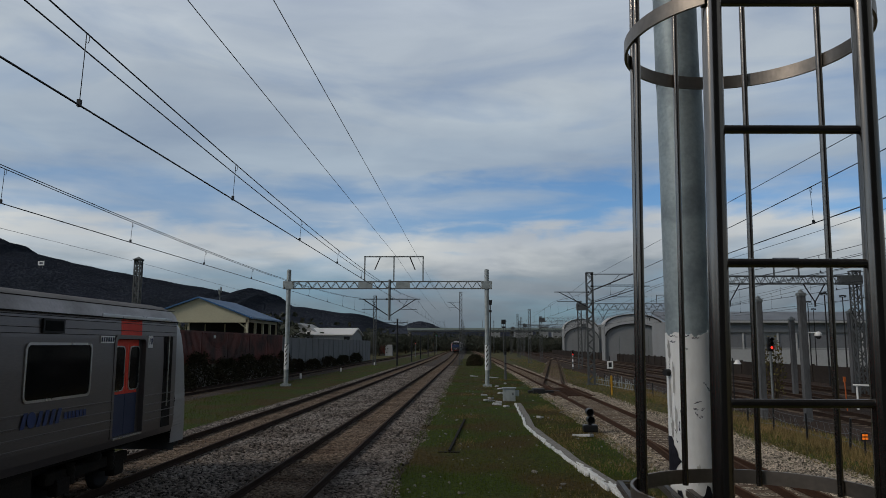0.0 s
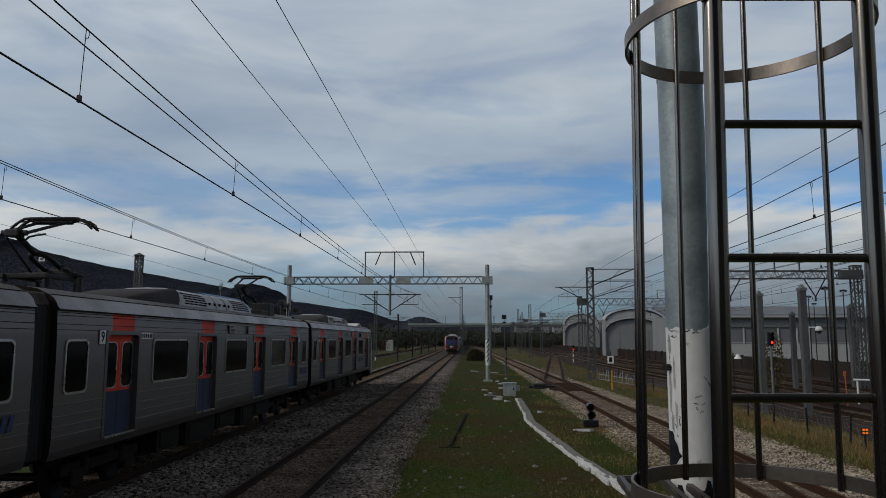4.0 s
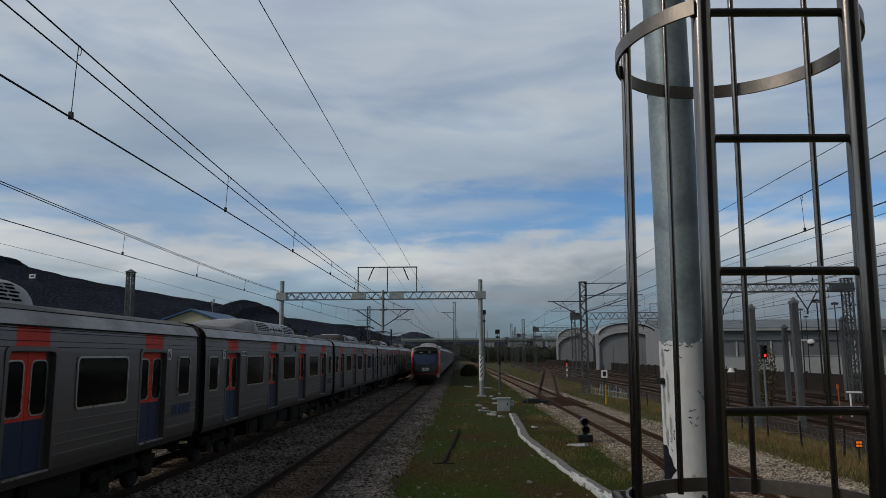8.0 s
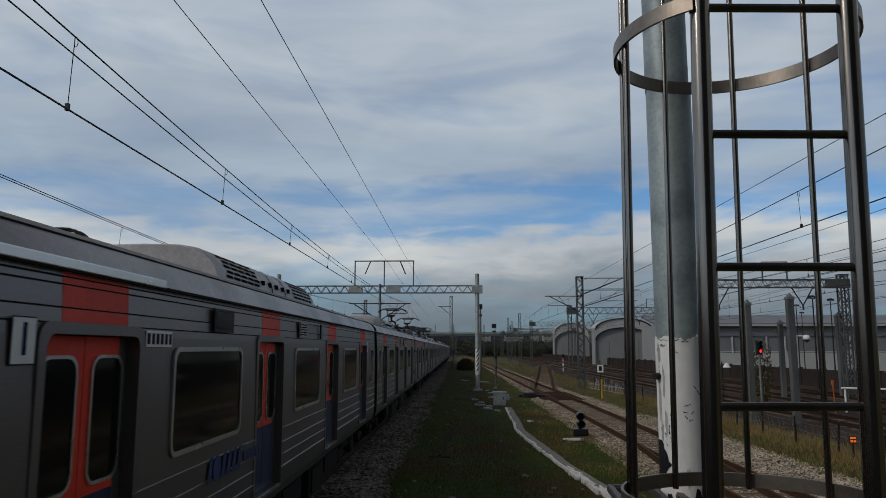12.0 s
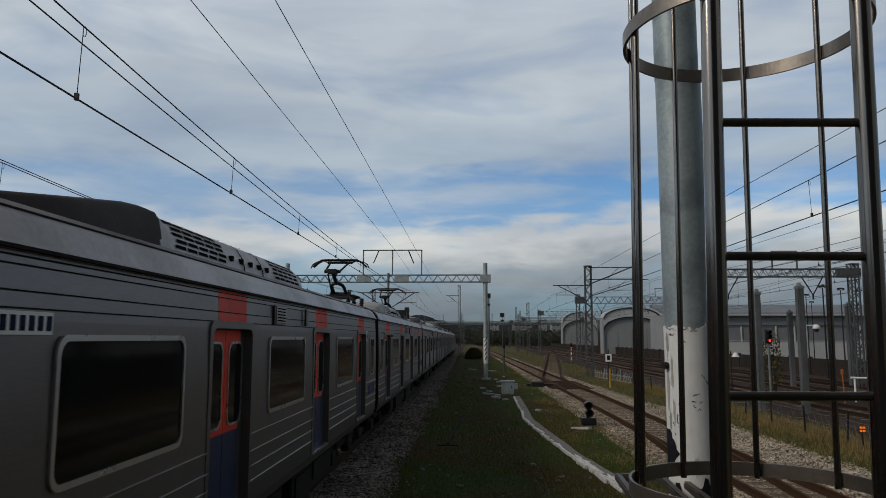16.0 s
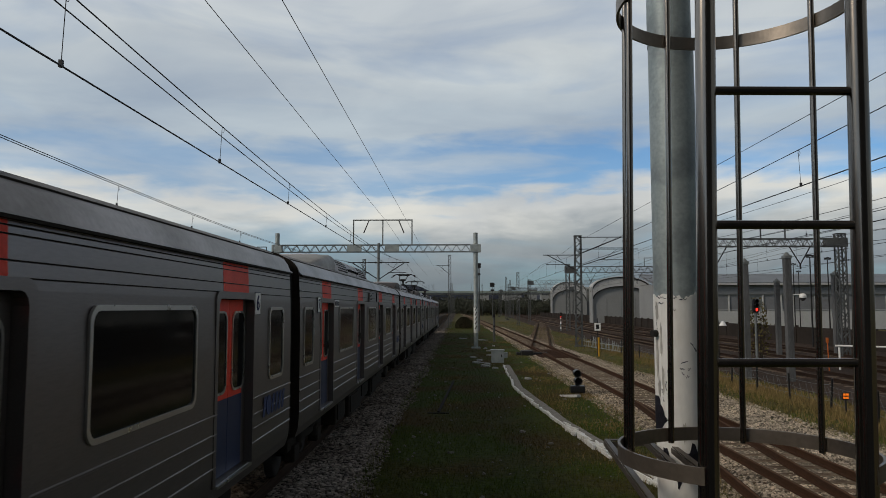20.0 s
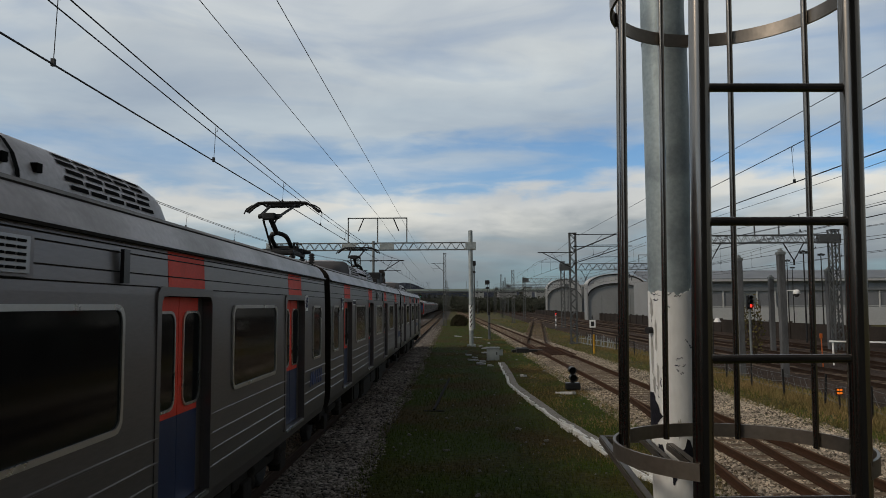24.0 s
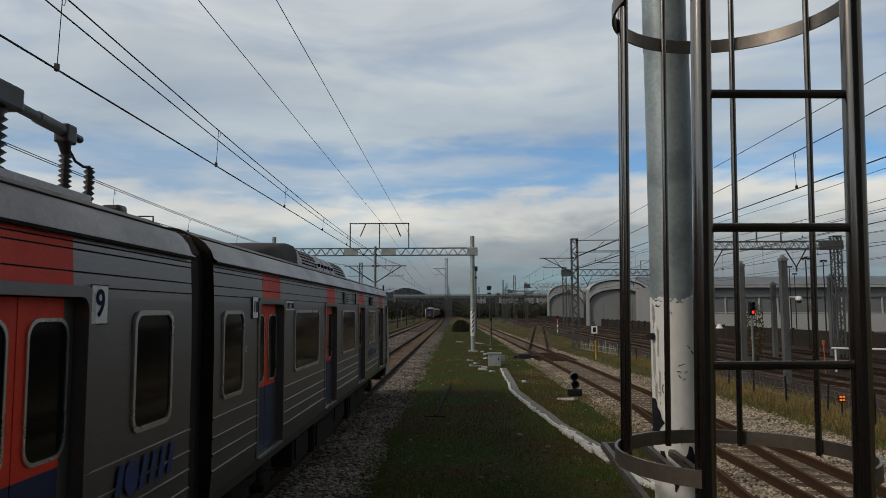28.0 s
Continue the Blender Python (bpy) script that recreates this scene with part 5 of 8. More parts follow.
def portal(x0, x1, y, label):
    """Tubular-mast portal over the two main tracks with a raised feeder frame."""
    th = thing("overhead_line_portal", label, "gantry")
    for x in (x0, x1):
        g = G()
        g.tube((x, y, GROUND_Z - 0.1), (x, y, 8.96), 0.175, 20)
        g.lathe([(0.0, 9.0), (0.1, 8.995), (0.18, 8.96)], (x, y, 0), 20)
        g.box(x - 0.35, x + 0.35, y - 0.35, y + 0.35, GROUND_Z - 0.1, GROUND_Z + 0.22)
        for sx in (-1, 1):
            g.tube((x + sx * 0.24, y - 0.22, GROUND_Z + 0.2), (x + sx * 0.24, y - 0.22, GROUND_Z + 0.3), 0.03, 6)
        mast = part("mast", g, M["galv"], th, "galvanised round mast")
        g = G()
        g.tube((x, y, 1.05), (x, y, 3.02), 0.181, 20)
        wrap = part("warning_wrap", g, M["white_paint"], mast, "white wrap with black slanted dashes")
        g = G()
        for k in range(5):
            z = 1.25 + k * 0.36
            pts = []
            for j in range(4):
                a = -math.pi / 2 - 0.55 + 0.36 * j
                for dz in (0, 0.13):
                    pts.append((x + 0.186 * math.cos(a), y + 0.186 * math.sin(a), z + dz + 0.10 * j))
            g.add(pts, [(2 * j, 2 * j + 1, 2 * j + 3, 2 * j + 2) for j in range(3)])
        part("warning_stripes", g, M["black"], mast)
        g = G()
        g.box(x - 0.42, x + 0.42, y - 0.24, y + 0.24, 7.42, 8.05, 0, 0.03)
        part("beam_socket", g, M["galv"], th)
    g = G()
    lattice_beam(g, x0 + 0.4, x1 - 0.4, y, 7.46, 8.02)
    part("beam", g, M["galv_dark"], th, "grey lattice truss beam")
    for xa in (-8.9, -5.9):
        part("beam_plate", G().box(xa, xa + 1.15, y - 0.215, y - 0.19, 7.50, 7.98), M["galv"], th)
    g = G()
    for xa in (-8.43, -6.08, -3.74):
        g.box(xa - 0.045, xa + 0.045, y - 0.045, y + 0.045, 8.0, 10.05)
    g.box(-8.48, -3.69, y - 0.045, y + 0.045, 9.98, 10.07)
    part("feeder_frame", g, M["galv_dark"], th, "raised steel frame for the feeder wires")
    g = G()
    xm = -6.38
    g.tube((xm, y - 0.27, 4.95), (xm, y - 0.27, 8.15), 0.10, 12)
    part("drop_post", g, M["galv_dark"], th)
    for s in (-1, 1):
        g = G()
        cantilever(g, xm, y - 0.27, s, 2.1, 6.60, 5.80)
        part("cantilever", g, M["dark_iron"], th)
    for xw in (-7.2, -4.8):
        g = G()
        g.tube((xw - 0.0, y, 9.98), (xw - 0.42 * (1 if xw < -6 else -1), y, 8.98), 0.045, 8)
        part("string_insulator", g, M["insulator"], th)
    return th


portal(-14.55, 1.34, 57.5, "galvanised overhead line portal with lattice beam spanning two tracks")


def wire(g, x0, y0, z0, x1, y1, z1, sag=0.0, r=0.008, n=10, mi=0):
    pts = []
    for i in range(n + 1):
        u = i / n
        pts.append((x0 + (x1 - x0) * u, y0 + (y1 - y0) * u, z0 + (z1 - z0) * u - 4 * sag * u * (1 - u)))
    g.path(pts, r, 6, mi)


def messenger_z(y, span, y_support, high, low):
    """Height of the carrying wire, sagging between supports."""
    u = ((y - y_support) / span) % 1.0
    return low + (high - low) * (2 * u - 1) ** 2


def catenary(x, y0, y1, label, first_drop, span=55.5, support=57.5, step=5.15, contact=CONTACT_Z, high=6.66, low=5.98, twin=None, r=0.009):
    th = thing("overhead_line", label, "overhead wire")
    g = G()
    wire(g, x, y0, contact, x, y1, contact, 0, r + 0.002, 2)
    part("contact_wire", g, M["wire"], th)
    g, y, pts = G(), y0, []
    while y < y1:
        pts.append((x, y, messenger_z(y, span, support, high, low)))
        y += 2.5 if y < 80 else 8.0
    g.path(pts, r, 6)
    part("carrier_wire", g, M["wire"], th)
    if twin is not None:
        g, y, pts = G(), y0, []
        while y < 58:
            pts.append((x + twin * (1 - (y - y0) / 110), y, messenger_z(y, span, support, high, low) + 0.10 - 0.001 * y))
            y += 2.5
        g.path(pts, r, 6)
        part("carrier_wire", g, M["wire"], th)
    y = first_drop
    while y < min(y1, 140):
        g = G()
        zt = messenger_z(y, span, support, high, low)
        lean = 0.06 * (1 if twin is None else -1)
        g.tube((x, y, zt), (x + lean * 0.5, y, contact), 0.005, 5)
        g.path([(x + 0.022 * math.sin(t) + 0.015, y, zt - 0.06 + 0.06 * math.cos(t)) for t in [0.9 * k for k in range(8)]], 0.004, 4)
        g.box(x - 0.02 + lean * 0.5, x + 0.02 + lean * 0.5, y - 0.02, y + 0.02, contact, contact + 0.08)
        part("dropper", g, M["wire"], th)
        y += step
    return th


catenary(TRACK_B - 0.12, -8, 420, "contact wire and carrier wire with droppers over the near main track", 2.3, twin=-0.42)
catenary(TRACK_A, -8, 420, "contact wire and carrier wire with droppers over the far main track", 2.5, twin=-0.12)
catenary(7.02, -8, 300, "contact wire and carrier wire over the siding", 4.1, step=5.4, support=61.0, span=60, contact=5.5, high=6.66, low=6.1)
catenary(16.9, 14, 300, "contact wire and carrier wire over the first yard track", 16.0, step=6, support=48.0, span=50, high=6.9, low=6.1)
catenary(21.3, 20, 300, "contact wire and carrier wire over the second yard track", 22.0, step=6, support=48.0, span=50, high=6.9, low=6.2)
catenary(12.4, 4, 300, "contact wire and carrier wire over the yard", 14.0, step=6, support=48.0, span=50, high=6.9, low=6.2)


def single_wire(pts, r, label):
    g = G()
    for (a, b, sag) in pts:
        wire(g, *a, *b, sag, r, 12)
    return solid("feeder_wire", g, M["wire"], label, "wire")


single_wire([((-5.70, -10, 10.0), (-5.86, 57.5, 10.0), 0.0), ((-5.86, 57.5, 10.0), (-5.0, 118, 8.2), 0.3)], 0.010, "black feeder wire running to the portal")
single_wire([((-3.9, -10, 10.0), (-4.15, 57.5, 9.95), 0.0), ((-4.15, 57.5, 9.95), (-3.0, 118, 8.4), 0.3)], 0.010, "black feeder wire running to the portal frame")
single_wire([((-19.1, -10, 7.8), (-19.95, 42.6, 7.9), 0.05), ((-19.95, 42.6, 7.9), (-19.0, 200, 7.6), 0.5)], 0.009, "thin wire strung along the far side track")
single_wire([((9.8, -10, 8.4), (9.75, 61, 8.4), 0.02), ((9.8, 61, 8.4), (10.5, 120, 8.3), 0.4)], 0.010, "black feeder wire strung along the siding masts")


single_wire([((15.2, 8, 8.3), (15.0, 48, 8.1), 0.25), ((15.0, 48, 8.1), (17.0, 100, 9.0), 0.5)], 0.010, "black feeder wire crossing the yard portal")
single_wire([((24.0, 14, 7.4), (23.6, 48, 7.6), 0.3), ((23.6, 48, 7.6), (28.0, 100, 8.8), 0.6)], 0.010, "black feeder wire over the outer yard track")
single_wire([((19.0, 10, 7.9), (19.2, 48, 7.6), 0.2), ((19.2, 48, 7.6), (22.0, 100, 8.8), 0.5)], 0.010, "black feeder wire over the middle of the yard")
for x0, z0, x1, z1 in ((13.6, 6.2, 13.9, 6.6), (17.8, 7.1, 18.2, 6.7), (22.6, 6.4, 22.4, 6.9), (26.4, 6.8, 26.0, 6.3)):
    single_wire([((x0, 12, z0), (x0 + 0.1, 48, z1), 0.2), ((x0 + 0.1, 48, z1), (x1 + 2.0, 100, z1 + 0.5), 0.5)], 0.012, "dark wire strung below the yard portals")


def lone_mast(x, y, top, label, arms=(), w=0.42, mt="mast"):
    th = thing("lattice_mast", label, "mast")
    g = G()
    lattice_mast(g, x, y, GROUND_Z - 0.1, top, w)
    g.box(x - 0.4, x + 0.4, y - 0.4, y + 0.4, GROUND_Z - 0.1, GROUND_Z + 0.15)
    part("lattice", g, M[mt], th)
    for s, reach, zt, zl in arms:
        g = G()
        cantilever(g, x, y - 0.25, s, reach, zt, zl)
        part("cantilever", g, M["dark_iron"], th)
    return th


capped = lone_mast(-19.95, 42.6, 8.0, "grey lattice mast with a pointed cap beside the side track", w=0.32)
g = G()
g.add([(-19.95 + sx * 0.27, 42.6 + sy * 0.27, 8.05) for sx, sy in ((-1, -1), (1, -1), (1, 1), (-1, 1))] + [(-19.95, 42.6, 8.24)], [(0, 1, 4), (1, 2, 4), (2, 3, 4), (3, 0, 4), (3, 2, 1, 0)])
part("cap", g, M["galv_dark"], capped, "pointed sheet metal cap")
lone_mast(-15.5, 118, 10.9, "grey lattice mast beside the grass strip", [(1, 5.0, 6.6, 5.8)])
lone_mast(-1.5, 118, 11.5, "grey lattice mast at the end of the grass verge", [(-1, 1.8, 9.9, 9.0)])
lone_mast(10.0, 60.8, 9.0, "tall grey lattice mast beside the siding", [(1, 3.6, 8.9, 8.0), (-1, 2.6, 7.4, 6.6), (1, 4.6, 7.9, 7.0)], w=0.5)
for y, x in ((135, 11.0), (200, 13.5), (270, 15.0)):
    lone_mast(x, y, 9.5, "distant grey lattice mast in the rail yard", [(1, 3.5, 6.6, 5.8)])
for y in (185, 250, 320):
    lone_mast(-2.0, y, 9.2, "distant grey lattice mast beside the main line", [(-1, 1.8, 6.6, 5.8)])


def yard_portal(x0, x1, y, z, depth, label):
    th = thing("yard_portal", label, "gantry")
    for x in (x0, x1):
        g = G()
        lattice_mast(g, x, y, GROUND_Z - 0.1, z + depth + 0.3, 0.48)
        part("mast", g, M["mast"], th)
    g = G()
    lattice_beam(g, x0, x1, y, z, z + depth, 0.4, depth * 1.2)
    part("beam", g, M["mast"], th)
    for x in (x0 + 0.3, x1 - 0.3):
        part("beam_socket", G().box(x - 0.7, x + 0.7, y - 0.26, y + 0.26, z - 0.05, z + depth + 0.05, 0, 0.03), M["mast"], th)
    n = max(2, int((x1 - x0) / 5))
    for i in range(n):
        x = x0 + (x1 - x0) * (i + 0.5) / n
        g = G()
        g.beam((x - 0.7, y - 0.2, z), (x, y - 0.2, z - 1.2), 0.06, 0.06)
        g.beam((x + 0.7, y - 0.2, z), (x, y - 0.2, z - 1.2), 0.06, 0.06)
        g.tube((x, y - 0.2, z - 1.2), (x, y - 0.2, z - 1.5), 0.06, 8)
        part("hanger", g, M["dark_iron"], th)
    for i in range(max(1, n // 2)):
        x = x0 + (x1 - x0) * (i + 0.6) / max(1, n // 2)
        g = G()
        for dx in (-0.8, 0.8):
            g.box(x + dx - 0.04, x + dx + 0.04, y - 0.04, y + 0.04, z + depth, z + depth + 1.2)
        g.box(x - 0.84, x + 0.84, y - 0.04, y + 0.04, z + depth + 1.14, z + depth + 1.22)
        part("feeder_frame", g, M["mast"], th)
    return th


def lamp_pole(x, y, h, label, bw, bh):
    th = thing("lamp_pole", label, "lamp")
    part("pole", G().tube((x, y, GROUND_Z - 0.1), (x, y, h), 0.13, 10, r1=0.09), M["mast"], th)
    part("lamp_box", G().box(x - bw / 2, x + bw / 2, y - 0.2, y + 0.2, h - 0.1, h + bh, 0, 0.03), M["dark_iron"], th)
    part("lamp_box", G().box(x - bw * 0.4, x + bw * 0.4, y - 0.16, y + 0.16, h - 0.9 - bh * 0.4, h - 0.85, 0, 0.02), M["dark_iron"], th)


lamp_pole(2.79, 100, 8.6, "slim grey pole with two lamp boxes behind the portal", 0.5, 0.55)
lamp_pole(10.16, 220, 9.4, "distant pole with a dark square lamp box", 1.3, 1.2)
lamp_pole(3.3, 68.5, 2.2, "short thin post with a small dark box on the grass", 0.22, 0.22)
lone_mast(13.06, 200, 11.4, "distant grey lattice mast with two brackets", [(1, 3.2, 8.6, 7.6), (-1, 2.4, 7.0, 6.2)])
lone_mast(16.9, 240, 12.0, "distant grey lattice mast with two brackets", [(1, 3.2, 9.6, 8.6), (1, 3.0, 7.2, 6.4)])
lone_mast(9.4, 290, 12.5, "distant grey lattice mast with two brackets", [(1, 3.2, 9.6, 8.6), (-1, 3.0, 7.2, 6.4)])
yard_portal(14.2, 25.1, 48, 7.03, 0.5, "grey lattice portal over the yard tracks")
yard_portal(15.0, 33.9, 100, 7.8, 0.85, "wide grey lattice portal over the yard")
yard_portal(16.0, 34.0, 165, 8.2, 0.9, "distant grey lattice portal over the yard")
yard_portal(17.0, 36.0, 230, 8.6, 0.9, "distant grey lattice portal over the yard")
yard_portal(18.0, 40.0, 310, 9.5, 1.0, "far grey lattice portal over the yard")

# ---- caged ladder and its mast ----


def caged_ladder():
    th = thing("caged_ladder", "polished steel ladder with a round safety cage", "ladder", at=pose(0.805, 2.117, 0, 0, 0, 2.0))
    r = 0.345
    ly, half = -0.25, 0.1955

    def lean(z):
        return 0.022 * (z - 2.55)

    def cage_lean(z):
        return 0.016 * (z - 2.55)
    left, right = -half, half + 0.009
    for x in (left, right):
        g = G()
        g.tube((x + lean(GROUND_Z - 0.05), ly, GROUND_Z - 0.05), (x + lean(5.7), ly, 5.7), 0.0258, 24)
        part("rail", g, M["tube"], th, "thick polished side rail")
    for i in range(-8, 8):
        z = 3.229 + 0.352 * i
        if z > 5.6 or z < 0:
            continue
        g = G()
        g.tube((left + lean(z), ly, z), (right + lean(z), ly, z), 0.0115, 14)
        part("rung", g, M["tube"], th)
    # each hoop starts at one rail and ends at the other, and sags a little towards the back
    for z in (2.60, 3.938, 5.28):
        g, n = G(), 120
        start, end = math.pi * 2 + math.atan2(ly, -half), math.atan2(ly, half)
        pts = []
        for i in range(n + 1):
            t = start + (end - start) * i / n
            pts.append((r * math.cos(t), r * math.sin(t)))
        pts = [(-half - 0.02, ly - 0.0)] + pts + [(half + 0.02, ly)]
        v = []
        for i, (x, y) in enumerate(pts):
            d = Vector((x, y)).normalized() * 0.004
            for dd, dz in ((-1, -0.0215), (1, -0.0215), (1, 0.0215), (-1, 0.0215)):
                v.append((x + d.x * dd + cage_lean(z), y + d.y * dd, z + dz - 0.016 * (y - ly) * (z > 3)))
        m = len(pts)
        g.add(v, [(4 * i + j, 4 * i + (j + 1) % 4, 4 * i + 4 + (j + 1) % 4, 4 * i + 4 + j) for i in range(m - 1) for j in range(4)] + [(0, 1, 2, 3), (4 * m - 4, 4 * m - 1, 4 * m - 2, 4 * m - 3)], 0, False)
        part("hoop", g, M["band"], th, "flat steel cage hoop")
    for deg in (186.0, 151.0, 108.0, 67.0, 25.0, -17.0):
        t = radians(deg)
        x, y = (r - 0.013) * math.cos(t), (r - 0.013) * math.sin(t)
        g = G()
        g.tube((x, y, 2.575), (x + cage_lean(5.6), y, 5.6), 0.0095, 12)
        part("cage_bar", g, M["tube"], th)
    # angle-iron frame under the cage
    z = 2.515
    for p, q in (((-0.30, ly, z), (0.40, ly, z)), ((-0.31, -0.18, z), (-0.22, 0.72, z)), ((-0.15, 0.05, z + 0.02), (-0.09, 0.69, z + 0.02)), ((-0.08, 0.05, z + 0.02), (-0.03, 0.64, z + 0.02)), ((-0.22, 0.71, z), (-0.05, 0.70, z))):
        g = G()
        g.beam(p, q, 0.018, 0.004)
        dx, dy = (0, 0.010) if abs(p[0] - q[0]) > abs(p[1] - q[1]) else (0.010, 0)
        g.beam((p[0] - dx, p[1] - dy, p[2] - 0.015), (q[0] - dx, q[1] - dy, q[2] - 0.012), 0.004, 0.018)
        part("frame_bar", g, M["angle"], th)
    return th


caged_ladder()


def pole():
    th = thing("steel_pole", "grey-green galvanised pole with flaking white paint on its lower part", "pole", at=pose(0.785, 2.64, 0))
    g = G()
    g.tube((0, 0, GROUND_Z - 0.1), (0, 0, 3.99), 0.081, 40)
    part("shaft", g, M["pole"], th)
    g = G()
    g.tube((-0.004, 0, 3.985), (-0.004, 0, 7.5), 0.079, 40)
    part("upper_shaft", g, M["pole"], th)
    g = G()
    n = 64
    v = []
    rng = random.Random(4)
    for i in range(n):
        t = 2 * math.pi * i / n
        zt = 3.06 + 0.007 * rng.uniform(-1, 1) + 0.006 * math.sin(5 * t)
        for z, rr in ((0.2, 0.083), (2.2, 0.083), (zt, 0.083), (zt, 0.0805)):
            v.append((rr * math.cos(t), rr * math.sin(t), z))
    g.add(v, [(i * 4 + j, ((i + 1) % n) * 4 + j, ((i + 1) % n) * 4 + j + 1, i * 4 + j + 1) for i in range(n) for j in range(2)], 0, True)
    g.add(v, [(i * 4 + 2, ((i + 1) % n) * 4 + 2, ((i + 1) % n) * 4 + 3, i * 4 + 3) for i in range(n)], 0, False)
    part("paint_coat", g, M["white_paint"], th, "flaking white paint coat")
    # bare places where the coat has come away
    for ang, z, w, h, seed, tint in ((-80, 2.49, 0.8, 0.07, 3, "ink"), (-145, 2.47, 0.5, 0.06, 5, "ink"), (-112, 2.44, 0.3, 0.05, 6, "ink"),
                                     (-164, 3.005, 0.26, 0.045, 16, "primer"), (-150, 2.90, 0.14, 0.07, 17, "primer"), (-128, 2.95, 0.10, 0.07, 18, "primer"), (-166, 2.83, 0.22, 0.10, 19, "primer"), (-97, 2.585, 0.18, 0.038, 20, "primer"), (-146, 2.76, 0.16, 0.06, 21, "primer"), (-160, 2.735, 0.2, 0.04, 25, "primer"),
                                     (-186, 2.96, 0.12, 0.05, 22, "primer"), (-45, 2.90, 0.06, 0.012, 23, "ink"), (-52, 2.885, 0.07, 0.006, 24, "ink")):
        rng = random.Random(seed)
        g, k, v = G(), 16, []
        for i in range(k):
            t = 2 * math.pi * i / k
            q = rng.uniform(0.5, 1.1)
            a = radians(ang) + w / 2 * q * math.cos(t)
            v.append((0.0845 * math.cos(a), 0.0845 * math.sin(a), z + h * q * math.sin(t)))
        centre = (0.0850 * math.cos(radians(ang)), 0.0850 * math.sin(radians(ang)), z)
        g.add(v + [centre], [(i, (i + 1) % k, k) for i in range(k)])
        part("bare_patch", g, M["bare_dark" if tint == "ink" else tint], th, "dark patch where the paint has flaked off" if tint == "ink" else "grey patch of thin worn paint")
    # one tall bare wedge low on the side
    g, v, n = G(), [], 12
    for i in range(n + 1):
        u = i / n
        right = -163 + 26 * u / 0.5 if u < 0.5 else -137 - 38 * (u - 0.5) / 0.5
        right += 2.5 * math.sin(i * 2.3)
        for k in range(7):
            a = radians(-196 + (right + 196) * k / 6)
            v.append((0.0846 * math.cos(a), 0.0846 * math.sin(a), 2.705 - 0.16 * u))
    g.add(v, [(7 * i + k, 7 * i + k + 1, 7 * i + k + 8, 7 * i + k + 7) for i in range(n) for k in range(6)])
    part("bare_patch", g, M["bare_dark"], th, "dark patch where the paint has flaked off")
    # cracks: thin jagged ribbons
    rng = random.Random(12)
    starts = [(-78, 2.895, 9, -0.012), (-71, 2.885, 10, -0.022), (-66, 2.872, 6, -0.008), (-99, 2.825, 12, 0.004), (-104, 2.805, 10, -0.004), (-101, 2.795, 6, -0.012), (-86, 2.802, 8, 0.003), (-92, 2.775, 9, 0.004),
              (-160, 3.055, 26, -0.004), (-126, 3.05, 20, 0.002), (-158, 3.035, 16, -0.003), (-172, 3.02, 10, 0.002), (-128, 3.03, 12, 0.003), (-120, 3.01, 9, -0.002), (-100, 3.048, 14, -0.003),
              (-165, 2.965, 2, -0.03), (-134, 2.80, 2, -0.03), (-137, 2.76, -2, -0.035), (-152, 2.73, 4, -0.01), (-148, 2.70, 3, -0.012), (-136, 2.72, 3, -0.03), (-55, 2.80, 8, -0.01)]
    for ang, z, da, dz in starts:
        g, v, n = G(), [], 9
        for i in range(n + 1):
            u = i / n
            a = radians(ang + da * u + rng.uniform(-2.0, 2.0))
            zz = z + dz * u + rng.uniform(-0.004, 0.004)
            steep = abs(dz) > 0.03
            h = rng.uniform(0.0006, 0.0020)
            for e in (-1, 1):
                aa = a + (e * h / 0.083 if steep else 0)
                v.append((0.0843 * math.cos(aa), 0.0843 * math.sin(aa), zz + (0 if steep else e * h)))
        g.add(v, [(2 * i, 2 * i + 1, 2 * i + 3, 2 * i + 2) for i in range(n)])
        part("crack", g, M["ink"], th)
    g = G()
    g.tube((-0.10, -0.03, 2.925), (-0.06, -0.01, 2.925), 0.012, 8)
    part("bolt", g, M["dark_iron"], th)
    return th


pole()


def wall_behind():
    """Plain wall added out of view behind the viewer; it darkens the ladder's reflections."""
    g = G()
    g.box(-0.5, 4.3, -2.0, -1.7, GROUND_Z - 0.1, 7.5)
    solid("wall_station", g, M["station"], "plain dark grey wall added unseen behind the viewer", "wall", kind="structure")


wall_behind()

# ---- verge furniture ----


def relay_box():
    th = thing("relay_cabinet", "small grey steel trackside cabinet on the grass", "cabinet", at=pose(2.27, 43.0, GROUND_Z + 0.08))
    part("body", G().box(-0.36, 0.36, -0.25, 0.25, 0.0, 0.72, 0, 0.02), M["galv"], th)
    part("lid", G().box(-0.41, 0.41, -0.30, 0.30, 0.72, 0.78, 0, 0.015), M["galv"], th)
    part("side_unit", G().box(0.37, 0.58, -0.15, 0.15, 0.3, 0.62, 0, 0.02), M["galv"], th)
    part("handle", G().box(0.18, 0.24, -0.27, -0.25, 0.35, 0.5), M["dark_iron"], th)


relay_box()


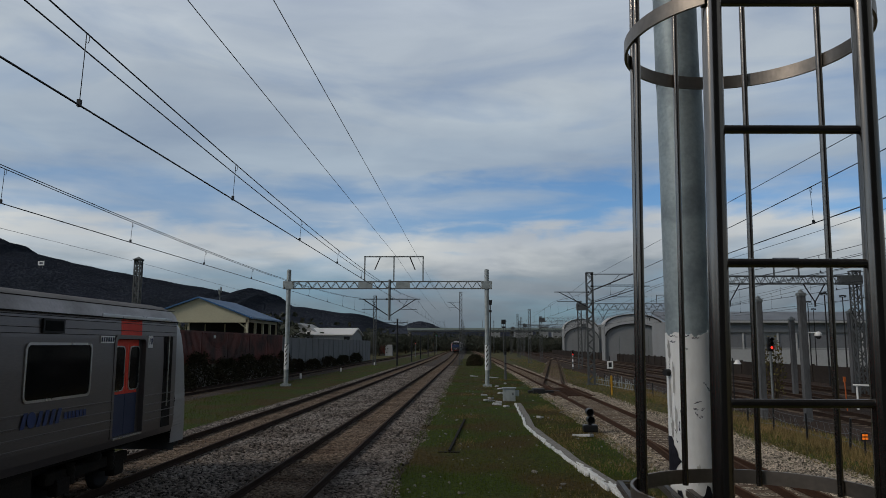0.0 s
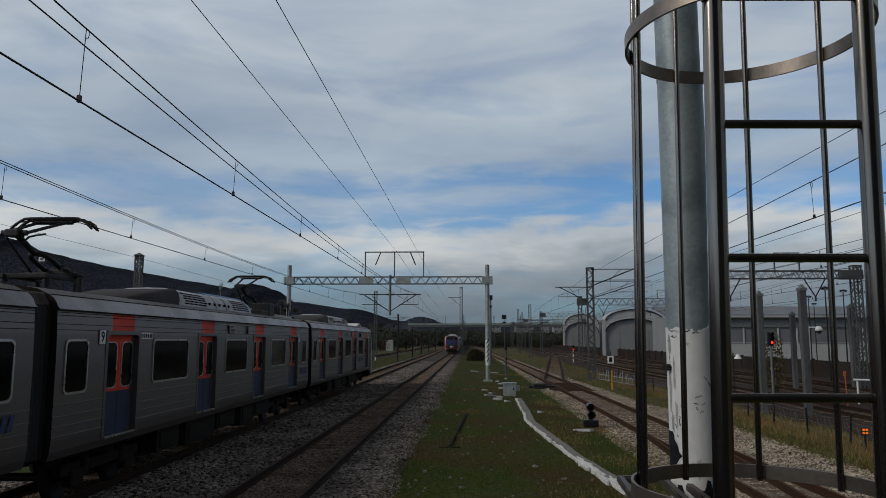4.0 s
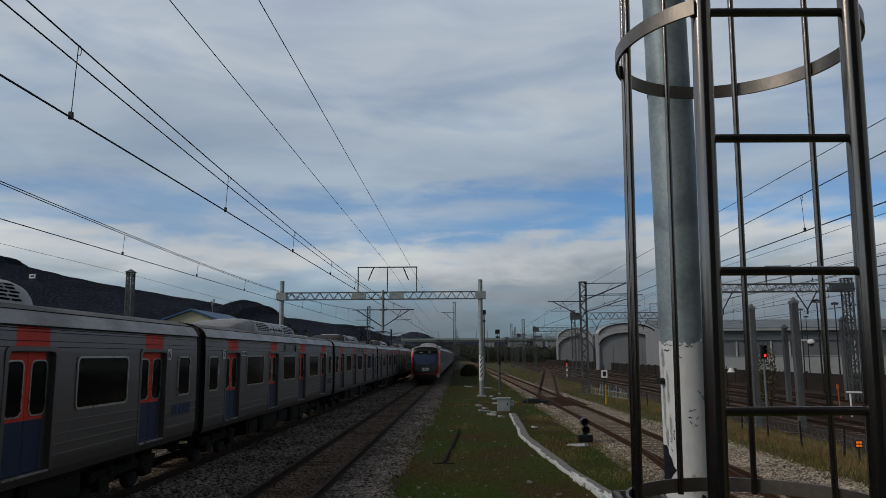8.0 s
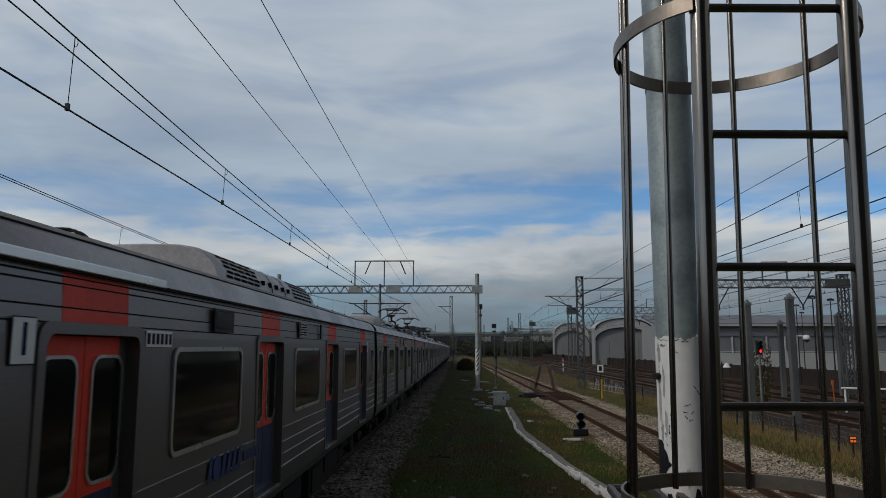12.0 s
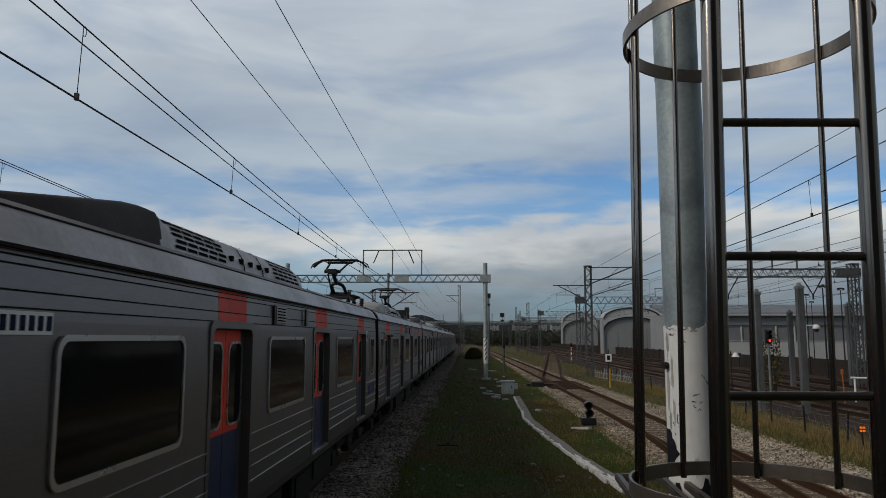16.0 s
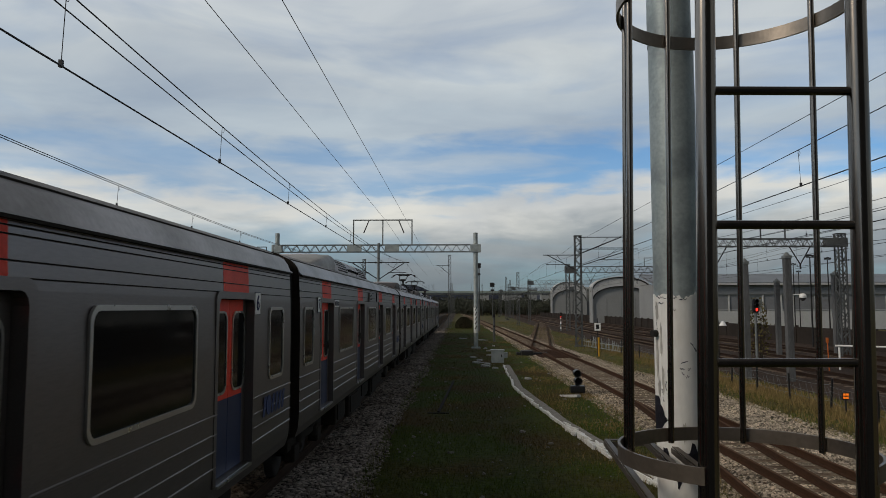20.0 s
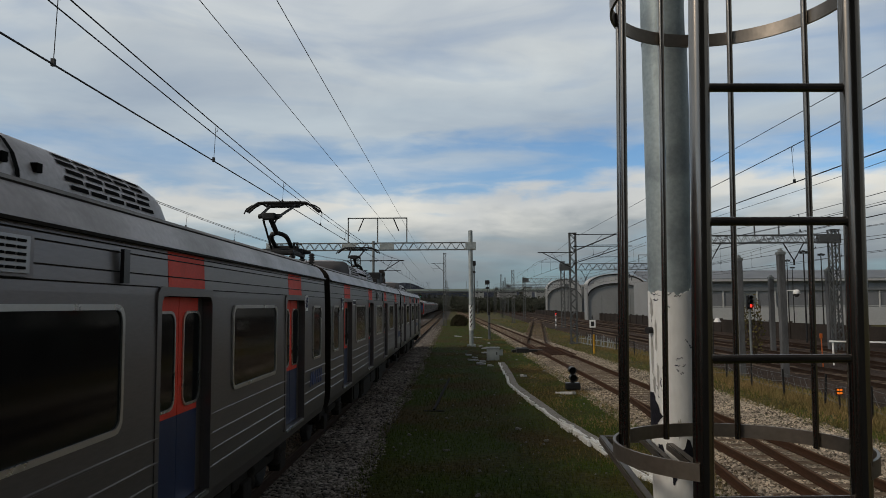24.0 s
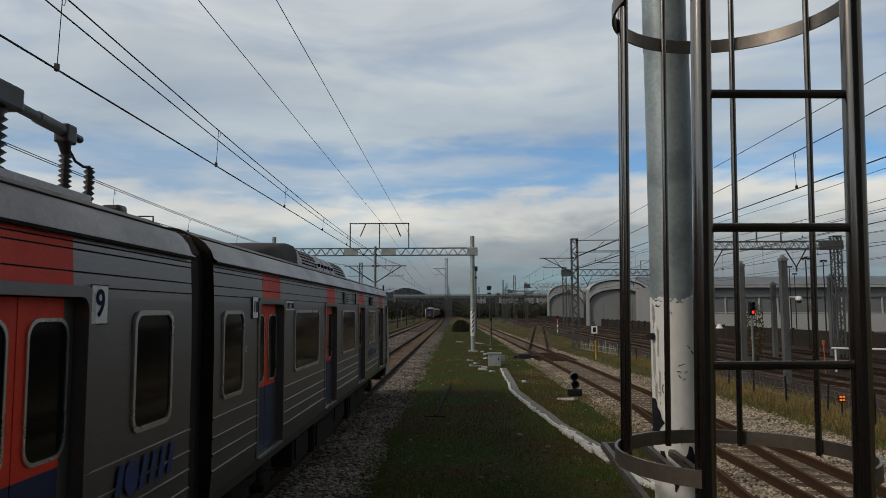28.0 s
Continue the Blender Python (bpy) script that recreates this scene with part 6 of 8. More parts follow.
def dwarf_signal():
    th = thing("dwarf_signal", "black two-lamp ground signal beside the siding", "signal", at=pose(4.42, 27.4, GROUND_Z + 0.08))
    part("base", G().box(-0.28, 0.26, -0.18, 0.18, 0.08, 0.34, 0, 0.05), M["black"], th)
    part("foot", G().box(-0.08, 0.08, -0.12, 0.12, -0.1, 0.1), M["concrete"], th)
    g = G()
    for z, x in ((0.80, -0.03), (0.52, 0.0)):
        g.tube((x, -0.10, z), (x, 0.13, z), 0.135, 18)
    g.box(-0.08, 0.06, -0.05, 0.12, 0.3, 0.88, 0, 0.03)
    part("lamp_housing", g, M["black"], th)
    for z, x in ((0.80, -0.03), (0.52, 0.0)):
        g = G()
        g.lathe([(0.14, -0.27), (0.145, -0.10), (0.13, -0.10), (0.125, -0.26)], (x, 0, z), 18, 0, "y")
        part("hood", g, M["black"], th)
        part("lens", G().disc((x, -0.11, z), 0.095, 16, "y"), M["glass"], th)


dwarf_signal()


def broken_trough():
    """Concrete cable trough, its lids cracked and pushed askew."""
    th = thing("cable_trough", "broken concrete cable trough with crumbling white lids across the grass", "trough")
    rng = random.Random(11)

    def centre(u):
        y = 40.5 - 30.0 * u
        x = 0.13 + float(np.interp(y, (10.5, 14, 17, 20.7, 22.5, 26.1, 29.3, 33.6, 38.5, 40.5), (3.95, 3.5, 3.15, 2.72, 2.62, 2.38, 2.2, 2.33, 2.42, 2.45)))
        return x, y
    n = 46
    pts = [centre(i / n) for i in range(n + 1)]
    for i in range(n):
        (xa, ya), (xb, yb) = pts[i], pts[i + 1]
        ang = math.degrees(math.atan2(yb - ya, xb - xa))
        cx, cy = (xa + xb) / 2, (ya + yb) / 2
        near = cy < 20
        half = 0.335
        g = G()
        g.box(-half, half, -0.08, 0.20, -0.06, 0.035 + 0.012 * rng.random(), 0, 0.008)
        part("lid", g, M["concrete"], th, "", pose(cx + rng.uniform(-0.01, 0.01), cy, GROUND_Z + 0.12, rng.uniform(-1.5, 1.5), rng.uniform(-1, 1), ang + rng.uniform(-1.2, 1.2)))
        nx, ny = (yb - ya), -(xb - xa)
        ln = math.hypot(nx, ny)
        for k in range(3 if near else 1):
            g = G()
            l = half * rng.uniform(0.75, 1.05) if not near else rng.uniform(0.2, 0.42)
            w, h = (rng.uniform(0.05, 0.09), rng.uniform(0.05, 0.09)) if not near else (rng.uniform(0.03, 0.07), rng.uniform(0.04, 0.11))
            g.box(-l, l, -w / 2, w / 2, -0.05, h, 0, 0.018)
            off = 0.13 + rng.uniform(-0.03, 0.03) if not near else rng.uniform(0.0, 0.20)
            part("rim_piece", g, M["white_paint"], th, "crumbled white edge piece", pose(cx + nx / ln * off, cy + ny / ln * off + (rng.uniform(-0.2, 0.2) if near else 0), GROUND_Z + 0.12, rng.uniform(-6, 6), rng.uniform(-4, 4), ang + rng.uniform(-5, 5) * (1.6 if near else 1)))


broken_trough()


def old_rail():
    g = G()
    g.beam((-0.64, 22.4, GROUND_Z + 0.12), (-0.24, 31.8, GROUND_Z + 0.12), 0.07, 0.10)
    g.box(-0.98, -0.32, 22.3, 22.42, GROUND_Z + 0.05, GROUND_Z + 0.13)
    return solid("loose_rail", g, M["shade_grime"], "rusty length of rail lying in the grass", "rail")


old_rail()


def rubble():
    rng = random.Random(21)
    for i in range(25):
        x, y = rng.uniform(-1.3, 4.6), rng.uniform(15, 50)
        s = rng.uniform(0.03, 0.075)
        g = G()
        g.box(-s, s, -s * 0.7, s * 0.7, 0, s * 0.7, 0, s * 0.2)
        solid("rubble_stone", g, M["concrete"], "pale lump of rubble lying in the grass", "rubble", "rubble in the grass", at=pose(x, y, GROUND_Z + 0.10, rng.uniform(-15, 15), rng.uniform(-15, 15), rng.uniform(0, 180)))
    for x, y, l, a in ((1.1, 42.5, 0.7, 30), (1.45, 40.0, 0.5, -20), (2.0, 49.0, 0.9, 100), (0.4, 75.0, 0.8, 0), (2.2, 72.0, 1.2, 0), (1.6, 41.5, 0.35, 0), (4.0, 26.5, 0.9, 125), (1.25, 44.5, 0.6, 70), (2.05, 57.0, 0.9, 95), (2.2, 54.0, 0.7, 110), (0.9, 47.0, 0.4, 15), (2.9, 61.0, 1.0, 85), (1.9, 38.6, 0.3, 40), (3.1, 33.0, 0.35, 60)):
        g = G()
        g.box(-l / 2, l / 2, -0.10, 0.10, 0, 0.10, 0, 0.02)
        solid("concrete_piece", g, M["white_wall"], "broken pale concrete piece on the grass", "rubble", "rubble in the grass", at=pose(x, y, GROUND_Z + 0.09, 4, 6, a))


rubble()


def point_machine():
    g = G()
    g.box(3.9, 6.0, 49.5, 49.9, GROUND_Z + 0.08, GROUND_Z + 0.30, 0, 0.03)
    g.box(4.2, 5.0, 49.0, 50.2, GROUND_Z + 0.08, GROUND_Z + 0.42, 0, 0.05)
    return solid("point_machine", g, M["dark_iron"], "black point machine and rods beside the turnout", "point machine")


point_machine()


def bush(x, y, rx, ry, rz, label, seed, count=900, leaf=0.16, z0=GROUND_Z, material="leaves"):
    """A bush of small leaves on short branching stems."""
    rng = random.Random(seed)
    th = thing("bush", label, "bush")
    g = G()
    for i in range(8):
        a = rng.uniform(0, 6.28)
        g.tube((x + 0.1 * math.cos(a), y + 0.1 * math.sin(a), z0 - 0.05), (x + rx * 0.6 * math.cos(a), y + ry * 0.6 * math.sin(a), z0 + rz * rng.uniform(0.5, 0.9)), 0.03, 5, r1=0.01)
    part("branchwork", g, M["bark"], th)
    g = G()
    for i in range(count):
        a, b = rng.uniform(0, 6.28), rng.uniform(0, 1)
        q = rng.uniform(0.55, 1.08) * (0.8 + 0.35 * noise.noise((math.cos(a) * 1.5, math.sin(a) * 1.5, b * 2 + seed)))
        h = b ** 0.8
        rad = math.sqrt(max(0.05, 1 - (h * 0.95) ** 2))
        p = Vector((x + rx * rad * q * math.cos(a), y + ry * rad * q * math.sin(a), z0 + rz * h * (0.75 + 0.3 * q)))
        n = Vector((rng.uniform(-1, 1), rng.uniform(-1, 1), rng.uniform(-0.2, 1))).normalized()
        t = n.orthogonal().normalized() * leaf * rng.uniform(0.6, 1.3)
        bt = n.cross(t)
        g.add([p - t * 0.5, p + bt * 0.35, p + t * 0.5, p - bt * 0.35], [(0, 1, 2, 3)])
    part("foliage", g, M[material], th)
    return th


bush(0.7, 114, 1.75, 1.6, 1.85, "dark rounded bush at the end of the grass verge", 3, 3600, 0.20, material="scrub")
for i, (x, y, r, h) in enumerate(((-20.0, 49, 2.2, 2.0), (-20.3, 54, 2.4, 2.7), (-20.2, 60, 2.6, 2.2), (-20.3, 66, 2.4, 2.4), (-20.4, 73, 2.8, 2.3), (-20.5, 80, 2.4, 2.6), (-21, 88, 2.4, 1.6), (-21, 97, 2.6, 1.4), (-21, 108, 3.0, 1.6), (-21, 120, 3.2, 1.6), (-21, 134, 3.4, 1.8))):
    bush(x, y, 1.4, r, h, "dark scrubby bushes growing along the side track", 30 + i, 2200, 0.17, material="scrub")


def marker_post(x, y, label):
    th = thing("marker_post", label, "marker")
    part("post", G().box(x - 0.09, x + 0.09, y - 0.09, y + 0.09, GROUND_Z - 0.05, GROUND_Z + 0.55, 0, 0.01), M["white_panel"], th)


for x, y in ((-16.4, 70.5), (-15.6, 88.0), (-15.2, 116.0)):
    marker_post(x, y, "short white marker post in the grass strip")


def black_pole(x, y, h):
    g = G()
    g.tube((x, y, GROUND_Z - 0.1), (x, y, h), 0.13, 10)
    solid("line_pole", g, M["black"], "slim black line pole beside the track", "pole", "line poles")


for x, y, h in ((-11.2, 112, 7.0), (-11.2, 140, 5.0), (-11.2, 165, 5.0), (-11.2, 195, 6.0), (-11.6, 240, 6)):
    black_pole(x, y, h)


def colour_signal(x, y, h, lamp, label, striped=False):
    th = thing("colour_light_signal", label, "signal")
    g = G()
    if striped:
        for i in range(6):
            g.tube((x, y, GROUND_Z + i * 0.35), (x, y, GROUND_Z + (i + 1) * 0.35), 0.09, 10, i % 2)
    g.tube((x, y, GROUND_Z - 0.1), (x, y, h), 0.07, 10, 0)
    part("post", g, [M["galv_dark"], M["white_panel"]], th)
    part("head", G().box(x - 0.16, x + 0.16, y - 0.12, y + 0.12, h - 0.12, h + 0.66, 0, 0.05), M["black"], th)
    for k in range(3):
        z = h + 0.05 + k * 0.24
        lit = k == 0
        part("lamp", G().disc((x, y - 0.135, z), 0.085, 16, "y", depth=0.03), M[lamp] if lit else M["glass"], th)
        gg = G()
        gg.lathe([(0.105, -0.32), (0.11, -0.12), (0.1, -0.12)], (x, y, z), 14, 0, "y")
        part("hood", gg, M["black"], th)
    return th


colour_signal(14.1, 101, 1.7, "red_lamp", "short colour light signal showing red on a striped post", True)
colour_signal(17.0, 42.0, 2.85, "red_lamp", "colour light signal showing red in the yard")
colour_signal(-14.2, 190, 3.2, "red_lamp", "distant colour light signal showing red")
colour_signal(-12.0, 260, 6.2, "green_lamp", "distant colour light signal showing green")


def yard_post(x, y, top, w, label):
    """Old canopy column: square steel post with a capped top."""
    th = thing("steel_column", label, "column", "old columns in the yard")
    g = G()
    g.box(x - w / 2, x + w / 2, y - w / 2, y + w / 2, GROUND_Z - 0.1, top - 0.25, 0, 0.02)
    part("shaft", g, M["column"], th)
    g = G()
    g.box(x - w * 0.6, x + w * 0.6, y - w * 0.6, y + w * 0.6, top - 0.25, top - 0.10, 0, 0.03)
    g.lathe([(w * 0.5, top - 0.1), (w * 0.35, top - 0.02), (0.0, top + 0.06)], (x, y, 0), 12)
    part("cap", g, M["galv_dark"], th)
    return th


yard_post(14.39, 32.0, 5.40, 0.28, "grey square column with a rounded cap")
yard_post(12.94, 33.0, 5.20, 0.25, "grey square column with a rounded cap")
yard_post(21.75, 50.0, 4.95, 0.30, "grey square column with a rounded cap")
yard_post(25.70, 50.0, 5.45, 0.38, "grey square column with a rounded cap")


def dome_camera():
    th = thing("dome_camera", "white dome camera on a bracket of the grey column", "camera")
    part("bracket", G().box(14.53, 14.95, 31.9, 31.96, 3.56, 3.61), M["white_panel"], th)
    g = G()
    g.lathe([(0.0, 3.63), (0.08, 3.62), (0.145, 3.54), (0.155, 3.45), (0.13, 3.43)], (14.98, 31.9, 0), 16)
    part("shell", g, M["white_panel"], th)
    g = G()
    g.lathe([(0.12, 3.43), (0.105, 3.36), (0.05, 3.31), (0.0, 3.30)], (14.98, 31.9, 0), 16)
    part("dome", g, M["lamp_glass"], th)


dome_camera()


def flood_lamp(x, y, z):
    th = thing("flood_lamp", "silver bell-shaped flood lamp on a thin post", "lamp")
    part("post", G().tube((x - 0.25, y, GROUND_Z), (x - 0.25, y, z + 0.3), 0.035, 8), M["dark_iron"], th)
    g = G()
    g.lathe([(0.05, 0.22), (0.10, 0.16), (0.2, 0.0), (0.21, -0.02)], (x, y, z), 16)
    part("shade", g, M["white_panel"], th)


flood_lamp(14.4, 40.0, 2.05)
flood_lamp(13.0, 47.0, 1.2)


def sign_post():
    th = thing("track_sign", "white sign plate on a yellow post beside the siding", "sign", at=pose(9.25, 48.4, GROUND_Z))
    part("post", G().tube((0, 0, -0.05), (0, 0, 1.35), 0.07, 10), M["yellow"], th)
    part("thin_post", G().tube((-0.06, 0.1, -0.05), (-0.06, 0.1, 2.6), 0.03, 8), M["dark_iron"], th)
    part("plate", G().box(-0.26, 0.14, 0.02, 0.06, 1.8, 2.3), M["white_panel"], th)
    part("plate_mark", G().box(-0.16, 0.04, 0.012, 0.018, 1.9, 2.2), M["black"], th)


sign_post()


def stop_display():
    th = thing("orange_display", "small glowing orange display near the fence", "sign", at=pose(11.5, 22.05, GROUND_Z))
    part("stand", G().tube((0, 0.03, -0.05), (0, 0.03, 0.75), 0.03, 8), M["dark_iron"], th)
    part("case", G().box(-0.10, 0.10, 0.0, 0.06, 0.58, 0.80, 0, 0.01), M["black"], th)
    for dx in (-0.045, 0.045):
        for dz in (0.64, 0.735):
            part("lit_cell", G().box(dx - 0.035, dx + 0.035, -0.012, -0.002, dz - 0.03, dz + 0.03), M["orange_lamp"], th)


stop_display()
g = G()
g.tube((18.55, 37.0, GROUND_Z), (18.5, 37.0, 1.45), 0.028, 10)
g.box(18.44, 18.56, 36.95, 37.05, 1.25, 1.5, 0, 0.03)
solid("hydrant_post", g, M["orange"], "orange-red post in the yard", "post")
g = G()
g.tube((19.4, 38.0, 1.05), (26.0, 36.0, 0.95), 0.05, 10)
g.tube((19.6, 38.0, GROUND_Z), (19.6, 38.0, 1.0), 0.05, 8)
g.tube((22.5, 37.0, GROUND_Z), (22.5, 37.0, 1.0), 0.05, 8)
solid("barrier_pipe", g, M["white_panel"], "white pipe barrier on short posts", "barrier")


def stake_fence():
    th = thing("stake_fence", "low drooping net fence on dark stakes in dry grass", "fence")
    rng = random.Random(8)
    ys = [15, 17.6, 20.4, 23.2, 25.6, 28.4, 31.4, 34.5, 38, 42, 46, 51, 56, 62]
    xs = [11.6 + 0.12 * rng.uniform(-1, 1) - 0.01 * (y - 20) for y in ys]
    for x, y in zip(xs, ys):
        part("stake", G().tube((x, y, GROUND_Z - 0.1), (x + rng.uniform(-0.06, 0.06), y + rng.uniform(-0.05, 0.05), 0.78 + rng.uniform(-0.1, 0.1)), 0.035, 6), M["black"], th)
    for i in range(len(ys) - 1):
        g = G()
        for z in (0.1, 0.35, 0.6):
            wire(g, xs[i], ys[i], z, xs[i + 1], ys[i + 1], z + 0.05 * rng.uniform(-1, 1), rng.uniform(0.03, 0.14), 0.005, 6)
        n = int((ys[i + 1] - ys[i]) / 0.35)
        for k in range(n):
            u = k / n
            x, y = xs[i] + (xs[i + 1] - xs[i]) * u, ys[i] + (ys[i + 1] - ys[i]) * u
            g.tube((x, y, 0.0), (x + rng.uniform(-0.05, 0.05), y + rng.uniform(0.1, 0.4), 0.52), 0.004, 4)
        part("net", g, M["galv_dark"], th)
    return th


stake_fence()


def broken_fence():
    """Pale pickets, leaning and partly fallen, on two thin rails."""
    th = thing("picket_fence", "low broken fence of pale leaning pickets in dry grass", "fence")
    rng = random.Random(14)
    for i in range(30):
        u = i / 29
        x, y = 11.5 - 1.1 * u, 50.0 + 12.0 * u
        h = rng.uniform(0.65, 1.05)
        part("picket", G().box(-0.035, 0.035, -0.012, 0.012, -0.08, h, 0), M["galv"], th, "", pose(x, y, GROUND_Z + 0.03, rng.uniform(-14, 14), rng.uniform(-18, 18), 85))
    for z in (0.25, 0.62):
        part("rail", G().beam((11.52, 50.0, GROUND_Z + z), (10.42, 62.0, GROUND_Z + z - 0.1), 0.03, 0.05), M["galv"], th)


broken_fence()

# ---- buildings and distance ----


def brown_wall():
    th = thing("wall_yard", "long low brown panel wall along the far side of the yard", "wall", kind="structure")
    n = 56
    for i in range(n):
        y0, y1 = 44 + i * 4.0, 44 + (i + 1) * 4.0
        x0, x1 = 32.0 - 2.0 * min(1, (y0 - 44) / 60), 32.0 - 2.0 * min(1, (y1 - 44) / 60)
        g = G()
        g.add([(x0, y0 + 0.02, GROUND_Z - 0.1), (x1, y1 - 0.02, GROUND_Z - 0.1), (x1, y1 - 0.02, 1.25), (x0, y0 + 0.02, 1.25),
               (x0 + 0.15, y0 + 0.02, GROUND_Z - 0.1), (x1 + 0.15, y1 - 0.02, GROUND_Z - 0.1), (x1 + 0.15, y1 - 0.02, 1.25), (x0 + 0.15, y0 + 0.02, 1.25)],
              [(0, 1, 2, 3), (5, 4, 7, 6), (3, 2, 6, 7), (0, 3, 7, 4), (1, 5, 6, 2)])
        part("panel", g, M["wall_brown"], th)
        part("pillar", G().box(x0 - 0.08, x0 + 0.2, y0 - 0.1, y0 + 0.1, GROUND_Z - 0.1, 1.38), M["wall_brown"], th)


brown_wall()


def arch_shed(x0, x1, y0, y1, spring, rise, label, k=1.0):
    """Workshop bay under a barrel vault: white fascia between two arches, grey front set back below."""
    th = thing("arched_workshop", label, "building")
    n, cx, hw, drop = 24, (x0 + x1) / 2, (x1 - x0) / 2, 2.1 * k

    def arc(half, base, up):
        return [(cx - half * math.cos(math.pi * i / n), base + up * math.sin(math.pi * i / n)) for i in range(n + 1)]
    outer, inner = arc(hw, spring, rise), arc(hw - 0.03, spring - drop, rise + 0.25)
    g = G()
    ring = [(inner[0][0], y0 + 0.4, GROUND_Z)] + [(x, y0 + 0.4, z) for x, z in inner] + [(inner[-1][0], y0 + 0.4, GROUND_Z)]
    g.add(ring, [tuple(range(len(ring)))])
    part("front_panel", g, M["shed_grey"], th, "pale grey arched front")
    g = G()
    for i in range(n):
        (xa, za), (xb, zb), (xc, zc), (xd, zd) = outer[i], outer[i + 1], inner[i + 1], inner[i]
        g.add([(xa, y0, za), (xb, y0, zb), (xc, y0, zc), (xd, y0, zd), (xd, y0 + 0.4, zd), (xc, y0 + 0.4, zc)], [(0, 1, 2, 3), (3, 2, 5, 4)])
    part("fascia", g.weld(), M["white_wall"], th)
    for xa in (x0, x1):
        part("side_wall", G().box(xa - 0.1, xa + 0.1, y0 + 0.02, y1, GROUND_Z, spring - 0.02), M["shed_grey"], th)
    g = G()
    prof = [(x + (x - cx) * 0.02, z + 0.14) for x, z in outer] + [(x, z) for x, z in reversed(outer)]
    g.extrude(prof, y0 - 0.3, y1, 0, smooth=False)
    part("roof", g, M["white_wall"], th, "pale barrel roof")
    for ln, d in ((outer, 0.16), (inner, 0.20)):
        g = G()
        low = [(cx + (x - cx) * 0.97, z - d) for x, z in ln]
        g.extrude(list(ln) + list(reversed(low)), y0 - 0.12, y0 - 0.01)
        part("arch_rim", g, M["dark_iron"], th)
    part("back_wall", G().box(x0, x1, y1 - 0.3, y1, GROUND_Z, spring), M["shed_grey"], th)
    g = G()
    for k in (0.25, 0.5, 0.75):
        x = x0 + (x1 - x0) * k
        g.box(x - 0.04, x + 0.04, y0 + 0.36, y0 + 0.39, GROUND_Z, spring - drop)
    part("front_seams", g, M["galv_dark"], th)
    return th


arch_shed(27.6, 39.4, 150, 153.5, 7.0, 2.3, "grey workshop bay under a white barrel vault")
arch_shed(30.9, 42.1, 240, 244.5, 8.25, 3.25, "further grey workshop bay under a white barrel vault", 1.35)


def link_building():
    th = thing("link_building", "flat grey workshop front with blue doors between the vaults", "building")
    part("wall", G().box(40.2, 76, 248, 258, GROUND_Z, 9.2), M["shed_grey"], th)
    part("roof", G().box(39.9, 76, 247.5, 258, 9.2, 9.9), M["white_wall"], th)
    for k in range(3):
        part("door", G().box(42.8 + k * 2.0, 44.4 + k * 2.0, 247.9, 247.98, GROUND_Z, 5.2), M["fence"] if k != 1 else M["galv_dark"], th)


link_building()


def long_shed():
    th = thing("long_workshop", "long white workshop building with a window band and grey roof", "building")
    y0, y1, x0, x1 = 112.0, 122.0, 30.2, 110.0
    part("wall", G().box(x0, x1, y0, y1, GROUND_Z, 6.6), M["shed_grey"], th)
    part("plinth", G().box(x0 + 6, x1, y0 - 0.3, y0 - 0.01, GROUND_Z, 2.45), M["white_wall"], th)
    g = G()
    g.add([(x0 - 0.5, y0 - 0.8, 6.5), (x1, y0 - 0.8, 6.5), (x1, y0 + 8, 8.1), (x0 - 0.5, y0 + 8, 8.1), (x0 - 0.5, y0 - 0.8, 6.9), (x1, y0 - 0.8, 6.9), (x1, y0 + 8, 8.5), (x0 - 0.5, y0 + 8, 8.5)],
          [(0, 1, 2, 3), (4, 5, 6, 7), (0, 1, 5, 4), (3, 2, 6, 7), (0, 3, 7, 4), (1, 2, 6, 5)])
    part("roof", g, M["grey_roof"], th)
    part("gutter", G().box(x0 - 0.5, x1, y0 - 1.0, y0 - 0.8, 6.45, 6.75), M["white_wall"], th)
    part("canopy_band", G().box(x0, x1, y0 - 0.3, y0 - 0.02, 5.0, 6.0), M["grey_roof"], th)
    x = x0 + 0.6
    k = 0
    while x < x1 - 2.5:
        w = (2.4, 1.4, 3.0)[k % 3]
        win = part("window", G().box(x, x + w, y0 - 0.06, y0 - 0.01, 2.7, 4.7), M["fence"] if k % 5 else M["galv_dark"], th)
        part("sill", G().box(x - 0.05, x + w + 0.05, y0 - 0.12, y0 - 0.07, 2.6, 2.7), M["white_wall"], win)
        part("pilaster", G().box(x + w + 0.10, x + w + 0.28, y0 - 0.22, y0 - 0.02, GROUND_Z, 4.98), M["white_wall"], th)
        x += w + 0.38
        k += 1


long_shed()


def floodlight_mast(x, y, h):
    th = thing("floodlight_mast", "slim mast carrying a cluster of floodlights", "lamp mast", "yard floodlights")
    part("mast", G().tube((x, y, GROUND_Z), (x, y, h), 0.08, 8, r1=0.05), M["dark_iron"], th)
    g = G()
    g.box(x - 0.32, x + 0.32, y - 0.05, y + 0.05, h, h + 0.05)
    part("bar", g, M["dark_iron"], th)
    for dx, dz in ((-0.24, 0.06), (0.0, 0.10), (0.24, 0.06)):
        part("lamp", G().box(x + dx - 0.09, x + dx + 0.09, y - 0.16, y + 0.04, h + dz, h + dz + 0.16, 0, 0.02), M["dark_iron"], th)


for x, y, h in ((28.87, 60.0, 7.1), (37.87, 75.0, 7.9), (41.24, 90.0, 8.2), (51.16, 110.0, 8.3), (12.2, 250, 10.8)):
    floodlight_mast(x, y, h)


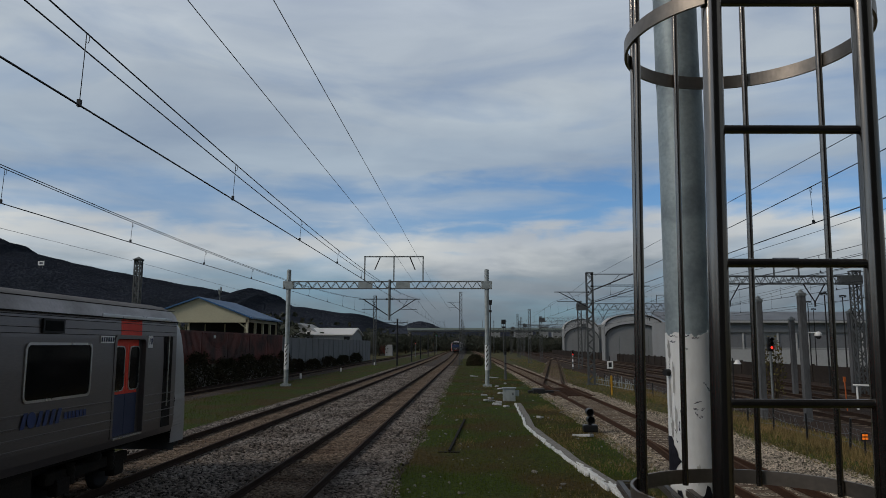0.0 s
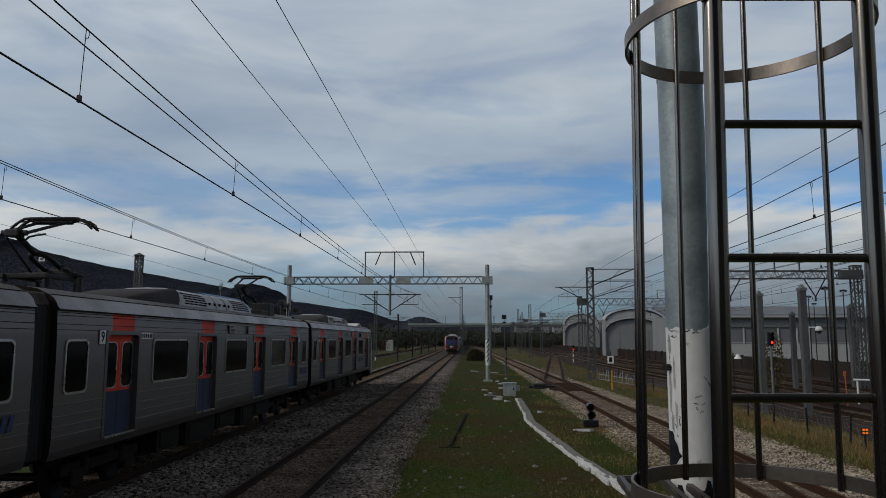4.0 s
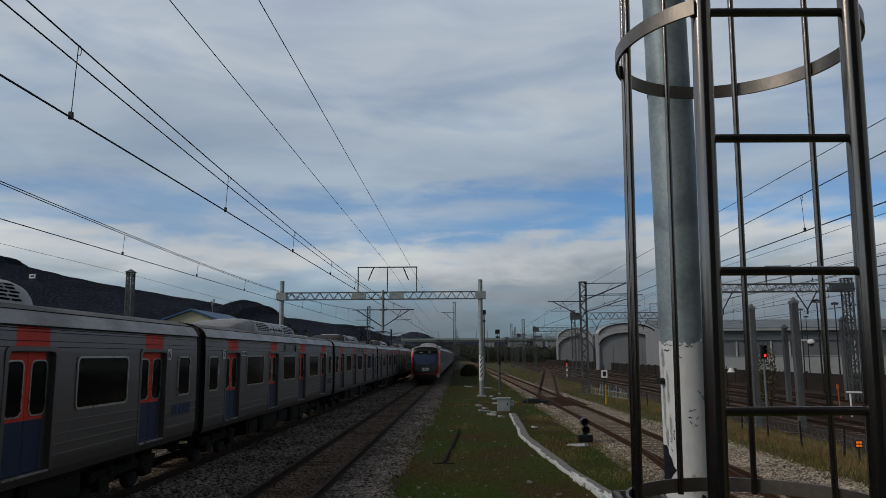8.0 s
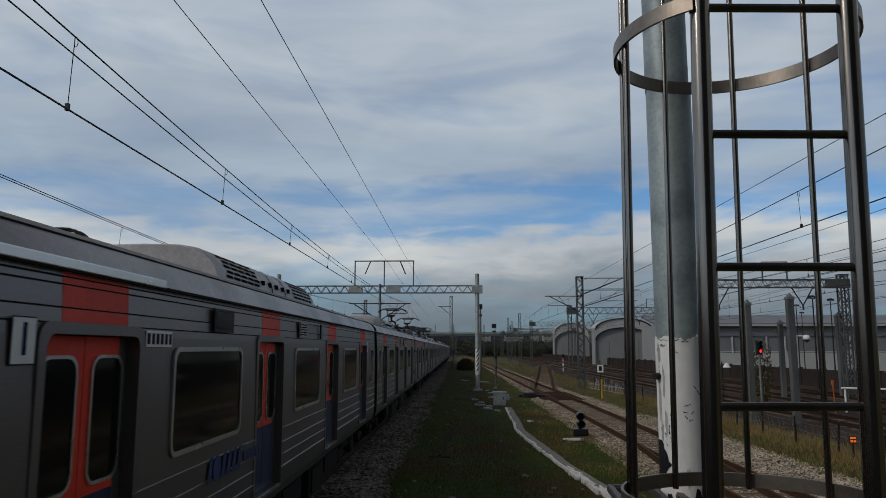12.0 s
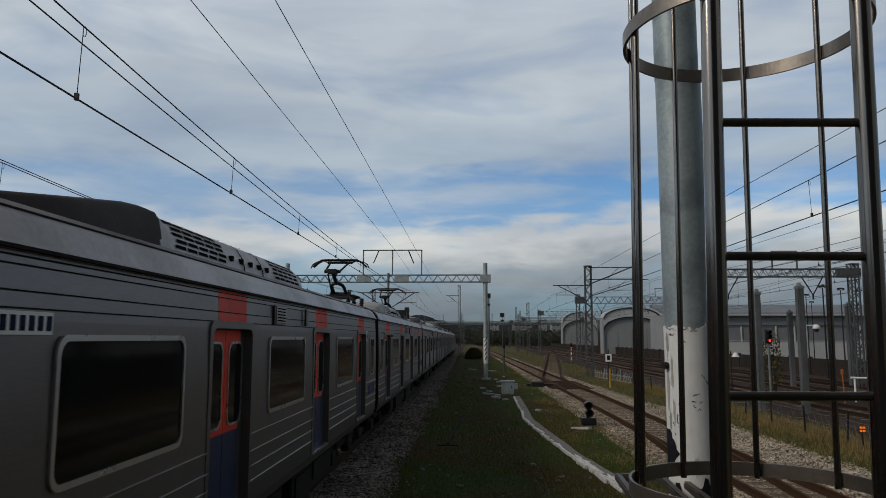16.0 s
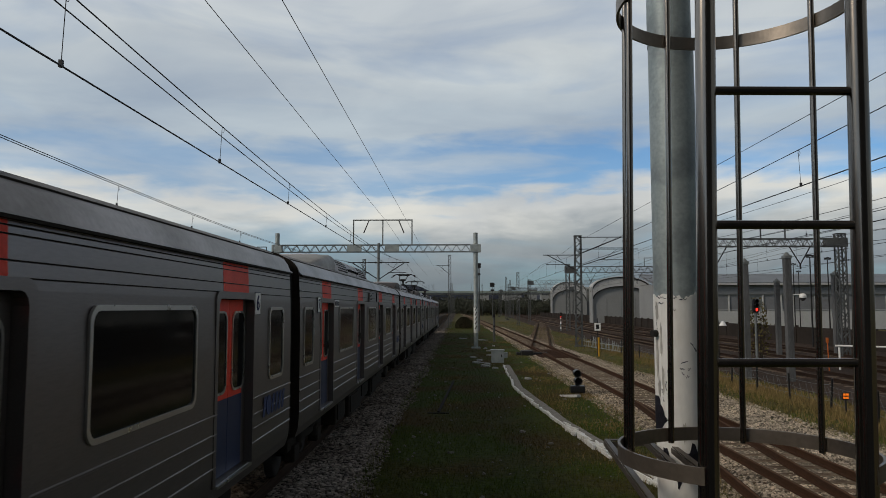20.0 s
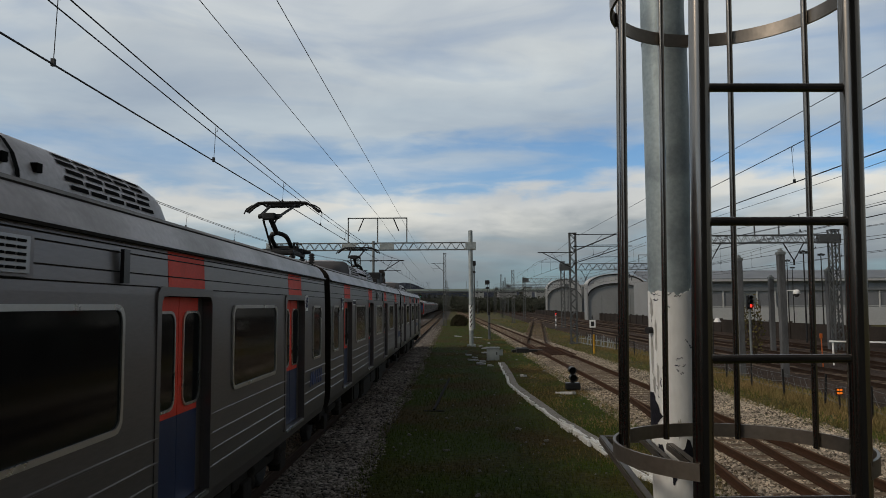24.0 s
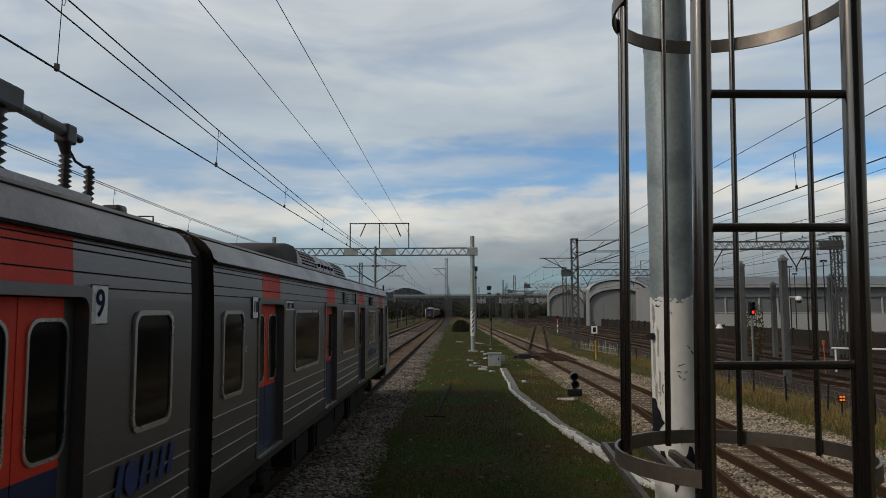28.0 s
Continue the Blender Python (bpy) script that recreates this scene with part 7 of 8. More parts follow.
def blue_shed():
    th = thing("open_shed", "open-sided shed with cream gable and blue sheet roof", "shed")
    x0, xm, x1, y0, y1, ze, zr = -34.6, -28.8, -23.4, 76.0, 88.0, 5.8, 7.85
    g = G()
    zb = 5.3
    g.add([(x0, y0, zb), (x1, y0, zb), (x1, y0, ze), (xm, y0, zr), (x0, y0, ze), (x0, y0 + 0.2, zb), (x1, y0 + 0.2, zb), (x1, y0 + 0.2, ze), (xm, y0 + 0.2, zr), (x0, y0 + 0.2, ze)],
          [(0, 1, 2, 3, 4), (5, 6, 7, 8, 9), (0, 1, 6, 5), (1, 2, 7, 6), (2, 3, 8, 7), (3, 4, 9, 8), (4, 0, 5, 9)])
    part("gable", g, M["cream"], th)
    for (xa, za), (xb, zb2), nm in (((xm, zr), (x1 + 0.5, ze - 0.15), "roof"), ((x0 - 0.5, ze - 0.15), (xm, zr), "roof")):
        g = G()
        g.extrude([(xa, za + 0.03), (xb, zb2 + 0.03), (xb, zb2 + 0.18), (xa, za + 0.18)], y0 - 0.4, y1)
        part(nm, g, M["blue_roof"], th, "blue ribbed sheet roof")
    for i in range(5):
        y = y0 + 0.2 + (y1 - y0 - 0.4) * i / 4
        for x in (x0 + 0.2, x1 - 0.2):
            part("column", G().box(x - 0.12, x + 0.12, y - 0.12, y + 0.12, GROUND_Z, ze - 0.2), M["cream"], th)
    g = G()
    g.beam((x1 - 0.2, y0 + 0.3, 4.6), (x1 - 1.2, y0 + 0.3, 5.35), 0.1, 0.1)
    for k in range(5):
        g.box(x0 + 1 + k * 2.2, x0 + 1.1 + k * 2.2, y0 + 3, y0 + 3.1, GROUND_Z, 5.2)
    part("brace", g, M["cream"], th)
    part("eave_beam", G().box(x1 - 0.3, x1 - 0.1, y0, y1, ze - 0.45, ze - 0.15), M["cream"], th)
    # the shed's inner shade is put into this wall's near-black colour
    part("back_wall", G().box(x0, x1, y1 - 0.2, y1 - 0.05, GROUND_Z, ze), M["dark_iron"], th)


blue_shed()


def container(x, y, z, label, k):
    th = thing("shipping_container", label, "container", "containers in a row")
    g = G()
    g.box(x - 2.4, x, y + 0.02, y + 6.04, z, z + 2.59)
    n = 24
    for i in range(n):
        a = y + 0.15 + 5.75 * i / n
        g.box(x, x + 0.018, a, a + 0.13, z + 0.15, z + 2.45)
    for zz in (z, z + 2.47):
        g.box(x - 0.02, x + 0.05, y + 0.02, y + 6.04, zz, zz + 0.12)
    part("body", g, M["container"], th)
    if k == 1:
        part("mark", G().box(x + 0.052, x + 0.06, y + 2.4, y + 2.9, z + 2.05, z + 2.3), M["white_panel"], th)
    part("plinth", G().box(x - 2.3, x - 0.1, y + 0.1, y + 5.9, GROUND_Z - 0.1, z), M["concrete"], th)


for i in range(5):
    container(-20.9, 50.0 + i * 6.15, 1.45, "weathered red-brown shipping container on a raised base", i)
container(-25.2, 222, 0.3, "weathered red-brown shipping container on a raised base", 9)
container(-25.2, 229, 0.3, "weathered red-brown shipping container on a raised base", 9)
g = G()
g.box(-25.4, -23.4, 218, 220.5, GROUND_Z, 3.0, 0, 0.05)
solid("white_hut", g, M["white_wall"], "small white equipment hut beside the containers", "hut")


def panel_fence():
    th = thing("wall_fence", "tall grey panel fence behind the side track", "fence", kind="structure")
    for i in range(20):
        y = 82 + i * 4.0
        part("panel", G().box(-22.3, -22.2, y + 0.05, y + 3.95, GROUND_Z - 0.1, 3.85), M["fence"], th)
        part("post", G().box(-22.34, -22.14, y - 0.05, y + 0.05, GROUND_Z - 0.1, 3.95), M["galv_dark"], th)


panel_fence()


def low_building(x0, x1, y0, y1, ze, zr, wall, roof, label):
    th = thing("low_building", label, "building")
    xm = (x0 + x1) / 2
    g = G()
    g.add([(x0, y0, GROUND_Z), (x1, y0, GROUND_Z), (x1, y0, ze), (xm, y0, zr), (x0, y0, ze), (x0, y1, GROUND_Z), (x1, y1, GROUND_Z), (x1, y1, ze), (xm, y1, zr), (x0, y1, ze)],
          [(0, 1, 2, 3, 4), (5, 6, 7, 8, 9), (1, 6, 7, 2), (0, 5, 9, 4)])
    part("wall", g, M[wall], th)
    g = G()
    g.extrude([(x0 - 0.4, ze), (xm, zr), (x1 + 0.4, ze), (x1 + 0.4, ze + 0.25), (xm, zr + 0.25), (x0 - 0.4, ze + 0.25)], y0 - 0.4, y1)
    part("roof", g, M[roof], th)
    for i in range(4):
        y = y0 + (y1 - y0) * (i + 0.3) / 4
        part("window", G().box(x1, x1 + 0.05, y, y + 2.0, ze - 2.2, ze - 1.0), M["glass"], th)


low_building(-39.0, -31.7, 150, 162, 5.2, 7.2, "white_wall", "white_wall", "low white building with a shallow gable")


def white_hall():
    """Long low hall behind the fence; its roof slopes towards the tracks."""
    th = thing("storage_hall", "long low white hall with a pale sloping roof", "building")
    x0, x1, y0, y1 = -33.4, -24.0, 147.0, 161.0
    g = G()
    for x in (x0, x1):
        g.add([(x, y0, GROUND_Z), (x, y1, GROUND_Z), (x, y1, 4.9), (x, (y0 + y1) / 2, 6.3), (x, y0, 4.9)], [(0, 1, 2, 3, 4)])
    g.add([(x0, y0, GROUND_Z), (x1, y0, GROUND_Z), (x1, y0, 4.9), (x0, y0, 4.9)], [(0, 1, 2, 3)])
    part("wall", g, M["shed_grey"], th)
    for ya, yb in ((y0 - 0.5, (y0 + y1) / 2), ((y0 + y1) / 2, y1 + 0.5)):
        za, zb = (4.85, 6.3) if ya < 150 else (6.3, 4.85)
        g = G()
        g.add([(x, y, z + d) for d in (0.02, 0.2) for x in (x0 - 0.3, x1 + 0.3) for y, z in ((ya, za), (yb, zb))], [(0, 1, 3, 2), (4, 6, 7, 5), (0, 4, 5, 1), (2, 3, 7, 6), (0, 2, 6, 4), (1, 5, 7, 3)])
        part("roof", g, M["white_panel"], th, "white sheet roof")
    part("door", G().box(x1 - 1.6, x1 - 0.4, y0 - 0.06, y0 - 0.01, GROUND_Z, 4.6), M["dark_iron"], th)


white_hall()


def overpass():
    th = thing("overpass", "distant pale road overpass crossing the tracks", "bridge")
    y = 470
    # dark material stands in for the shade on the girder below the parapet
    part("deck", G().box(-40, 120, y - 6, y + 6, 11.5, 12.5), M["galv_dark"], th)
    part("parapet", G().box(-40, 120, y - 6.3, y - 6.0, 12.4, 13.6), M["pale_green"], th)
    for i in range(10):
        x = -39 + i * 16.5
        part("pier", G().box(x - 0.9, x + 0.9, y - 2, y + 2, GROUND_Z, 11.5), M["concrete"], th)
    for i in range(13):
        x = -40 + i * 12
        part("lamp_post", G().tube((x, y - 5.5, 13.2), (x, y - 5.5, 18.5), 0.12, 6), M["galv_dark"], th)


overpass()


def far_block(x0, x1, y, h, label):
    th = thing("distant_building", label, "building")
    part("wall", G().box(x0, x1, y, y + 14, GROUND_Z, h), M["shed_grey"], th)
    part("roof", G().box(x0 - 0.4, x1 + 0.4, y - 0.4, y + 14.4, h, h + 0.8), M["grey_roof"], th)
    n = int((x1 - x0) / 4)
    for i in range(n):
        part("window", G().box(x0 + 1 + 4 * i, x0 + 3.4 + 4 * i, y - 0.1, y - 0.02, h - 3.6, h - 1.8), M["glass"], th)


for x0, x1, y, h in ((16, 29, 700, 18.4), (44, 62, 720, 18.8), (66, 74, 690, 19.6), (84, 112, 740, 19.2)):
    far_block(x0, x1, y, h, "distant grey flat-roofed building beyond the overpass")

HILLS = []


def hill(name, label, y_mid, depth, x0, x1, height, material, seed, nx=150, ny=26):
    """A wooded ridge: height(x) gives its skyline; slopes fall to both sides."""
    g, v = G(), []
    for j in range(ny + 1):
        w = -1 + 2 * j / ny
        for i in range(nx + 1):
            x = x0 + (x1 - x0) * i / nx
            y = y_mid + w * depth
            prof = max(0.0, math.cos(w * math.pi / 2)) ** 1.1
            rough = 1 + 0.03 * noise.noise((x * 0.006, y * 0.006, seed)) + 0.02 * noise.noise((x * 0.02, y * 0.02, seed)) - 0.06 * w * noise.noise((x * 0.012, y * 0.012, seed + 3))
            v.append((x, y, height(x) * prof * rough - 1.0))
    k = nx + 1
    g.add(v, [(j * k + i, j * k + i + 1, (j + 1) * k + i + 1, (j + 1) * k + i) for j in range(ny) for i in range(nx)], 0, True)
    HILLS.append((name, y_mid, depth, height, seed))
    return solid(name, g, M[material], label, "hill", kind="structure")


def bump(x, c, w, h):
    return h * math.exp(-((x - c) / w) ** 2)


def skyline(x):
    return (31 + 0.183 * max(0, -x - 75) + bump(x, -1000, 75, 28) + bump(x, -912, 14, 8) - bump(x, -890, 20, 3) + bump(x, -835, 50, 3) - bump(x, -455, 14, 5)
            + bump(x, -411, 22, 17) + bump(x, -382, 12, 9) - bump(x, -340, 22, 3) + bump(x, -210, 26, 5) - bump(x, -150, 24, 3))


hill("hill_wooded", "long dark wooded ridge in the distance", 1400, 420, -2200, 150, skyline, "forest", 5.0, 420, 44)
board = thing("billboard", "small white signboard standing among trees on the wooded ridge", "signboard")
g = G()
g.box(-778.5, -767.0, 1268.0, 1268.5, 143.0, 151.0)
part("panel", g, M["white_panel"], board)
part("writing", G().box(-775.5, -769.5, 1267.7, 1268.0, 146.0, 148.5), M["ink"], board, "dark bar of small writing")
for x in (-776, -769.5):
    part("post", G().box(x - 0.3, x + 0.3, 1268.1, 1268.7, 100, 143.5), M["galv_dark"], board)
radio = thing("radio_mast", "thin grey radio mast with small aerials behind the sheds", "mast")
part("pole", G().tube((-59.5, 170, GROUND_Z), (-59.45, 170, 16.6), 0.13, 8, r1=0.08), M["galv_dark"], radio)
for x, z in ((-59.75, 15.5), (-59.15, 15.9), (-59.55, 15.2)):
    part("aerial", G().box(x - 0.09, x + 0.09, 169.8, 170.0, z - 0.7, z + 0.6), M["galv_dark"], radio)
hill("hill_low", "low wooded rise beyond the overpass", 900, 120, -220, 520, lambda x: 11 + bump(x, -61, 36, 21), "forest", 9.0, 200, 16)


def far_trees(name, label, x0, x1, y0, y1, count, hmin, hmax, seed):
    """Distant belt of trees: many small leaf clumps over short trunks."""
    rng = random.Random(seed)
    g = G()
    for i in range(count):
        x, y = rng.uniform(x0, x1), rng.uniform(y0, y1)
        h = rng.uniform(hmin, hmax)
        r = h * rng.uniform(0.40, 0.7)
        g.tube((x, y, GROUND_Z), (x, y, h * 0.5), h * 0.025, 5, 1, caps=False)
        for k in range(150):
            d = Vector((rng.gauss(0, 1), rng.gauss(0, 1), rng.gauss(0, 1))).normalized() * r * rng.uniform(0.45, 1.05)
            p = Vector((x, y, h * 0.48)) + Vector((d.x * 1.5, d.y, min(d.z, h * 0.5) * 0.85))
            s = h * rng.uniform(0.03, 0.075)
            n = Vector((rng.uniform(-1, 1), rng.uniform(-1, 1), rng.uniform(-1, 1))).normalized()
            t = n.orthogonal() * s
            b = n.cross(t)
            g.add([p - t, p - b * 0.7, p + t * 0.9, p + b * 0.8], [(0, 1, 2, 3)])
            g.add([p - n * s * 0.8, p - b * 0.7, p + n * s, p + b * 0.8], [(0, 1, 2, 3)])
    return solid(name, g, [M["far_leaves"], M["bark"]], label, "trees", kind="stuff")


far_trees("tree_belt", "dark belt of trees along the far tracks", -75, -24, 215, 330, 80, 4, 9, 1)
far_trees("tree_belt", "dark belt of trees under the overpass", -70, 4, 370, 460, 120, 5.5, 10.0, 2)
far_trees("tree_belt", "dark belt of trees beyond the siding", 3, 60, 300, 455, 150, 4.5, 8.2, 3)
far_trees("tree_belt", "dark trees behind the sheds", -60, -36, 120, 220, 30, 6, 10, 4)


def yard_bush():
    bush(17.5, 42.8, 0.9, 0.7, 3.9, "straggling yellow-green shrub beside the yard signal", 77, 420, 0.16, material="shrub")


yard_bush()

# ---- loose cover: stones and grass ----


def scatter(name, material, label, category, count, place, shape, seed):
    """Many small copies of one shape joined as one object; place(rng) gives x, y, z, size, turn arrays."""
    rng = np.random.RandomState(seed)
    x, y, z, s, turn = place(rng, count)
    verts, faces = shape
    verts = np.array(verts, dtype=float)
    jitter = rng.uniform(0.7, 1.3, (count, len(verts), 3))
    c, sn = np.cos(turn)[:, None], np.sin(turn)[:, None]
    p = verts[None] * jitter * s[:, None, None]
    q = np.stack([p[..., 0] * c - p[..., 1] * sn, p[..., 0] * sn + p[..., 1] * c, p[..., 2]], -1)
    q += np.stack([x, y, z], -1)[:, None]
    k = len(verts)
    fs = (np.array(faces)[None] + (np.arange(count) * k)[:, None, None]).reshape(-1, len(faces[0]))
    me = bpy.data.meshes.new(name)
    me.from_pydata(q.reshape(-1, 3).tolist(), [], fs.tolist())
    me.materials.append(material)
    me.polygons.foreach_set("use_smooth", [category == "forest"] * len(me.polygons))
    me.update()
    return tagged(new(name, me), label, category, kind="stuff")


STONE = ([(-1, -0.8, -0.5), (1, -0.7, -0.5), (0.8, 0.9, -0.5), (-0.9, 0.8, -0.5), (-0.6, -0.5, 0.6), (0.7, -0.4, 0.5), (0.5, 0.6, 0.6), (-0.5, 0.5, 0.5)],
         [(0, 3, 2, 1), (4, 5, 6, 7), (0, 1, 5, 4), (1, 2, 6, 5), (2, 3, 7, 6), (3, 0, 4, 7)])
CROWN = ([(x, y, z * 0.62) for x, y, z in STONE[0]], STONE[1])
TUFT = ([(-0.05, 0, 0), (0.05, 0, 0), (0.25, 0.1, 1.0), (0, -0.05, 0), (0, 0.05, 0), (-0.3, 0.15, 0.8), (0.04, 0.04, 0), (-0.04, 0.0, 0), (0.05, -0.3, 0.9)],
        [(0, 1, 2), (3, 4, 5), (6, 7, 8)])


def along(rng, n, y0, y1, power=1.8):
    """Distances thinning out with range."""
    u = rng.uniform(0, 1, n)
    return y0 * (y1 / y0) ** (u ** (1 / 1.0))


def stones_main(rng, n):
    y = along(rng, n, 9, 110)
    x = np.where(rng.uniform(0, 1, n) < 0.42, rng.uniform(-3.3, -1.7, n), np.where(rng.uniform(0, 1, n) < 0.7, rng.uniform(-7.8, -4.9, n), rng.uniform(-10.8, -9.4, n)))
    x = np.where(x > -2.6, x + 0.30 * np.sin(y * 0.9) * np.sin(y * 0.37 + 1) + rng.normal(0, 0.12, n), x)
    gap = np.minimum(np.abs(x - TRACK_A), np.abs(x - TRACK_B))
    inside = gap < 1.1
    edge = np.clip((x + 2.2) / 0.55, 0, 1) + np.clip((-10.2 - x) / 0.5, 0, 1)
    z = np.where(inside, -0.185, -0.165) - 0.09 * edge
    return x, y, z, rng.uniform(0.028, 0.06, n), rng.uniform(0, 6.28, n)


def stones_gauge(rng, n):
    y = along(rng, n, 9, 110)
    x = np.where(rng.uniform(0, 1, n) < 0.6, TRACK_B, TRACK_A) + rng.uniform(-0.70, 0.70, n)
    return x, y, np.full(n, -0.188), rng.uniform(0.024, 0.046, n), rng.uniform(0, 6.28, n)


def crowns(x0, x1, index):
    """Tree crowns standing over the near slope and crest of a hill."""
    _, y_mid, depth, height, seed = HILLS[index]

    def place(rng, n):
        x, w = rng.uniform(x0, x1, n), rng.uniform(-0.85, 0.12, n)
        y = y_mid + w * depth
        z = []
        for a, b, q in zip(x.tolist(), y.tolist(), w.tolist()):
            rough = 1 + 0.03 * noise.noise((a * 0.006, b * 0.006, seed)) + 0.02 * noise.noise((a * 0.02, b * 0.02, seed)) - 0.06 * q * noise.noise((a * 0.012, b * 0.012, seed + 3))
            z.append(height(a) * max(0.0, math.cos(q * math.pi / 2)) ** 1.1 * rough - 1.0)
        return x, y, np.array(z), rng.uniform(0.9, 2.3, n) * (0.6 if index else 1.0), rng.uniform(0, 6.28, n)
    return place


def stones_side(rng, n):
    y = along(rng, n, 9, 120)
    k = np.clip((y - 40) / 40, 0, 1)
    d = rng.uniform(-2.0, 2.5 + 0.8 * np.clip((38 - y) / 8, 0, 1), n) * (1 - 0.35 * k) + rng.normal(0, 0.10, n)
    x = d + TRACK_D - 0.0135 * 12 * np.log1p(np.exp((y - 45) / 12))
    z = np.where(np.abs(d) < 0.75, -0.2, -0.178) - np.where(d > 1.4, 0.025, 0.09) * np.clip((np.abs(d) - 1.4) / 0.8, 0, 1)
    return x, y, z, rng.uniform(0.018, 0.040, n), rng.uniform(0, 6.28, n)


def tufts_verge(rng, n):
    y = along(rng, n, 11, 165)
    x = np.where(rng.uniform(0, 1, n) < 0.04, rng.uniform(-2.5, -1.8, n), rng.uniform(-1.95, 4.9, n))
    z = np.full(n, GROUND_Z + 0.09)
    return x, y, z, rng.uniform(0.03, 0.10, n), rng.uniform(0, 6.28, n)


def tufts_left(rng, n):
    y = along(rng, n, 25, 120)
    return rng.uniform(-16.6, -10.6, n), y, np.full(n, GROUND_Z + 0.05), rng.uniform(0.05, 0.13, n), rng.uniform(0, 6.28, n)


def tufts_dry(rng, n):
    y = along(rng, n, 12, 75)
    x = 11.6 + rng.normal(0, 0.65, n)
    return x, y, np.full(n, GROUND_Z + 0.03), rng.uniform(0.10, 0.32, n) * np.clip(1.25 - np.abs(x - 11.7) / 2.2, 0.3, 1), rng.uniform(0, 6.28, n)


def tufts_weed(rng, n):
    y = along(rng, n, 12, 170)
    x = rng.uniform(8.5 + 0.95 * np.clip((38 - y) / 8, 0, 1), 13.2, n)
    return x, y, np.full(n, GROUND_Z + 0.03), rng.uniform(0.06, 0.2, n), rng.uniform(0, 6.28, n)


def tufts_bleached(rng, n):
    """Dry patches, thickest on the far side of the concrete channel."""
    k = 46
    cy, cx = along(rng, k, 14, 70), np.where(rng.uniform(0, 1, k) < 0.75, rng.uniform(3.0, 5.2, k), rng.uniform(-1.2, 3.0, k))
    at = rng.randint(0, k, n)
    x, y = cx[at] + rng.normal(0, 0.32, n), cy[at] + rng.normal(0, 0.75, n)
    return np.clip(x, -1.9, 5.3), y, np.full(n, GROUND_Z + 0.09), rng.uniform(0.04, 0.12, n), rng.uniform(0, 6.28, n)


scatter("ballast_stones", M["stones"], "loose grey crushed stones beside the main rails", "ballast", 75000, stones_main, STONE, 1)
scatter("ballast_stones", M["stones_rust"], "rust-stained crushed stones between the main rails", "ballast", 40000, stones_gauge, STONE, 11)
scatter("ballast_stones", M["stones_pale"], "loose pale crushed stones along the siding", "ballast", 72000, stones_side, STONE, 2)
scatter("verge_grass", M["blades"], "short green grass blades on the verge", "grass", 75000, tufts_verge, TUFT, 3)
scatter("verge_grass", M["blades"], "patchy grass blades beside the far track", "grass", 11000, tufts_left, TUFT, 4)
scatter("dry_grass", M["dry_grass"], "tall dry straw-coloured grass along the fence", "grass", 16000, tufts_dry, TUFT, 5)
scatter("weeds", M["dry_grass"], "low dry weeds beside the siding", "grass", 18000, tufts_weed, TUFT, 6)
scatter("weeds", M["blades"], "low green weeds among the dry ones beside the siding", "grass", 22000, tufts_weed, TUFT, 7)
scatter("dry_tufts", M["dry_grass"], "small bleached tufts in patches on the verge", "grass", 9000, tufts_bleached, TUFT, 8)

# crowns share the ridge's haze-blue base colour
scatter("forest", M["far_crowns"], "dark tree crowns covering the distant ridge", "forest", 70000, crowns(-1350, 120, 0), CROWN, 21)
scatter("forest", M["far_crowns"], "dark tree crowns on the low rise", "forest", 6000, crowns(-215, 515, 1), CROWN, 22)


def litter(rng, n):
    return rng.uniform(-1.5, 4.6, n), along(rng, n, 12, 60), np.full(n, GROUND_Z + 0.11), rng.uniform(0.012, 0.04, n), rng.uniform(0, 6.28, n)


scatter("grass_litter", M["concrete"], "small pale chips and litter scattered over the grass", "litter", 190, litter, STONE, 31)

# ---- sleepers, last ----
lay_sleepers(track_b, lambda y: TRACK_B + bend(y), 8.0, 130, 420)
lay_sleepers(track_a, lambda y: TRACK_A + bend(y), 12.0, 130, 420)
lay_sleepers(track_d, siding_x, 10.0, 90, 300)
lay_sleepers(track_c, lambda y: TRACK_C, 40.0, 100, 300)
for th, x in zip(yard, (16.8, 21.2, 25.6)):
    lay_sleepers(th, lambda y: x + yard_bend(y), 25.0, 25.0, 200)
lay_sleepers(turnout, turn_x, 60.0, 100, 150)
plate = G().box(-1.25, 1.45, -0.13, 0.13, -0.19, -0.135, 0, 0.01).data("slide_plate", M["rail_brown"])
for k in range(14):
    part("slide_plate", plate, None, turnout, "", pose(siding_x(47 + 0.62 * k), 47 + 0.62 * k, 0))
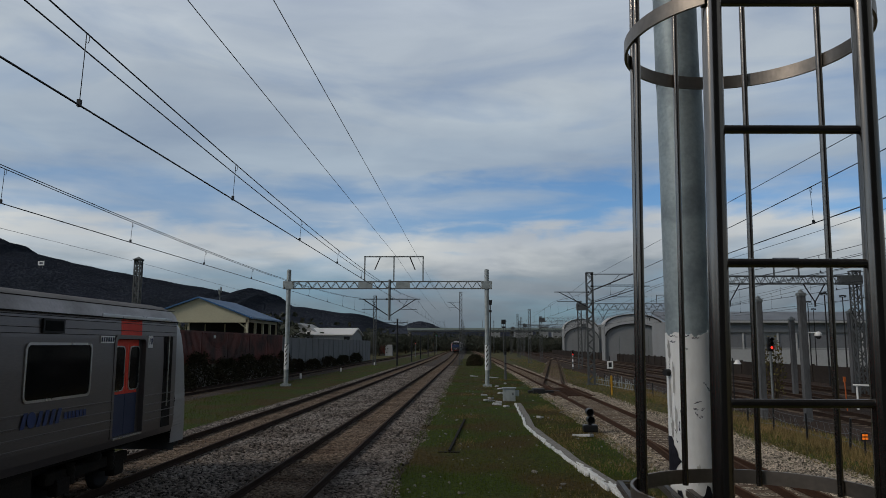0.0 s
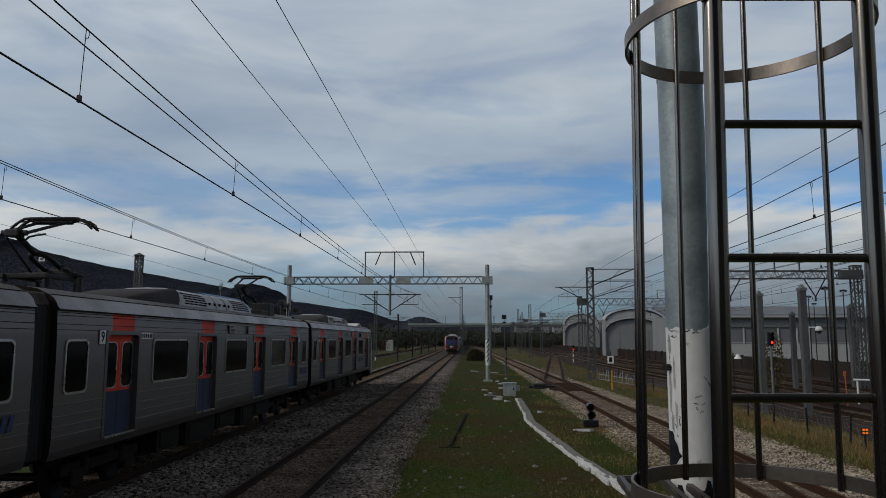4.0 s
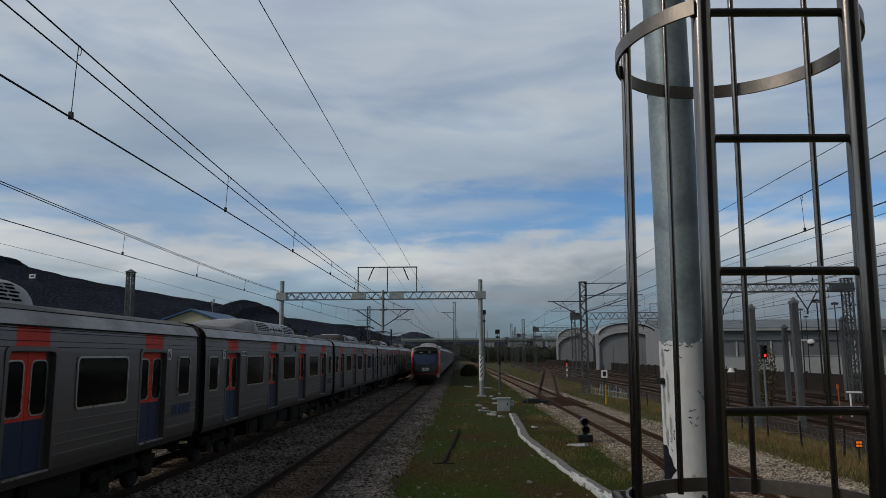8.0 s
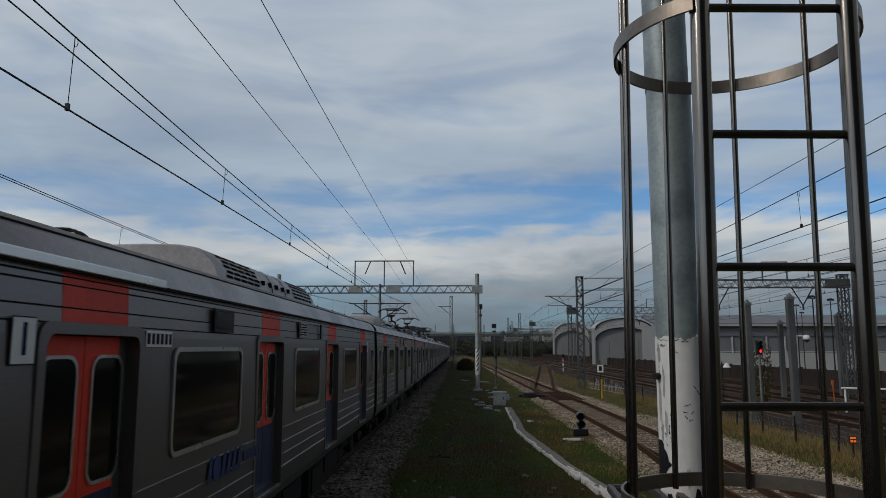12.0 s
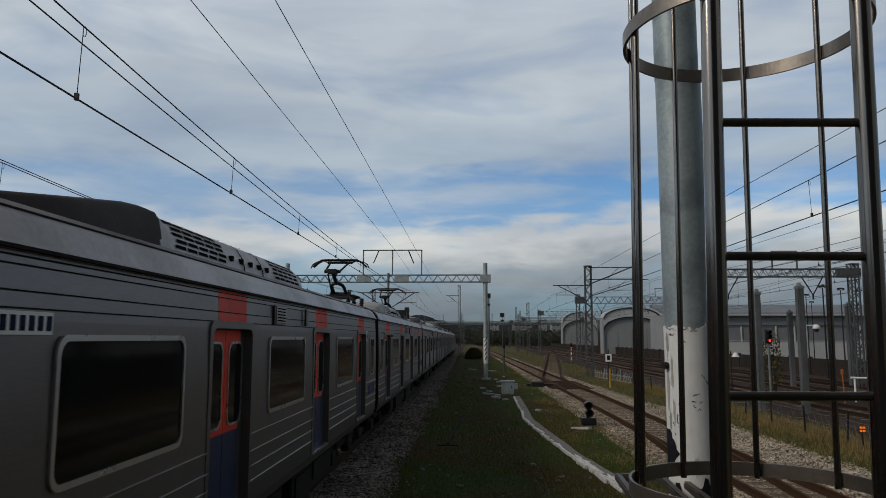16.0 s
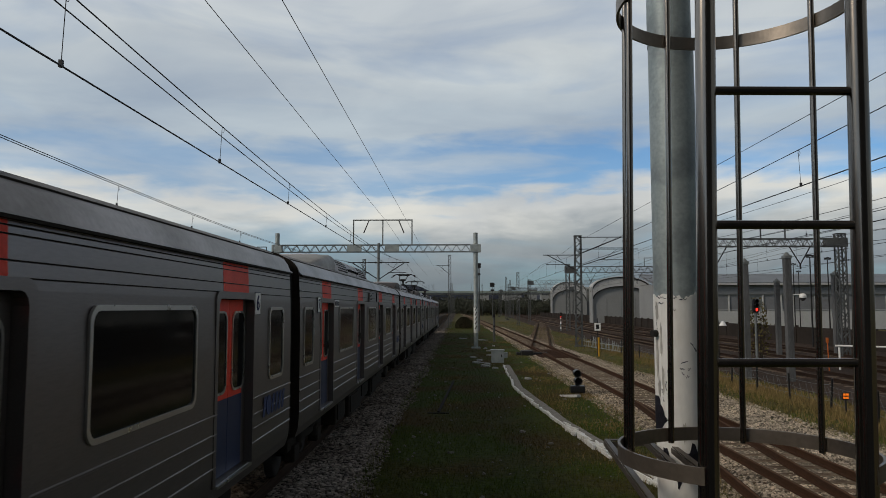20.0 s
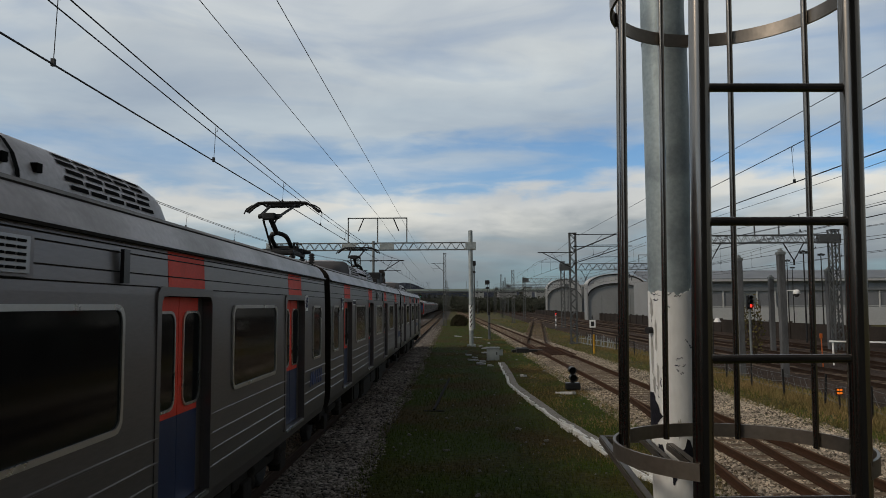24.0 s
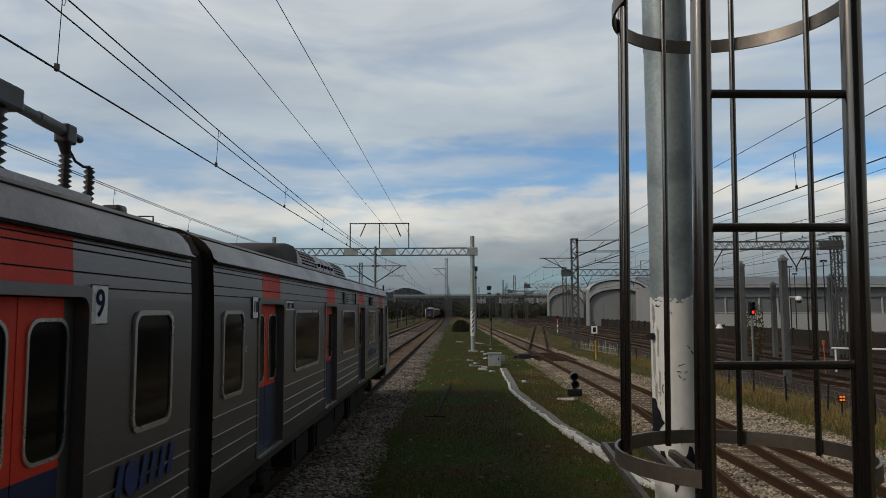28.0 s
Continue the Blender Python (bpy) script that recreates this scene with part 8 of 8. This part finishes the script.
for sgn in (-1, 1):
    g = G()
    rail_line(g, offset_line([(siding_x(y) + 0.0012 * (y - 42) ** 2, y) for y in range(44, 58, 2)], sgn * (HALF - 0.11)))
    part("switch_blade", g, [M["rail_brown"], M["rail_rust"]], turnout)

# ---- moving trains ----
# seconds and the y of the train's leading nose
ARRIVE = [
    (0.0, 264.0), (3.0, 188.0), (5.0, 141.0), (6.0, 119.0), (7.0, 97.8), (8.0, 77.5), (9.0, 58.5), (10.0, 39.5), (11.0, 20.8), (12.0, 1.95),
    (12.5, -6.6), (14.5, -38.0), (15.5, -52.95), (16.0, -60.05), (16.5, -66.8), (17.0, -73.65), (17.5, -80.1), (18.0, -86.4), (18.5, -92.4), (19.0, -98.14),
    (19.5, -103.9), (20.0, -109.14), (20.5, -114.3), (21.0, -119.28), (21.5, -123.8), (23.5, -141.7), (24.0, -145.8), (24.5, -149.7),
    (25.0, -153.5), (25.5, -157.2), (26.0, -160.7), (26.5, -164.0), (27.0, -167.1), (27.5, -170.2), (28.0, -173.1)]
LEAVE = [
    (0.0, 17.88), (0.5, 21.5), (1.0, 25.3), (1.5, 29.4), (2.0, 33.5), (2.5, 37.9), (3.0, 42.4), (3.5, 47.1), (5.5, 68.5), (6.0, 74.4), (6.5, 80.7),
    (7.0, 86.72), (7.5, 93.2), (8.0, 99.7), (8.5, 106.4), (9.0, 113.2), (9.5, 120.6), (10.0, 127.78), (10.5, 135.2), (11.0, 142.85), (12.0, 158.7),
    (14.0, 191.8), (18.0, 262.0), (22.0, 337.5), (24.0, 379.5), (25.0, 402.5), (26.0, 425.5), (27.0, 448.5), (28.0, 469.5)]


def motions():
    def on_track(x, y):
        """Pose of a train whose middle is at y, both ends on the swinging line."""
        a, b = bend(y - 100), bend(y + 100)
        return pose(x + (a + b) / 2, y, 0, 0, 0, math.degrees(math.atan2(a - b, 200)))
    walk(commuter_train, [(t, on_track(TRACK_B, y + 100.3)) for t, y in ARRIVE])
    walk(departing_train, [(t, on_track(TRACK_A, y - 100.3)) for t, y in LEAVE])


motions()
